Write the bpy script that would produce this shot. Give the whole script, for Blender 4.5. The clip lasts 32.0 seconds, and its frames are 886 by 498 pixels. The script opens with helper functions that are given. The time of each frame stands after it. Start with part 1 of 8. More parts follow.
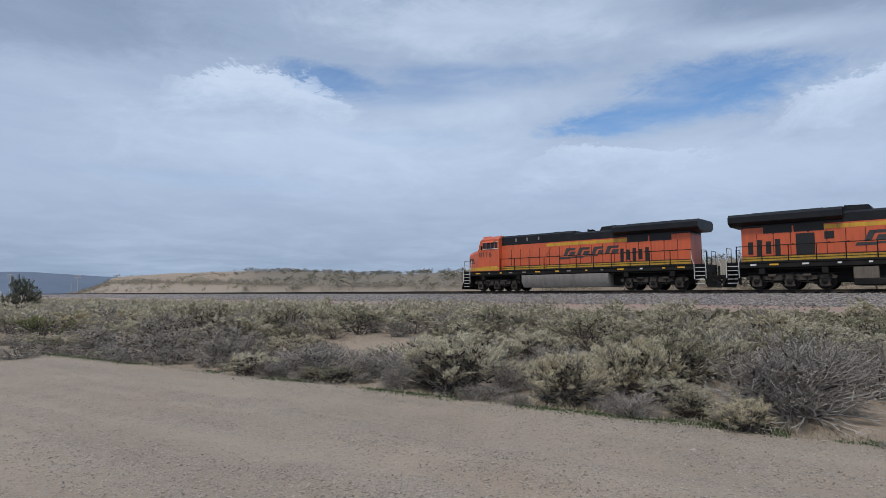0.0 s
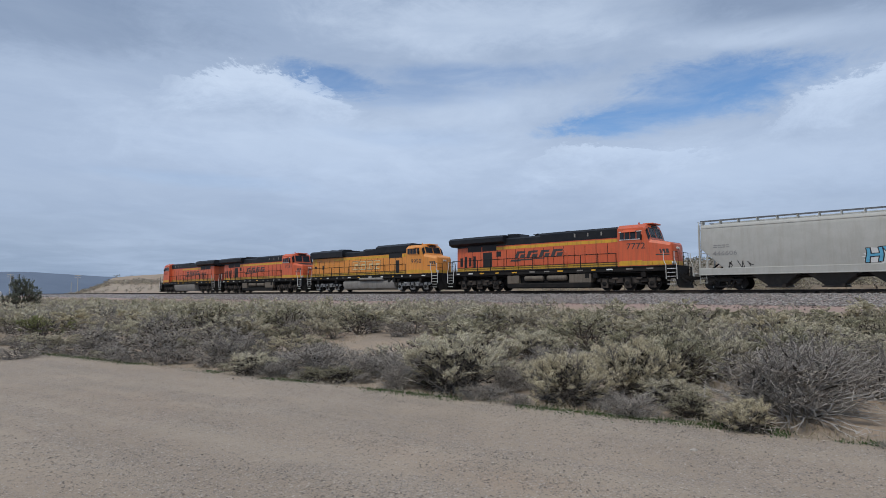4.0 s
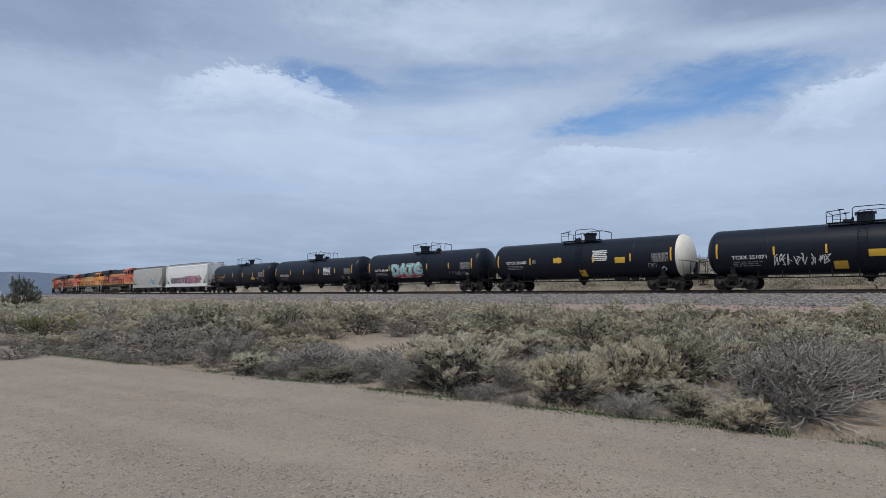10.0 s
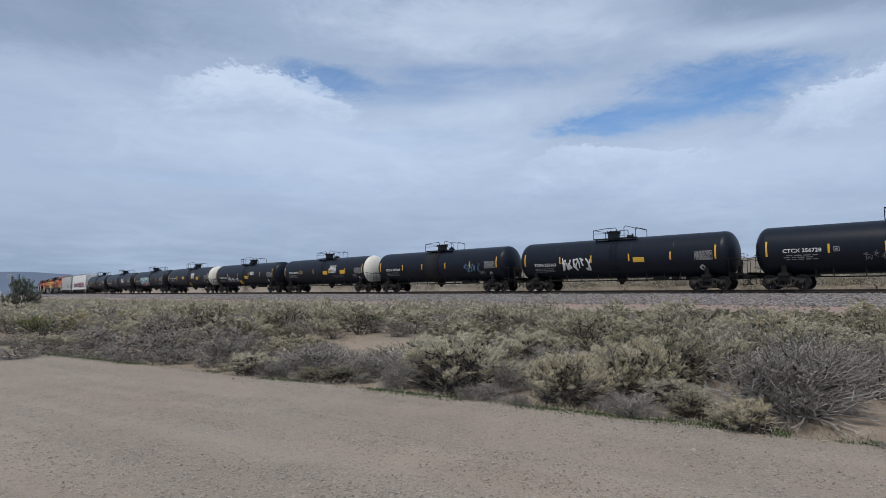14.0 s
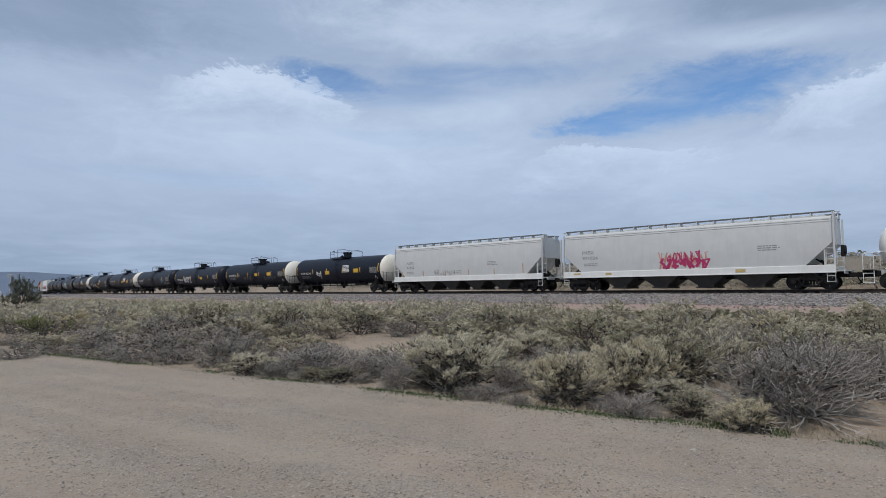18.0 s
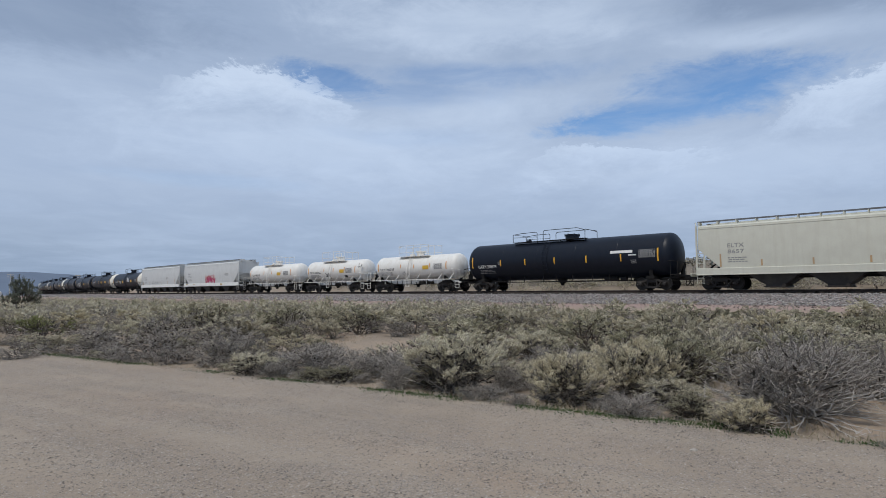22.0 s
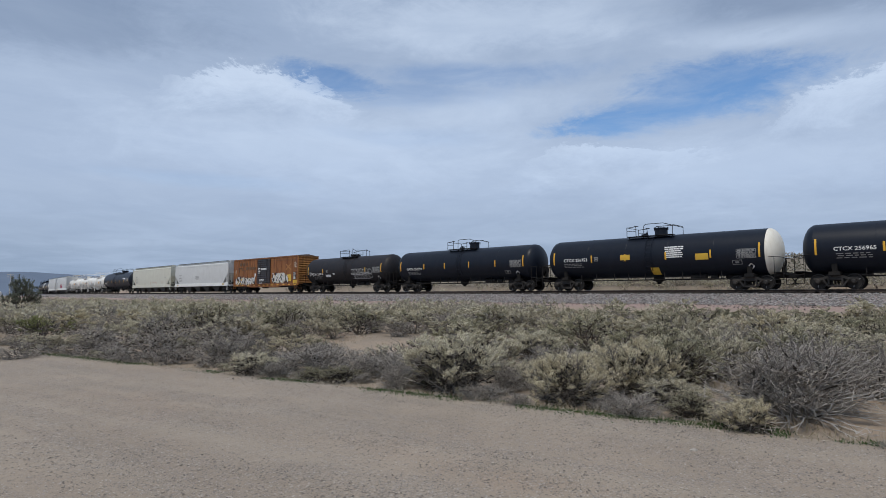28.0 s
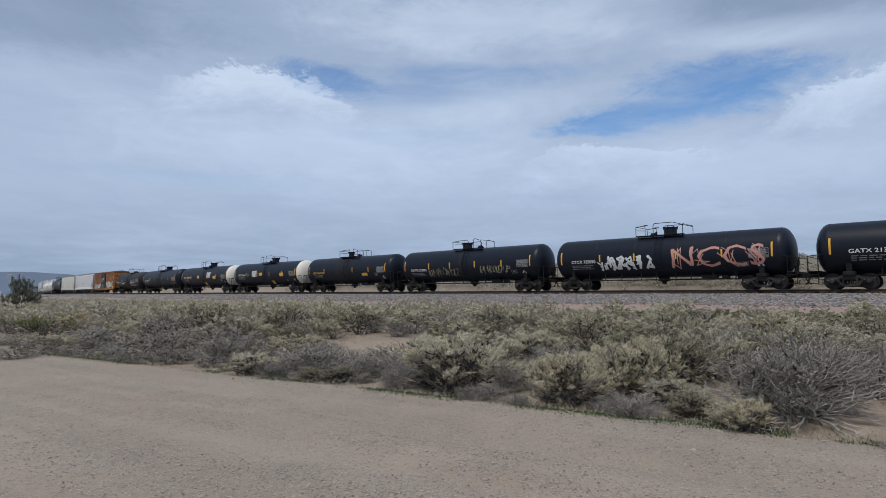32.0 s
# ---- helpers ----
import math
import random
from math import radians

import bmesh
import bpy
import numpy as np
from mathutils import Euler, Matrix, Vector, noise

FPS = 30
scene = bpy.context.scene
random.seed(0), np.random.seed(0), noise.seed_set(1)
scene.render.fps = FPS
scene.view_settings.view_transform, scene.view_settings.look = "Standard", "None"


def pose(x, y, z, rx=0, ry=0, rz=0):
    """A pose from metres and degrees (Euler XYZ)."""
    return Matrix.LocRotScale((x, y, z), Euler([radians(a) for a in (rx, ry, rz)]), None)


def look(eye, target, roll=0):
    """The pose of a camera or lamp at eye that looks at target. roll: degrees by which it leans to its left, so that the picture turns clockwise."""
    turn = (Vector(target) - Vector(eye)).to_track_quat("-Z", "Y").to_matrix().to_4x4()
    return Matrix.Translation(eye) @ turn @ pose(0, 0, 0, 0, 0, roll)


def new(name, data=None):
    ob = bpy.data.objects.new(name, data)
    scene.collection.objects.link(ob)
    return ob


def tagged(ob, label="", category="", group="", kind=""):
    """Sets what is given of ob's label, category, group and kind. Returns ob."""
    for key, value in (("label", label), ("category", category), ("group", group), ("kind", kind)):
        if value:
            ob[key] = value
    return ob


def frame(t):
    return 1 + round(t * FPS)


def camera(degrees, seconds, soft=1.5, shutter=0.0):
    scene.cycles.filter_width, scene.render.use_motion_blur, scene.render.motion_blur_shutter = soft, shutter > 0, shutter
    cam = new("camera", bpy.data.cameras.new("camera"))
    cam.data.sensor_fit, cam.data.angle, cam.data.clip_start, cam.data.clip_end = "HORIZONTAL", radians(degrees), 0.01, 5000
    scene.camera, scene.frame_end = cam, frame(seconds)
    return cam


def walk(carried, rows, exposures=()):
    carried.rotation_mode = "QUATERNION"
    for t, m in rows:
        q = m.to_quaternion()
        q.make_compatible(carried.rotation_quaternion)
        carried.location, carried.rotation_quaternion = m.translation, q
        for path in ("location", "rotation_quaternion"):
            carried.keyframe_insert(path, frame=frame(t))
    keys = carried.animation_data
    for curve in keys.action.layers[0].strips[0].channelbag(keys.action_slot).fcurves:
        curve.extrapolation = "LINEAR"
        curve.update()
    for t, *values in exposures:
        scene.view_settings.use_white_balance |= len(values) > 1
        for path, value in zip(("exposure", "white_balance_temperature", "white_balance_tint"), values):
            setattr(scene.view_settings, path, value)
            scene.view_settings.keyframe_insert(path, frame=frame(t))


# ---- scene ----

# ---- camera: stands still on the dirt road ----
EYE = 1.6
cam = camera(74.02, 32.0, soft=0.65)
STAND = pose(0, 0, EYE, 94.45, 0, 0)
walk(cam, [(0, STAND), (32, STAND)], exposures=[(0, 0.0, 6500, 10), (32, 0.0, 6500, 10)])

# ---- the railway line: straight, then a wide curve to the right ----
SPEED = 17.5
RAIL_Z = 1.93
LINE_X, LINE_A = 62.05, radians(47.194)
CURVE_AT, CURVE_R = 111.4, 1027.0


def line_at(u, w=0.0):
    """The line u metres along (growing to the far left), w metres to the side where the camera stands: x, y, heading."""
    s, e = min(u, CURVE_AT), max(u - CURVE_AT, 0.0)
    a = LINE_A - e / CURVE_R
    x = LINE_X - math.sin(LINE_A) * s - CURVE_R * (math.cos(a) - math.cos(LINE_A))
    y = math.cos(LINE_A) * s + CURVE_R * (math.sin(LINE_A) - math.sin(a))
    return x - math.cos(a) * w, y - math.sin(a) * w, a


# ---- light: bright broken overcast, a veiled sun behind the camera ----
SUN_EL, SUN_AZ = radians(60), radians(205)
sun = new("sun", bpy.data.lights.new("sun", "SUN"))
sun.data.energy, sun.data.angle, sun.data.color = 2.05, radians(12), (1.0, 0.95, 0.87)
sun.matrix_world = look((0, 0, 50), (-50 * math.sin(SUN_AZ) * math.cos(SUN_EL), -50 * math.cos(SUN_AZ) * math.cos(SUN_EL), 50 - 50 * math.sin(SUN_EL)))


class Nodes:
    """A short way to write a node tree."""

    def __init__(self, tree):
        self.tree = tree
        tree.nodes.clear()

    def add(self, kind, _ins=None):
        n = self.tree.nodes.new(kind)
        for k, val in (_ins or {}).items():
            if isinstance(val, bpy.types.NodeSocket):
                self.tree.links.new(val, n.inputs[k])
            else:
                n.inputs[k].default_value = val
        return n

    def math(self, op, a, b=0.0, clamp=False):
        m = self.add("ShaderNodeMath", {0: a, 1: b})
        m.operation, m.use_clamp = op, clamp
        return m.outputs[0]

    def ramp(self, fac, lo, hi):
        m = self.add("ShaderNodeMapRange", {0: fac, 1: lo, 2: hi, 3: 0.0, 4: 1.0})
        m.interpolation_type = "SMOOTHSTEP"
        return m.outputs[0]

    def noise(self, vec, scale, detail=4.0, rough=0.55, distort=0.0):
        return self.add("ShaderNodeTexNoise", {"Vector": vec, "Scale": scale, "Detail": detail, "Roughness": rough, "Distortion": distort}).outputs[0]

    def mix(self, fac, a, b, mode="MIX"):
        n = self.add("ShaderNodeMix")
        n.data_type, n.blend_type = "RGBA", mode
        for i, val in ((0, fac), (6, a), (7, b)):
            if isinstance(val, bpy.types.NodeSocket):
                self.tree.links.new(val, n.inputs[i])
            else:
                n.inputs[i].default_value = (*val, 1.0) if i > 0 and len(val) == 3 else val
        return n.outputs[2]


def make_world():
    world = bpy.data.worlds.new("sky")
    scene.world = world
    world.use_nodes = True
    n = Nodes(world.node_tree)
    co = n.add("ShaderNodeTexCoord").outputs["Generated"]
    sep = n.add("ShaderNodeSeparateXYZ", {0: co}).outputs
    az = n.math("ARCTAN2", sep[0], sep[1])
    el = n.math("ARCSINE", sep[2])
    sky = n.add("ShaderNodeTexSky")
    sky.sky_type, sky.sun_disc, sky.sun_elevation, sky.sun_rotation, sky.dust_density = "NISHITA", False, SUN_EL, SUN_AZ, 0.6
    blue = n.mix(1.0, sky.outputs[0], (0.090, 0.112, 0.132), "MULTIPLY")
    # cloud cover in flat layers: coordinates crowd together towards the horizon
    up = n.math("ADD", n.math("MAXIMUM", sep[2], 0.0), 0.10)
    layer = n.add("ShaderNodeCombineXYZ", {0: n.math("DIVIDE", sep[0], up), 1: n.math("DIVIDE", sep[1], up), 2: 0.0}).outputs[0]
    big = n.noise(layer, 0.55, 5, 0.5, 0.4)
    fine = n.noise(layer, 2.3, 6, 0.6, 0.9)
    ang = n.add("ShaderNodeCombineXYZ", {0: az, 1: n.math("MULTIPLY", el, 2.2), 2: 0.0}).outputs[0]
    warp = n.math("ADD", n.math("SUBTRACT", n.noise(ang, 6.5, 10, 0.70, 0.7), 0.5), n.math("MULTIPLY", n.math("SUBTRACT", n.noise(ang, 34.0, 6, 0.7, 0.4), 0.5), 0.35))

    def patch(a0, e0, wa, up_w, down_w, lean=0.0, soft=1.0, torn=1.7):
        """How far a direction lies inside a ragged patch round an azimuth and an elevation in degrees, with its own reach upwards and downwards."""
        da = n.math("SUBTRACT", az, radians(a0))
        de = n.math("SUBTRACT", n.math("SUBTRACT", el, radians(e0)), n.math("MULTIPLY", da, lean))
        de = n.math("MAXIMUM", n.math("DIVIDE", de, radians(up_w)), n.math("DIVIDE", de, -radians(down_w)))
        d = n.math("SQRT", n.math("ADD", n.math("POWER", n.math("DIVIDE", da, radians(wa)), 2.0), n.math("POWER", de, 2.0)))
        return n.ramp(n.math("ADD", d, n.math("MULTIPLY", warp, torn)), 1.0 + 0.4 * soft, 1.0 - 0.75 * soft)

    def cover(rows):
        out = None
        for a0, e0, wa, up_w, down_w, lean, soft, amount in rows:
            p = n.math("MULTIPLY", patch(a0, e0, wa, up_w, down_w, lean, soft), amount)
            out = p if out is None else n.math("MAXIMUM", out, p)
        return out

    thin = cover(((-10.6, 20.3, 5.6, 1.2, 1.6, -0.14, 0.7, 0.85), (3.0, 21.0, 13.0, 0.9, 1.4, 0.0, 1.0, 0.50), (-3.0, 19.4, 9.0, 1.4, 1.6, 0.0, 1.0, 0.38), (26.0, 18.6, 9.0, 2.0, 2.8, -0.02, 0.75, 1.0), (16.5, 15.9, 6.4, 1.4, 1.0, 0.05, 0.6, 1.0), (21.0, 16.6, 9.0, 1.9, 1.5, 0.08, 0.9, 0.95), (-22.0, 10.3, 9.0, 0.7, 0.7, 0.0, 1.0, 0.16), (-4.0, 15.2, 8.0, 1.0, 1.0, 0.0, 1.0, 0.18)))
    haze = n.mix(n.ramp(el, 0.0, 0.20), (0.29, 0.365, 0.485), (0.43, 0.515, 0.665))
    grey = n.mix(n.ramp(el, 0.20, 0.50), haze, (0.315, 0.395, 0.54))
    white = n.mix(n.ramp(el, 0.05, 0.6), (0.53, 0.63, 0.80), (0.62, 0.70, 0.83))
    lit = n.math("ADD", n.math("MULTIPLY", big, 0.75), n.math("MULTIPLY", fine, 0.35))
    def billow(a0, e0, wa, drop, lean, fade, amount, crisp=0.8):
        """A bank of cloud with a crisp, torn upper edge that arches over an azimuth and dissolves downwards over some degrees."""
        da = n.math("SUBTRACT", az, radians(a0))
        off = n.math("DIVIDE", da, radians(wa))
        arch = n.math("SUBTRACT", n.math("MULTIPLY", da, lean), n.math("MULTIPLY", n.math("POWER", n.math("ABSOLUTE", off), 2.0), radians(drop)))
        depth = n.math("SUBTRACT", n.math("ADD", n.math("ADD", arch, radians(e0)), n.math("MULTIPLY", warp, radians(8.0))), el)
        sides = n.ramp(n.math("ADD", n.math("ABSOLUTE", off), n.math("MULTIPLY", warp, 1.2)), 1.35, 0.35)
        inside = n.math("MULTIPLY", n.ramp(depth, 0.0, radians(crisp)), n.ramp(depth, radians(fade), radians(0.1 * fade)))
        return n.math("MULTIPLY", n.math("MULTIPLY", inside, sides), amount)

    bright = cover(((3.0, 25.2, 17.0, 3.0, 2.4, 0.0, 1.0, 0.55), (30.0, 21.6, 8.0, 1.2, 1.0, -0.1, 1.0, 0.45), (-12.0, 14.0, 19.0, 3.5, 4.0, 0.0, 1.0, 0.62), (26.0, 11.0, 13.0, 2.8, 3.4, 0.0, 1.0, 0.62), (2.0, 17.6, 10.0, 1.6, 1.8, 0.05, 1.0, 0.40)))
    for row in ((-17.2, 21.2, 9.0, 2.9, -0.02, 6.5, 1.0, 0.7), (-12.5, 19.6, 5.0, 0.8, -0.22, 3.5, 0.9, 0.5), (18.0, 14.5, 10.5, 2.0, 0.0, 5.5, 1.0, 0.6), (35.5, 17.6, 6.5, 0.6, 0.33, 5.0, 0.95, 0.9)):
        bright = n.math("MAXIMUM", bright, billow(*row))
    cloud = n.mix(n.math("ADD", n.math("MULTIPLY", n.ramp(lit, 0.42, 0.80), 0.45), n.math("MULTIPLY", bright, 0.92), True), grey, white)
    # thin streaks drawn out along the layers
    streak = n.add("ShaderNodeCombineXYZ", {0: n.math("MULTIPLY", az, 5.0), 1: n.math("MULTIPLY", el, 22.0), 2: 3.0}).outputs[0]
    wisp = n.math("SUBTRACT", n.noise(streak, 1.0, 6, 0.62, 0.6), 0.5)
    cloud = n.mix(n.math("ADD", n.math("MULTIPLY", wisp, 1.1), 0.5, True), n.mix(1.0, cloud, (0.88, 0.90, 0.93), "MULTIPLY"), n.mix(1.0, cloud, (1.12, 1.10, 1.07), "MULTIPLY"))
    # thick grey banks high up
    dark = n.math("MAXIMUM", patch(32.0, 24.2, 13.0, 3.4, 2.4, -0.12), patch(-36.0, 21.8, 15.0, 6.0, 3.2, 0.12))
    cloud = n.mix(n.math("MULTIPLY", dark, 0.75), cloud, n.mix(1.0, cloud, (0.68, 0.71, 0.75), "MULTIPLY"))
    col = n.mix(n.math("MULTIPLY", n.math("MULTIPLY", thin, n.math("SUBTRACT", 1.0, n.math("MULTIPLY", bright, 0.45))), n.math("ADD", n.math("MULTIPLY", n.ramp(wisp, 0.22, -0.12), 0.4), 0.6)), cloud, blue)
    col = n.mix(1.0, col, (0.955, 0.995, 1.03), "MULTIPLY")
    bg = n.add("ShaderNodeBackground", {0: col, 1: 1.0})
    n.add("ShaderNodeOutputWorld", {0: bg.outputs[0]})


make_world()

# ---- materials ----
MATS = {}


def surface(name, col, col2=None, rough=0.6, metal=0.0, grain=40.0, blotch=1.5, bump=0.15, spread=0.25, dirt=None, dirt_amount=0.0, streak=False, per_piece=0.0, spec=0.5):
    """A material with variation at two scales: blotches and grain, with relief, and dirt in patches or in upright streaks."""
    if name in MATS:
        return MATS[name]
    m = MATS[name] = bpy.data.materials.new(name)
    m.use_nodes = True
    n = Nodes(m.node_tree)
    pos = n.add("ShaderNodeTexCoord").outputs["Object"]
    col2 = col2 or tuple(c * (1 - spread) for c in col)
    a = n.noise(pos, blotch, 5, 0.6)
    b = n.noise(pos, grain, 3, 0.6)
    f = n.math("ADD", n.math("MULTIPLY", n.ramp(a, 0.3, 0.7), 0.65), n.math("MULTIPLY", n.ramp(b, 0.3, 0.7), 0.35))
    c = n.mix(f, col, col2)
    if dirt:
        stretch = n.add("ShaderNodeMapping", {0: pos, 3: (2.2, 2.2, 0.22) if streak else (0.8, 0.8, 0.8)}).outputs[0]
        d = n.noise(stretch, 2.0, 6, 0.62)
        c = n.mix(n.math("MULTIPLY", n.ramp(d, 0.42, 0.72), dirt_amount), c, dirt)
    if per_piece:
        rnd = n.add("ShaderNodeObjectInfo").outputs["Random"]
        c = n.mix(n.math("MULTIPLY", rnd, per_piece), c, tuple(x * 0.45 for x in col))
    r = n.math("ADD", n.math("MULTIPLY", b, 0.2), rough - 0.1, True)
    bsdf = n.add("ShaderNodeBsdfPrincipled", {"Base Color": c, "Roughness": r, "Metallic": metal, "Specular IOR Level": spec})
    if bump:
        bp = n.add("ShaderNodeBump", {"Strength": bump, "Distance": 0.02, "Height": n.math("ADD", b, n.math("MULTIPLY", a, 0.5))})
        n.tree.links.new(bp.outputs[0], bsdf.inputs["Normal"])
    n.add("ShaderNodeOutputMaterial", {0: bsdf.outputs[0]})
    return m


def leaf_material(name, tip, old, grown=True):
    """Small leaves: each its own shade between two, a little light through them."""
    m = MATS[name] = bpy.data.materials.new(name)
    m.use_nodes = True
    n = Nodes(m.node_tree)
    rnd = n.add("ShaderNodeNewGeometry").outputs["Random Per Island"]
    obj = n.add("ShaderNodeObjectInfo").outputs["Random"]
    pos = n.add("ShaderNodeTexCoord").outputs["Object"]
    # young shoots' ends are paler than old leaves further in; lit crown and inner shade painted in too
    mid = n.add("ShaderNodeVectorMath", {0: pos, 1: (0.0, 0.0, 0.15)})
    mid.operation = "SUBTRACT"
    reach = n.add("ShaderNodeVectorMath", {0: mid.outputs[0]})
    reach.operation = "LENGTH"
    young_lit = n.ramp(reach.outputs["Value"], 0.30, 0.72) if grown else 0.5
    f = n.math("ADD", n.math("MULTIPLY", rnd, 0.28), n.math("ADD", n.math("MULTIPLY", n.ramp(n.noise(pos, 4.0, 4), 0.3, 0.7), 0.32), n.math("MULTIPLY", young_lit, 0.4)), True)
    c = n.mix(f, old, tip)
    c = n.mix(n.math("MULTIPLY", obj, 0.3), c, (0.25, 0.215, 0.165))
    d = n.add("ShaderNodeBsdfPrincipled", {"Base Color": c, "Roughness": 0.75})
    t = n.add("ShaderNodeBsdfTranslucent", {0: c})
    mix = n.add("ShaderNodeMixShader", {0: 0.25, 1: d.outputs[0], 2: t.outputs[0]})
    n.add("ShaderNodeOutputMaterial", {0: mix.outputs[0]})
    return m


BLACK = surface("black_tank_paint", (0.0078, 0.0112, 0.0195), (0.010, 0.0138, 0.023), rough=0.42, grain=25, bump=0.03, dirt=(0.024, 0.025, 0.029), dirt_amount=0.16, streak=True, spec=0.22)
BLACK_OLD = surface("weathered_black_tank_paint", (0.011, 0.012, 0.016), (0.017, 0.0155, 0.017), rough=0.55, grain=25, bump=0.05, dirt=(0.038, 0.024, 0.021), dirt_amount=0.4, streak=True, spec=0.3)
TANK_WHITE = surface("white_tank_paint", (0.80, 0.79, 0.75), (0.72, 0.70, 0.65), rough=0.45, grain=20, bump=0.03, dirt=(0.50, 0.40, 0.28), dirt_amount=0.16, streak=True)
END_WHITE = surface("white_end_paint", (0.80, 0.78, 0.70), (0.74, 0.70, 0.60), rough=0.5, grain=20, bump=0.03, dirt=(0.5, 0.42, 0.30), dirt_amount=0.3, streak=True)
HOPPER_WHITE = surface("white_hopper_paint", (0.77, 0.78, 0.75), (0.70, 0.70, 0.67), rough=0.5, grain=18, bump=0.03, dirt=(0.48, 0.45, 0.38), dirt_amount=0.15, streak=True)
HOPPER_GREY = surface("grey_hopper_paint", (0.45, 0.45, 0.42), (0.38, 0.38, 0.35), rough=0.55, grain=18, bump=0.03, dirt=(0.29, 0.25, 0.20), dirt_amount=0.25, streak=True)
HOPPER_LIGHT = surface("light_grey_hopper_paint", (0.60, 0.61, 0.60), (0.54, 0.55, 0.54), rough=0.5, grain=18, bump=0.03, dirt=(0.42, 0.40, 0.36), dirt_amount=0.16, streak=True)
HOPPER_CREAM = surface("cream_hopper_paint", (0.60, 0.60, 0.51), (0.54, 0.53, 0.45), rough=0.5, grain=18, bump=0.03, dirt=(0.40, 0.36, 0.28), dirt_amount=0.18, streak=True)
UNDER = surface("underframe_black", (0.008, 0.008, 0.0085), (0.014, 0.013, 0.012), rough=0.75, grain=30, bump=0.2, dirt=(0.045, 0.036, 0.028), dirt_amount=0.3, spec=0.25)
TRUCK_STEEL = surface("truck_steel", (0.011, 0.0105, 0.010), (0.022, 0.019, 0.016), rough=0.7, grain=30, bump=0.2, dirt=(0.075, 0.062, 0.05), dirt_amount=0.4)
TRUCK_GREY = surface("loco_truck_brown", (0.095, 0.075, 0.058), (0.045, 0.036, 0.029), rough=0.75, grain=30, bump=0.2, dirt=(0.018, 0.015, 0.013), dirt_amount=0.9)
TRUCK_SILVER = surface("loco_truck_silver", (0.36, 0.37, 0.37), (0.17, 0.17, 0.165), rough=0.7, grain=30, bump=0.2, dirt=(0.05, 0.045, 0.04), dirt_amount=0.85)
WHEEL_STEEL = surface("wheel_steel", (0.009, 0.008, 0.0075), (0.016, 0.014, 0.012), rough=0.7, grain=50, bump=0.1)
TREAD = surface("polished_tread", (0.12, 0.115, 0.11), rough=0.45, metal=1.0, bump=0.02)
RAIL_TOP = surface("polished_rail_head", (0.45, 0.43, 0.41), rough=0.3, metal=1.0, bump=0.02)
RAIL_SIDE = surface("rusty_rail", (0.022, 0.016, 0.013), (0.036, 0.024, 0.018), rough=0.85, bump=0.2)
YELLOW = surface("reflector_yellow", (0.80, 0.46, 0.04), (0.70, 0.36, 0.03), rough=0.4, bump=0.02)
PLACARD_YELLOW = surface("yellow_panel", (0.72, 0.46, 0.05), (0.60, 0.36, 0.04), rough=0.5, bump=0.02)
ORANGE_MARK = surface("faded_orange_reflector", (0.72, 0.36, 0.10), (0.60, 0.30, 0.10), rough=0.5, bump=0.02)
INK_WHITE = surface("white_stencil", (0.78, 0.78, 0.76), (0.66, 0.66, 0.64), rough=0.6, bump=0.0)
INK_GREY = surface("worn_grey_stencil", (0.30, 0.30, 0.29), (0.16, 0.16, 0.16), rough=0.6, bump=0.0)
INK_YELLOW = surface("yellow_stencil", (0.62, 0.40, 0.06), (0.48, 0.30, 0.06), rough=0.6, bump=0.0)
INK_BLACK = surface("black_stencil", (0.03, 0.03, 0.032), (0.06, 0.06, 0.06), rough=0.6, bump=0.0)
INK_FADED = surface("faded_dark_stencil", (0.22, 0.22, 0.22), (0.32, 0.32, 0.31), rough=0.6, bump=0.0)


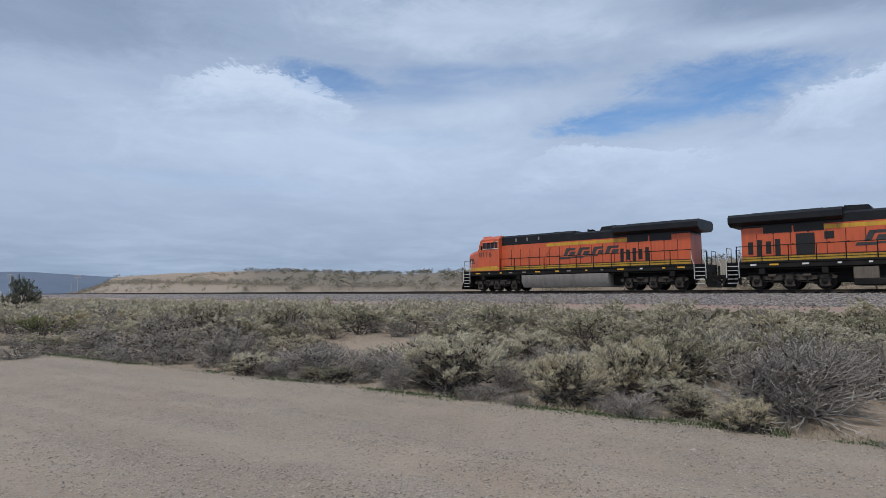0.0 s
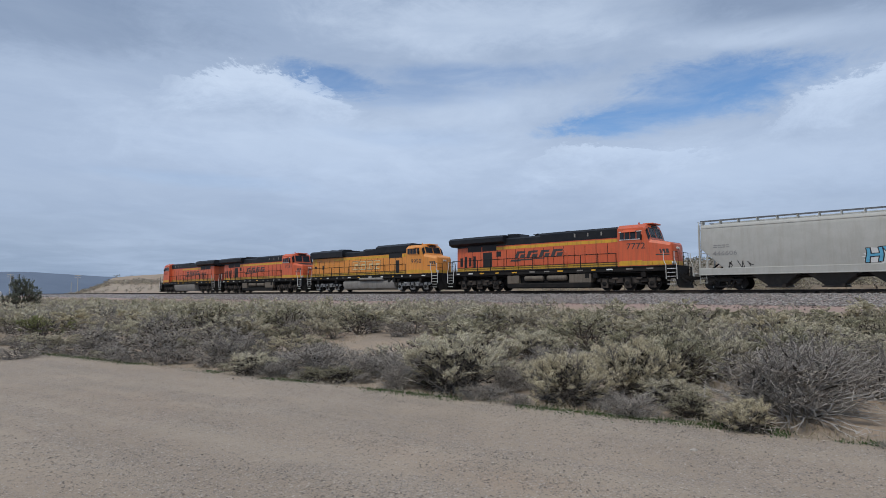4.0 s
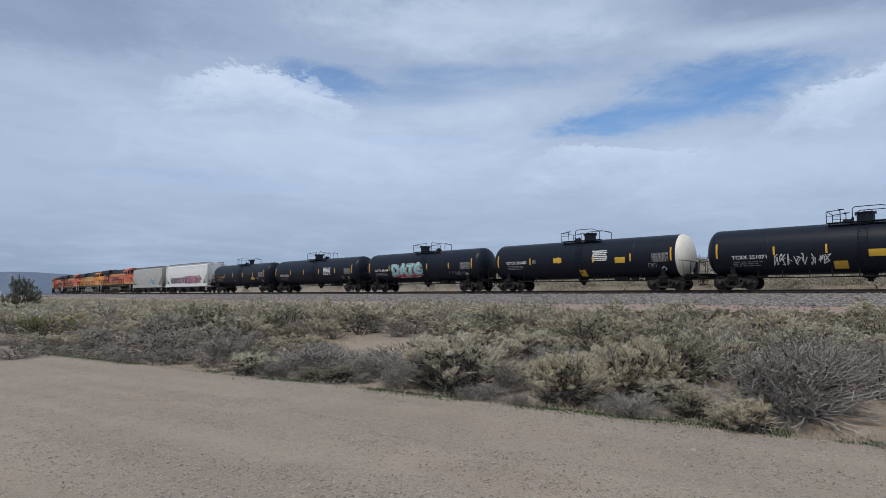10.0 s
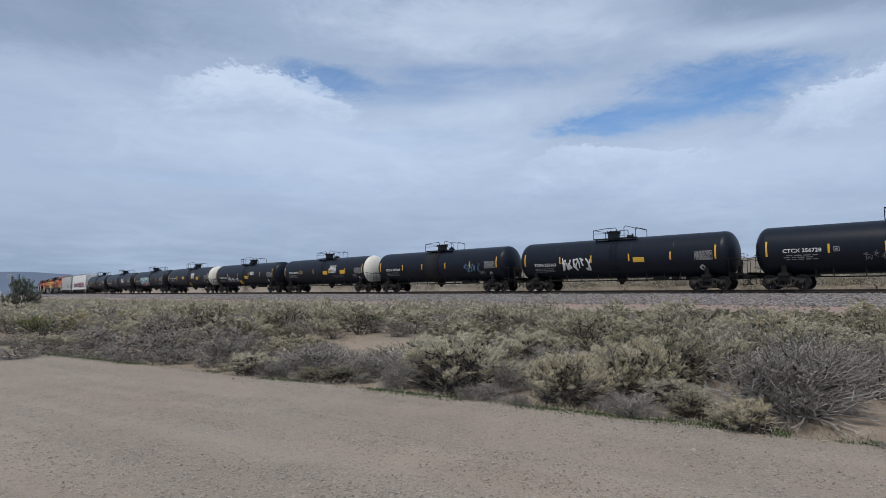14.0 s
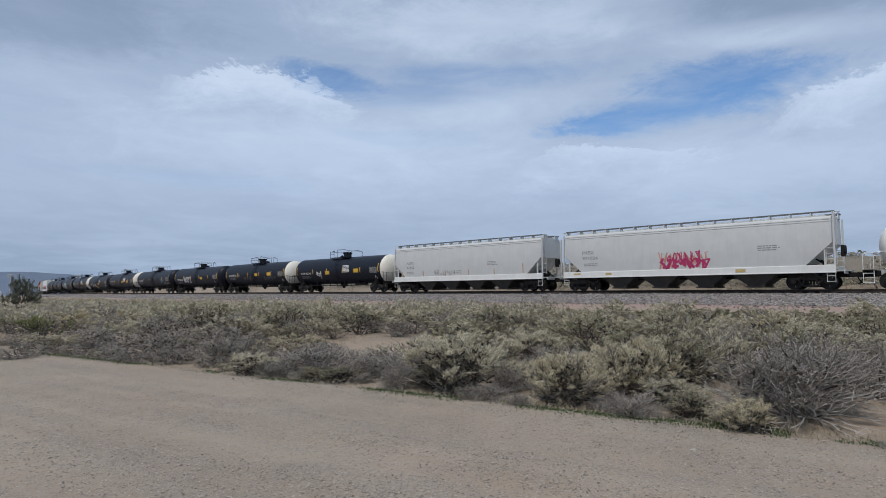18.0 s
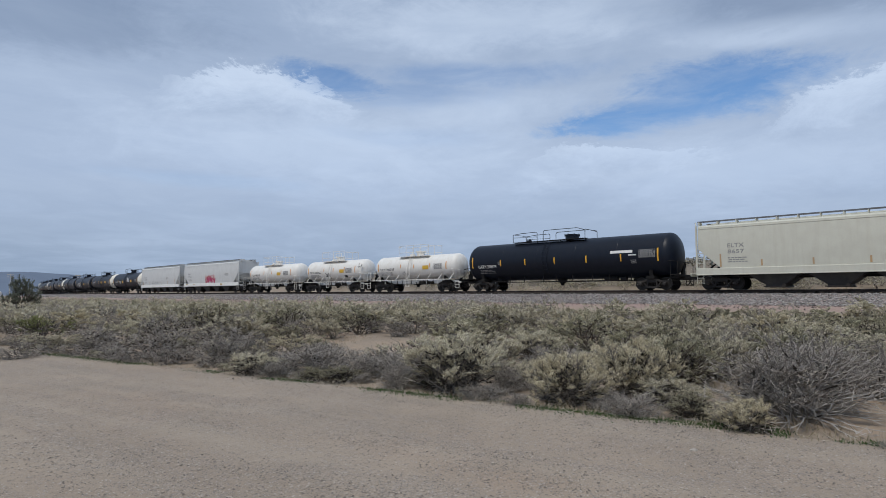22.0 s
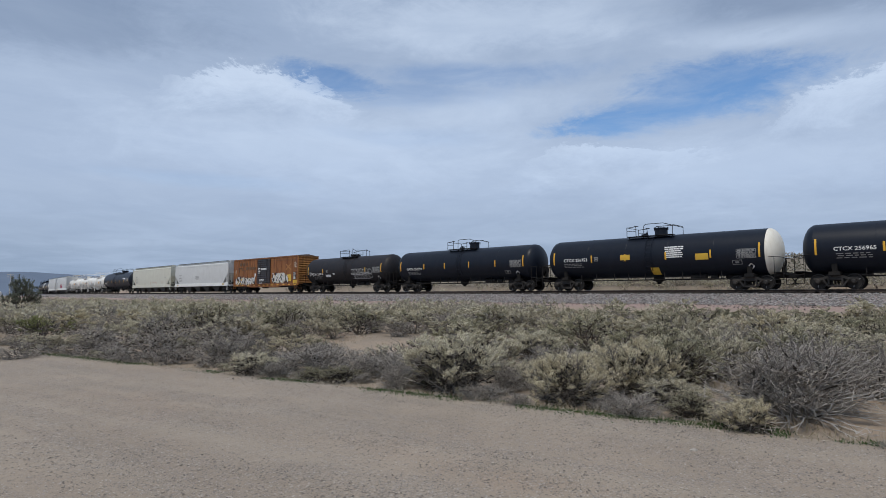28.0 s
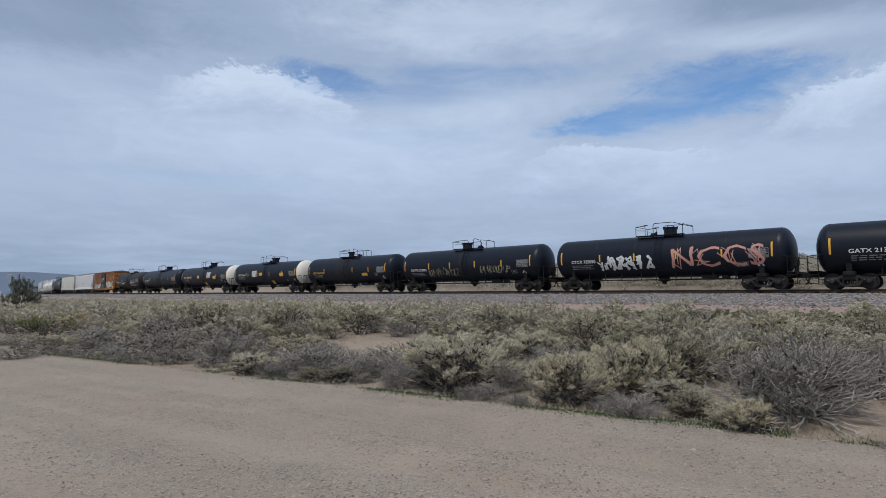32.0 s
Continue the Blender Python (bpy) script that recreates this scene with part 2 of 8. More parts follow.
# ---- mesh building ----
class Geo:
    """Collects faces for one mesh."""

    def __init__(self):
        self.v, self.f, self.m, self.mi = [], [], None, []

    def add(self, verts, faces, mi=0):
        k = len(self.v)
        self.v += [tuple(p) for p in verts]
        self.f += [tuple(i + k for i in q) for q in faces]
        self.mi += [mi] * len(faces)
        return self

    def box(self, x0, x1, y0, y1, z0, z1, c=0.0, mi=0):
        """A box; c: chamfer of all edges."""
        if x1 < x0:
            x0, x1 = x1, x0
        if y1 < y0:
            y0, y1 = y1, y0
        if z1 < z0:
            z0, z1 = z1, z0
        c = min(c, 0.45 * min(x1 - x0, y1 - y0, z1 - z0))
        if c <= 0:
            v = [(x, y, z) for z in (z0, z1) for y in (y0, y1) for x in (x0, x1)]
            return self.add(v, [(0, 2, 3, 1), (4, 5, 7, 6), (0, 1, 5, 4), (2, 6, 7, 3), (0, 4, 6, 2), (1, 3, 7, 5)], mi)
        lo, hi = (x0, y0, z0), (x1, y1, z1)
        v, at = [], {}
        for bits in range(8):
            corner = [hi[i] if bits >> i & 1 else lo[i] for i in range(3)]
            for ax in range(3):
                p = [corner[i] + (0 if i == ax else (-c if bits >> i & 1 else c)) for i in range(3)]
                at[bits, ax] = len(v)
                v.append(p)
        f = []
        for ax in range(3):
            o1, o2 = [i for i in range(3) if i != ax]
            for side in (0, 1):
                q = [side << ax, side << ax | 1 << o1, side << ax | 1 << o1 | 1 << o2, side << ax | 1 << o2]
                f.append(self.turn(v, [at[b, ax] for b in q], [(side * 2 - 1) if i == ax else 0 for i in range(3)]))
        for ax in range(3):
            o1, o2 = [i for i in range(3) if i != ax]
            for b1 in (0, 1):
                for b2 in (0, 1):
                    base = b1 << o1 | b2 << o2
                    n = [0, 0, 0]
                    n[o1], n[o2] = b1 * 2 - 1, b2 * 2 - 1
                    f.append(self.turn(v, [at[base, o1], at[base | 1 << ax, o1], at[base | 1 << ax, o2], at[base, o2]], n))
        for bits in range(8):
            f.append(self.turn(v, [at[bits, 0], at[bits, 1], at[bits, 2]], [(bits >> i & 1) * 2 - 1 for i in range(3)]))
        return self.add(v, f, mi)

    @staticmethod
    def turn(v, q, n):
        a, b, c = Vector(v[q[0]]), Vector(v[q[1]]), Vector(v[q[2]])
        return q if (b - a).cross(c - a).dot(Vector(n)) > 0 else q[::-1]

    def prism(self, pts, y0, y1, axis="y", mi=0):
        """An outline in x,z drawn out along y (or y,z along x; x,y along z), as one closed solid."""
        k = len(pts)
        if axis == "y":
            v = [(a, y, b) for y in (y0, y1) for a, b in pts]
        elif axis == "x":
            v = [(y, a, b) for y in (y0, y1) for a, b in pts]
        else:
            v = [(a, b, y) for y in (y0, y1) for a, b in pts]
        area = sum(pts[i][0] * pts[(i + 1) % k][1] - pts[(i + 1) % k][0] * pts[i][1] for i in range(k))
        flip = (area > 0) == (axis != "y")
        f = [tuple(range(k))[::-1], tuple(range(k, 2 * k))] + [(i, (i + 1) % k, k + (i + 1) % k, k + i) for i in range(k)]
        if not flip:
            f = [q[::-1] for q in f]
        return self.add(v, f, mi)

    def loft(self, rings, mi=0, caps=True, closed=True):
        """Skins rings of equally many points."""
        k = len(rings[0])
        v = [p for r in rings for p in r]
        f = []
        for i in range(len(rings) - 1):
            for j in range(k if closed else k - 1):
                f.append((i * k + j, i * k + (j + 1) % k, (i + 1) * k + (j + 1) % k, (i + 1) * k + j))
        if caps:
            f.append(tuple(range(k))[::-1])
            f.append(tuple(range((len(rings) - 1) * k, len(rings) * k)))
        return self.add(v, f, mi)

    def rod(self, p0, p1, r, seg=8, r1=None, mi=0):
        """A round bar between two points."""
        a, b = Vector(p0), Vector(p1)
        d = (b - a).normalized()
        s = d.orthogonal().normalized()
        t = d.cross(s)
        r1 = r if r1 is None else r1
        ring = lambda c, q: [tuple(c + (s * math.cos(2 * math.pi * i / seg) + t * math.sin(2 * math.pi * i / seg)) * q) for i in range(seg)]
        return self.loft([ring(a, r), ring(b, r1)], mi)

    def path(self, pts, r, seg=6, mi=0):
        """A bent tube through points."""
        for p, q in zip(pts, pts[1:]):
            self.rod(p, q, r, seg, mi=mi)
        return self

    def turned(self, prof, axis="x", seg=32, at=(0, 0, 0), mi=0):
        """A profile of (along, radius) turned round an axis."""
        rings = []
        for a, r in prof:
            ring = []
            for i in range(seg):
                c, s = math.cos(2 * math.pi * i / seg) * r, math.sin(2 * math.pi * i / seg) * r
                p = {"x": (a, c, s), "y": (-c, a, s), "z": (c, s, a)}[axis]
                ring.append((p[0] + at[0], p[1] + at[1], p[2] + at[2]))
            rings.append(ring)
        return self.loft(rings, mi)

    def mesh(self, name, mats, smooth=35):
        me = bpy.data.meshes.new(name)
        me.from_pydata(self.v, [], self.f)
        for m in mats if isinstance(mats, (list, tuple)) else [mats]:
            me.materials.append(m)
        if any(self.mi):
            me.polygons.foreach_set("material_index", self.mi)
        if smooth:
            me.polygons.foreach_set("use_smooth", [True] * len(me.polygons))
            me.set_sharp_from_angle(angle=radians(smooth))
        return me


def part(name, g, material, parent=None, label="", at=None, smooth=35):
    """Links a Geo (or a ready mesh) as ONE mesh object under a thing or a part."""
    me = g.mesh(name, material, smooth) if isinstance(g, Geo) else g
    ob = new(name, me)
    if parent is not None:
        ob.parent = parent
    if at is not None:
        ob.matrix_basis = at
    if label:
        tagged(ob, label)
    return ob


# ---- ground ----
CA, SA = math.cos(LINE_A), math.sin(LINE_A)
CX, CY = LINE_X - SA * CURVE_AT + CURVE_R * CA, CA * CURVE_AT + CURVE_R * SA


def along(x, y):
    """u along the railway line and w to the camera's side of it."""
    u = (x - LINE_X) * -SA + y * CA
    if u <= CURVE_AT:
        return u, -((x - LINE_X) * CA + y * SA)
    dx, dy = x - CX, y - CY
    turned = math.atan2(dy, -dx)
    return CURVE_AT + (LINE_A + turned) * CURVE_R, math.hypot(dx, dy) - CURVE_R


def ease(a, b, t):
    t = min(max((t - a) / (b - a), 0.0), 1.0)
    return t * t * (3 - 2 * t)


def road_edge(x, y):
    """Metres beyond the road's far edge."""
    wob = 0.22 * math.sin(x * 0.55) + 0.12 * math.sin(x * 1.7 + 1)
    return ((x) * 0.533 + (y - 9.0) * 0.846) + wob


# the skyline of the hill behind the line: bearing in degrees, rise over the eye's level per metre of distance
SKYLINE = ((-90, -0.01), (-34, -0.004), (-31.8, 0.003), (-30.5, 0.014), (-29.3, 0.030), (-27.6, 0.034), (-25.0, 0.037), (-21.7, 0.0405), (-16.3, 0.0405), (-12.2, 0.0375), (-7.9, 0.035), (-4.6, 0.0365), (2.0, 0.038), (14, 0.050), (30, 0.058), (45, 0.062), (90, 0.06))


def skyline(az):
    for (a, p), (b, q) in zip(SKYLINE, SKYLINE[1:]):
        if az <= b:
            return p + (q - p) * max(az - a, 0) / (b - a)
    return 0.06


LINE_AZ = []
for k in range(-20, 60):
    x, y, _ = line_at(k * 6.0)
    if y > 2:
        LINE_AZ.append((math.degrees(math.atan2(x, y)), math.hypot(x, y)))
LINE_AZ = LINE_AZ[::-1]


def line_range(az):
    """How far off the line lies on a bearing."""
    if az <= LINE_AZ[0][0]:
        return LINE_AZ[0][1]
    for (a, p), (b, q) in zip(LINE_AZ, LINE_AZ[1:]):
        if a <= az <= b:
            return p + (q - p) * (az - a) / max(b - a, 1e-6)
    return LINE_AZ[-1][1]


def hills(x, y, u, w):
    """The cut bank beside the line, the hill behind it, and the plain."""
    far = -w
    if far < 0:
        return 0.0
    az = math.degrees(math.atan2(x, y))
    r, rl = math.hypot(x, y), line_range(az)
    here = ease(-32.5, -30.5, az)
    bank = 1.35 * ease(4.6, 7.4, far) * here
    span = 95 + 25 * noise.noise((az * 0.12, 0, 0))
    crest = (skyline(az) * (rl + span) * math.cos(radians(az)) + EYE - 1.02) - 0.4
    lump = (noise.noise((x * 0.025, y * 0.025, 0)) * 1.0 + noise.noise((x * 0.08, y * 0.08, 5)) * 0.45) * ease(12, 45, far) * ease(1.4, 0.9, (r - rl) / span) * here
    t = min(max((r - rl - 9) / (span - 9), 0.0), 1.0)
    rise = max(crest - 1.35 * here, -1.6) * (1 - (1 - t) ** 1.7)
    return bank + rise + lump - 6.0 * ease(1.2, 6.0, (r - rl) / span)


def ground_z(x, y):
    u, w = along(x, y)
    e = road_edge(x, y)
    far = math.hypot(x, y)
    if w > 0:
        z = 0.30 * ease(0, 12, e) + 0.66 * ease(17, 5, w)
        z -= 1.9 * ease(60, 400, far) * ease(40, 160, w)
        z += 0.10 * noise.noise((x * 0.35, y * 0.35, 3)) * ease(0.3, 2, e)
        z += 0.05 * noise.noise((x * 1.1, y * 1.1, 9)) * ease(0.3, 2, e)
    else:
        z = 0.96 + hills(x, y, u, w)
    if e < 0.6 and w > 0:
        z += 0.012 * noise.noise((x * 1.3, y * 1.3, 1)) - 0.03 * ease(0.5, -0.3, e)
    return z


def make_ground():
    az = [radians(a) for a in list(np.arange(-180, -44, 6.0)) + list(np.arange(-44, 44.01, 0.3)) + list(np.arange(50, 179, 6.0))]
    rad = [0.0] + list(np.geomspace(2.0, 4700, 250))
    g = Geo()
    verts = [(0, 0, ground_z(0, 0))]
    for r in rad[1:]:
        for a in az:
            x, y = r * math.sin(a), r * math.cos(a)
            verts.append((x, y, ground_z(x, y)))
    k = len(az)
    faces = [(0, 1 + (j + 1) % k, 1 + j) for j in range(k)]
    for i in range(len(rad) - 2):
        for j in range(k):
            p, q = 1 + i * k + j, 1 + i * k + (j + 1) % k
            faces.append((p, q, q + k, p + k))
    g.v, g.f, g.mi = verts, faces, [0] * len(faces)
    return g


def ground_material():
    """Sand between the shrubs; two soils by the mesh's attributes: the reddish foot of the railway and the pale sand of the hill."""
    m = bpy.data.materials.new("desert_ground")
    m.use_nodes = True
    n = Nodes(m.node_tree)
    pos = n.add("ShaderNodeTexCoord").outputs["Object"]
    soil = n.add("ShaderNodeAttribute")
    soil.attribute_name = "soil"
    kind = n.add("ShaderNodeSeparateColor", {0: soil.outputs["Color"]}).outputs
    a, b, c = n.noise(pos, 0.35, 5), n.noise(pos, 6.0, 6, 0.65), n.noise(pos, 60.0, 4, 0.7)
    col = n.mix(n.ramp(a, 0.35, 0.65), (0.36, 0.27, 0.19), (0.27, 0.215, 0.16))
    col = n.mix(n.math("MULTIPLY", kind[0], 0.95), col, (0.335, 0.235, 0.20))
    col = n.mix(n.math("MULTIPLY", kind[1], 0.85), col, (0.335, 0.285, 0.23))
    col = n.mix(n.math("MULTIPLY", kind[2], 0.9), col, (0.17, 0.14, 0.10))
    col = n.mix(n.math("MULTIPLY", n.ramp(b, 0.5, 0.72), 0.55), col, (0.17, 0.145, 0.115))
    col = n.mix(n.math("MULTIPLY", n.ramp(c, 0.55, 0.75), 0.5), col, (0.42, 0.37, 0.31))
    bsdf = n.add("ShaderNodeBsdfPrincipled", {"Base Color": col, "Roughness": 0.95})
    bp = n.add("ShaderNodeBump", {"Strength": 0.6, "Distance": 0.03, "Height": n.math("ADD", b, n.math("MULTIPLY", c, 0.4))})
    n.tree.links.new(bp.outputs[0], bsdf.inputs["Normal"])
    n.add("ShaderNodeOutputMaterial", {0: bsdf.outputs[0]})
    return m


GROUND = ground_material()
ground = part("ground", make_ground(), GROUND, smooth=180)
tagged(ground, "pale sandy desert ground between dry shrubs, rising to a low hill", "ground", kind="structure")
soil = ground.data.color_attributes.new("soil", "FLOAT_COLOR", "POINT")
shades = []
for v in ground.data.vertices:
    x, y, z = v.co
    u, w = along(x, y)
    az = math.degrees(math.atan2(x, y))
    red = ease(11, 7, w) * ease(-6, -3, w) if w > -6 else 0.0
    pale = 0.0
    if w < -4:
        pale = max(ease(-16, -22, az) * ease(-14, -30, w), ease(-4.4, -5.2, w) * ease(-8.5, -7.2, w) * ease(6, -1, az))
        pale = max(pale, 0.8 * ease(-10, -13, az) * ease(-22, -40, w) * ease(0.1, 0.4, noise.noise((x * 0.03, y * 0.03, 2))))
    shades += [red, pale, ease(-5, -9, w) * ease(-21, -16, az), 1.0]
soil.data.foreach_set("color", shades)


# ---- dirt road ----
def road_material():
    m = bpy.data.materials.new("graded_dirt_road")
    m.use_nodes = True
    n = Nodes(m.node_tree)
    pos = n.add("ShaderNodeTexCoord").outputs["Object"]
    lanes = n.add("ShaderNodeMapping", {0: n.add("ShaderNodeMapping", {0: pos, 2: (0, 0, radians(32.2))}).outputs[0], 3: (0.12, 1.0, 1.0)}).outputs[0]
    a, lane = n.noise(pos, 0.5, 5), n.noise(lanes, 0.9, 3, 0.5)
    b, c, d = n.noise(pos, 9.0, 6, 0.7), n.noise(pos, 70.0, 4, 0.75), n.noise(pos, 190.0, 2, 0.7)
    col = n.mix(n.ramp(a, 0.3, 0.7), (0.362, 0.288, 0.216), (0.305, 0.243, 0.182))
    col = n.mix(n.math("MULTIPLY", n.ramp(lane, 0.40, 0.66), 0.5), col, (0.385, 0.320, 0.246))
    col = n.mix(n.math("MULTIPLY", n.ramp(b, 0.52, 0.7), 0.4), col, (0.25, 0.212, 0.178))
    col = n.mix(n.math("MULTIPLY", n.ramp(n.noise(pos, 0.28, 4, 0.6), 0.50, 0.70), 0.45), col, (0.37, 0.265, 0.185))
    # gravel in two sizes, thick in windrows and thin on the packed lanes
    patchy = n.math("ADD", n.math("MULTIPLY", n.ramp(n.noise(lanes, 1.7, 4, 0.6), 0.40, 0.62), 0.65), n.math("MULTIPLY", n.ramp(n.noise(pos, 1.4, 5, 0.65), 0.38, 0.66), 0.5), True)
    relief = n.math("MULTIPLY", b, 0.6)
    for scale, many in ((42.0, 0.50), (85.0, 0.65)):
        cell = n.add("ShaderNodeTexVoronoi", {"Vector": pos, "Scale": scale})
        tone = n.add("ShaderNodeSeparateColor", {0: cell.outputs["Color"]}).outputs
        stone = n.math("MULTIPLY", n.ramp(cell.outputs["Distance"], 0.52, 0.36), n.math("LESS_THAN", tone[0], n.math("ADD", n.math("MULTIPLY", patchy, many), 0.10)))
        shade = n.mix(tone[1], (0.085, 0.075, 0.067), (0.56, 0.50, 0.435))
        shade = n.mix(n.math("MULTIPLY", tone[2], 0.35), shade, (0.34, 0.24, 0.19))
        col = n.mix(n.math("MULTIPLY", stone, 0.95), col, shade)
        relief = n.math("ADD", relief, n.math("MULTIPLY", stone, n.math("SUBTRACT", 0.8, cell.outputs["Distance"])))
    col = n.mix(n.math("MULTIPLY", n.ramp(c, 0.56, 0.68), 0.5), col, (0.50, 0.45, 0.395))
    col = n.mix(n.math("MULTIPLY", n.ramp(c, 0.44, 0.34), 0.5), col, (0.14, 0.12, 0.10))
    col = n.mix(n.math("MULTIPLY", n.ramp(d, 0.55, 0.7), 0.3), col, (0.16, 0.14, 0.12))
    bsdf = n.add("ShaderNodeBsdfPrincipled", {"Base Color": col, "Roughness": 0.95})
    bp = n.add("ShaderNodeBump", {"Strength": 0.8, "Distance": 0.015, "Height": n.math("ADD", relief, n.math("MULTIPLY", c, 0.6))})
    n.tree.links.new(bp.outputs[0], bsdf.inputs["Normal"])
    n.add("ShaderNodeOutputMaterial", {0: bsdf.outputs[0]})
    return m


RA, RB = (-0.846, 0.533), (0.533, 0.846)


def make_road():
    """A band along the scrub's edge, with shallow ruts and a ragged border."""
    g = Geo()
    ls = [q for q in np.arange(-45, 70.01, 0.5)] + [90, 130, 200, 320]
    cs = list(np.arange(-9.0, 0.61, 0.3))
    rows = []
    for l in ls:
        row = []
        for c in cs:
            x, y = RA[0] * l + RB[0] * c, 9.0 + RA[1] * l + RB[1] * c
            e = c + 0.22 * math.sin(x * 0.55) + 0.12 * math.sin(x * 1.7 + 1)
            z = 0.012 + 0.018 * noise.noise((x * 0.9, y * 0.9, 4)) - 0.02 * math.exp(-((c + 3.3) / 0.5) ** 2) - 0.02 * math.exp(-((c + 5.2) / 0.5) ** 2)
            z += 0.03 * math.exp(-((c + 0.2) / 0.5) ** 2) - 0.09 * ease(0.15, 0.6, c + 0.15 * noise.noise((x * 2, y * 2, 8)))
            row.append((x, y, z - 1.9 * ease(60, 400, math.hypot(x, y)) * ease(40, 160, along(x, y)[1])))
        rows.append(row)
    return g.loft(rows, caps=False, closed=False)


road = part("road", make_road(), road_material(), smooth=180)
tagged(road, "wide graded dirt road with loose gravel and faint wheel tracks", "road", kind="structure")


# ---- railway track ----
def swept(profile, u0, u1, step=6.0):
    """A profile of (w, z above the rail head) drawn along the line."""
    g = Geo()
    n = int((u1 - u0) / step) + 1
    rings = []
    for i in range(n + 1):
        u = u0 + (u1 - u0) * i / n
        rings.append([(*line_at(u, w)[:2], RAIL_Z + z) for w, z in profile])
    return g.loft(rings)



def ballast_material():
    """Crushed stone: every cell its own grey, some of them reddish, with dark gaps between."""
    m = bpy.data.materials.new("grey_crushed_stone")
    m.use_nodes = True
    n = Nodes(m.node_tree)
    pos = n.add("ShaderNodeTexCoord").outputs["Object"]
    cell = n.add("ShaderNodeTexVoronoi", {"Vector": pos, "Scale": 9.0})
    tone = n.add("ShaderNodeSeparateColor", {0: cell.outputs["Color"]}).outputs
    col = n.mix(tone[0], (0.085, 0.08, 0.078), (0.47, 0.445, 0.425))
    col = n.mix(n.math("MULTIPLY", n.ramp(tone[1], 0.6, 0.9), 0.6), col, (0.27, 0.17, 0.145))
    col = n.mix(n.math("MULTIPLY", n.ramp(cell.outputs["Distance"], 0.40, 0.75), 0.8), col, (0.04, 0.036, 0.033))
    col = n.mix(n.math("MULTIPLY", n.ramp(n.noise(pos, 0.5, 5), 0.4, 0.7), 0.35), col, (0.25, 0.20, 0.175))
    bsdf = n.add("ShaderNodeBsdfPrincipled", {"Base Color": col, "Roughness": 0.95})
    bp = n.add("ShaderNodeBump", {"Strength": 0.9, "Distance": 0.05, "Height": n.math("SUBTRACT", 1.0, cell.outputs["Distance"])})
    n.tree.links.new(bp.outputs[0], bsdf.inputs["Normal"])
    n.add("ShaderNodeOutputMaterial", {0: bsdf.outputs[0]})
    return m


BALLAST = ballast_material()
bed = part("ballast_bed", swept([(4.6, -0.98), (2.0, -0.30), (1.35, -0.25), (-1.35, -0.25), (-2.0, -0.30), (-4.4, -1.0)][::-1], -60, 700), BALLAST, smooth=0)
tagged(bed, "raised bed of grey crushed stone under the rails", "ballast", kind="structure")
for w in (0.7525, -0.7525):
    prof = [(-0.07, -0.17), (-0.07, -0.15), (-0.012, -0.13), (-0.012, -0.045), (-0.036, -0.035), (-0.036, -0.004), (0.036, -0.004), (0.036, -0.035), (0.012, -0.045), (0.012, -0.13), (0.07, -0.15), (0.07, -0.17)]
    rail = part("rail", swept([(w + a, b) for a, b in prof][::-1], -60, 700), RAIL_SIDE)
    tagged(rail, "rusty brown steel rail with polished head", "rail", "rails of the line", kind="structure")
    part("rail_head", swept([(w - 0.032, -0.005), (w - 0.030, 0.0), (w + 0.030, 0.0), (w + 0.032, -0.005)][::-1], -60, 700), RAIL_TOP, rail)
TIE = surface("weathered_tie", (0.055, 0.045, 0.038), (0.03, 0.025, 0.022), rough=0.9, grain=20, bump=0.4)
tie_mesh = Geo().box(-0.11, 0.11, -1.3, 1.3, -0.35, -0.165, 0.015).mesh("tie", TIE)
for k in range(280):
    x, y, a = line_at(12 + k * 0.6)
    part("tie", tie_mesh, None, bed, at=pose(x, y, RAIL_Z, 0, 0, math.degrees(math.atan2(-math.cos(a), math.sin(a)))))


# ---- lettering and paint marks ----
def flat_side(y):
    return lambda x, z, off: (x, y - off, z)


def round_side(r, zc):
    return lambda x, z, off: (x, -math.sqrt(max(r * r - (z - zc) ** 2, 0.01)) - off, z)


def letters(body, x, z, h, surf, w=None, off=0.008, bold=0.0, slant=0.0, wobble=0.0):
    """Characters of height h with the lower left corner at x, z on a side; w: their width."""
    cu = bpy.data.curves.new("letters", "FONT")
    cu.body, cu.offset, cu.resolution_u, cu.shear = body, bold, 2, slant
    ob = bpy.data.objects.new("letters", cu)
    me = bpy.data.meshes.new_from_object(ob)
    if h > 0.5:
        # cut large letters into bands, so that they follow a round shell
        bm = bmesh.new()
        bm.from_mesh(me)
        ys = [v.co.y for v in bm.verts]
        for k in range(1, 10):
            y = min(ys) + (max(ys) - min(ys)) * k / 10
            bmesh.ops.bisect_plane(bm, geom=bm.verts[:] + bm.edges[:] + bm.faces[:], plane_co=(0, y, 0), plane_no=(0, 1, 0))
        bm.to_mesh(me)
        bm.free()
    pts = [v.co.copy() for v in me.vertices]
    faces = [tuple(p.vertices) for p in me.polygons]
    bpy.data.objects.remove(ob)
    bpy.data.meshes.remove(me)
    bpy.data.curves.remove(cu)
    x0, x1 = min(p.x for p in pts), max(p.x for p in pts)
    y0, y1 = min(p.y for p in pts), max(p.y for p in pts)
    k = h / (y1 - y0)
    kx = w / (x1 - x0) if w else k
    g = Geo()
    out = []
    for p in pts:
        px, pz = x + (p.x - x0) * kx, z + (p.y - y0) * k
        if wobble:
            pz += wobble * math.sin(px * 2.6 + z) + wobble * 0.6 * math.sin(px * 5.1)
            px += wobble * 0.7 * math.sin(pz * 6.0 + px)
        out.append(surf(px, pz, off))
    return g.add(out, faces)


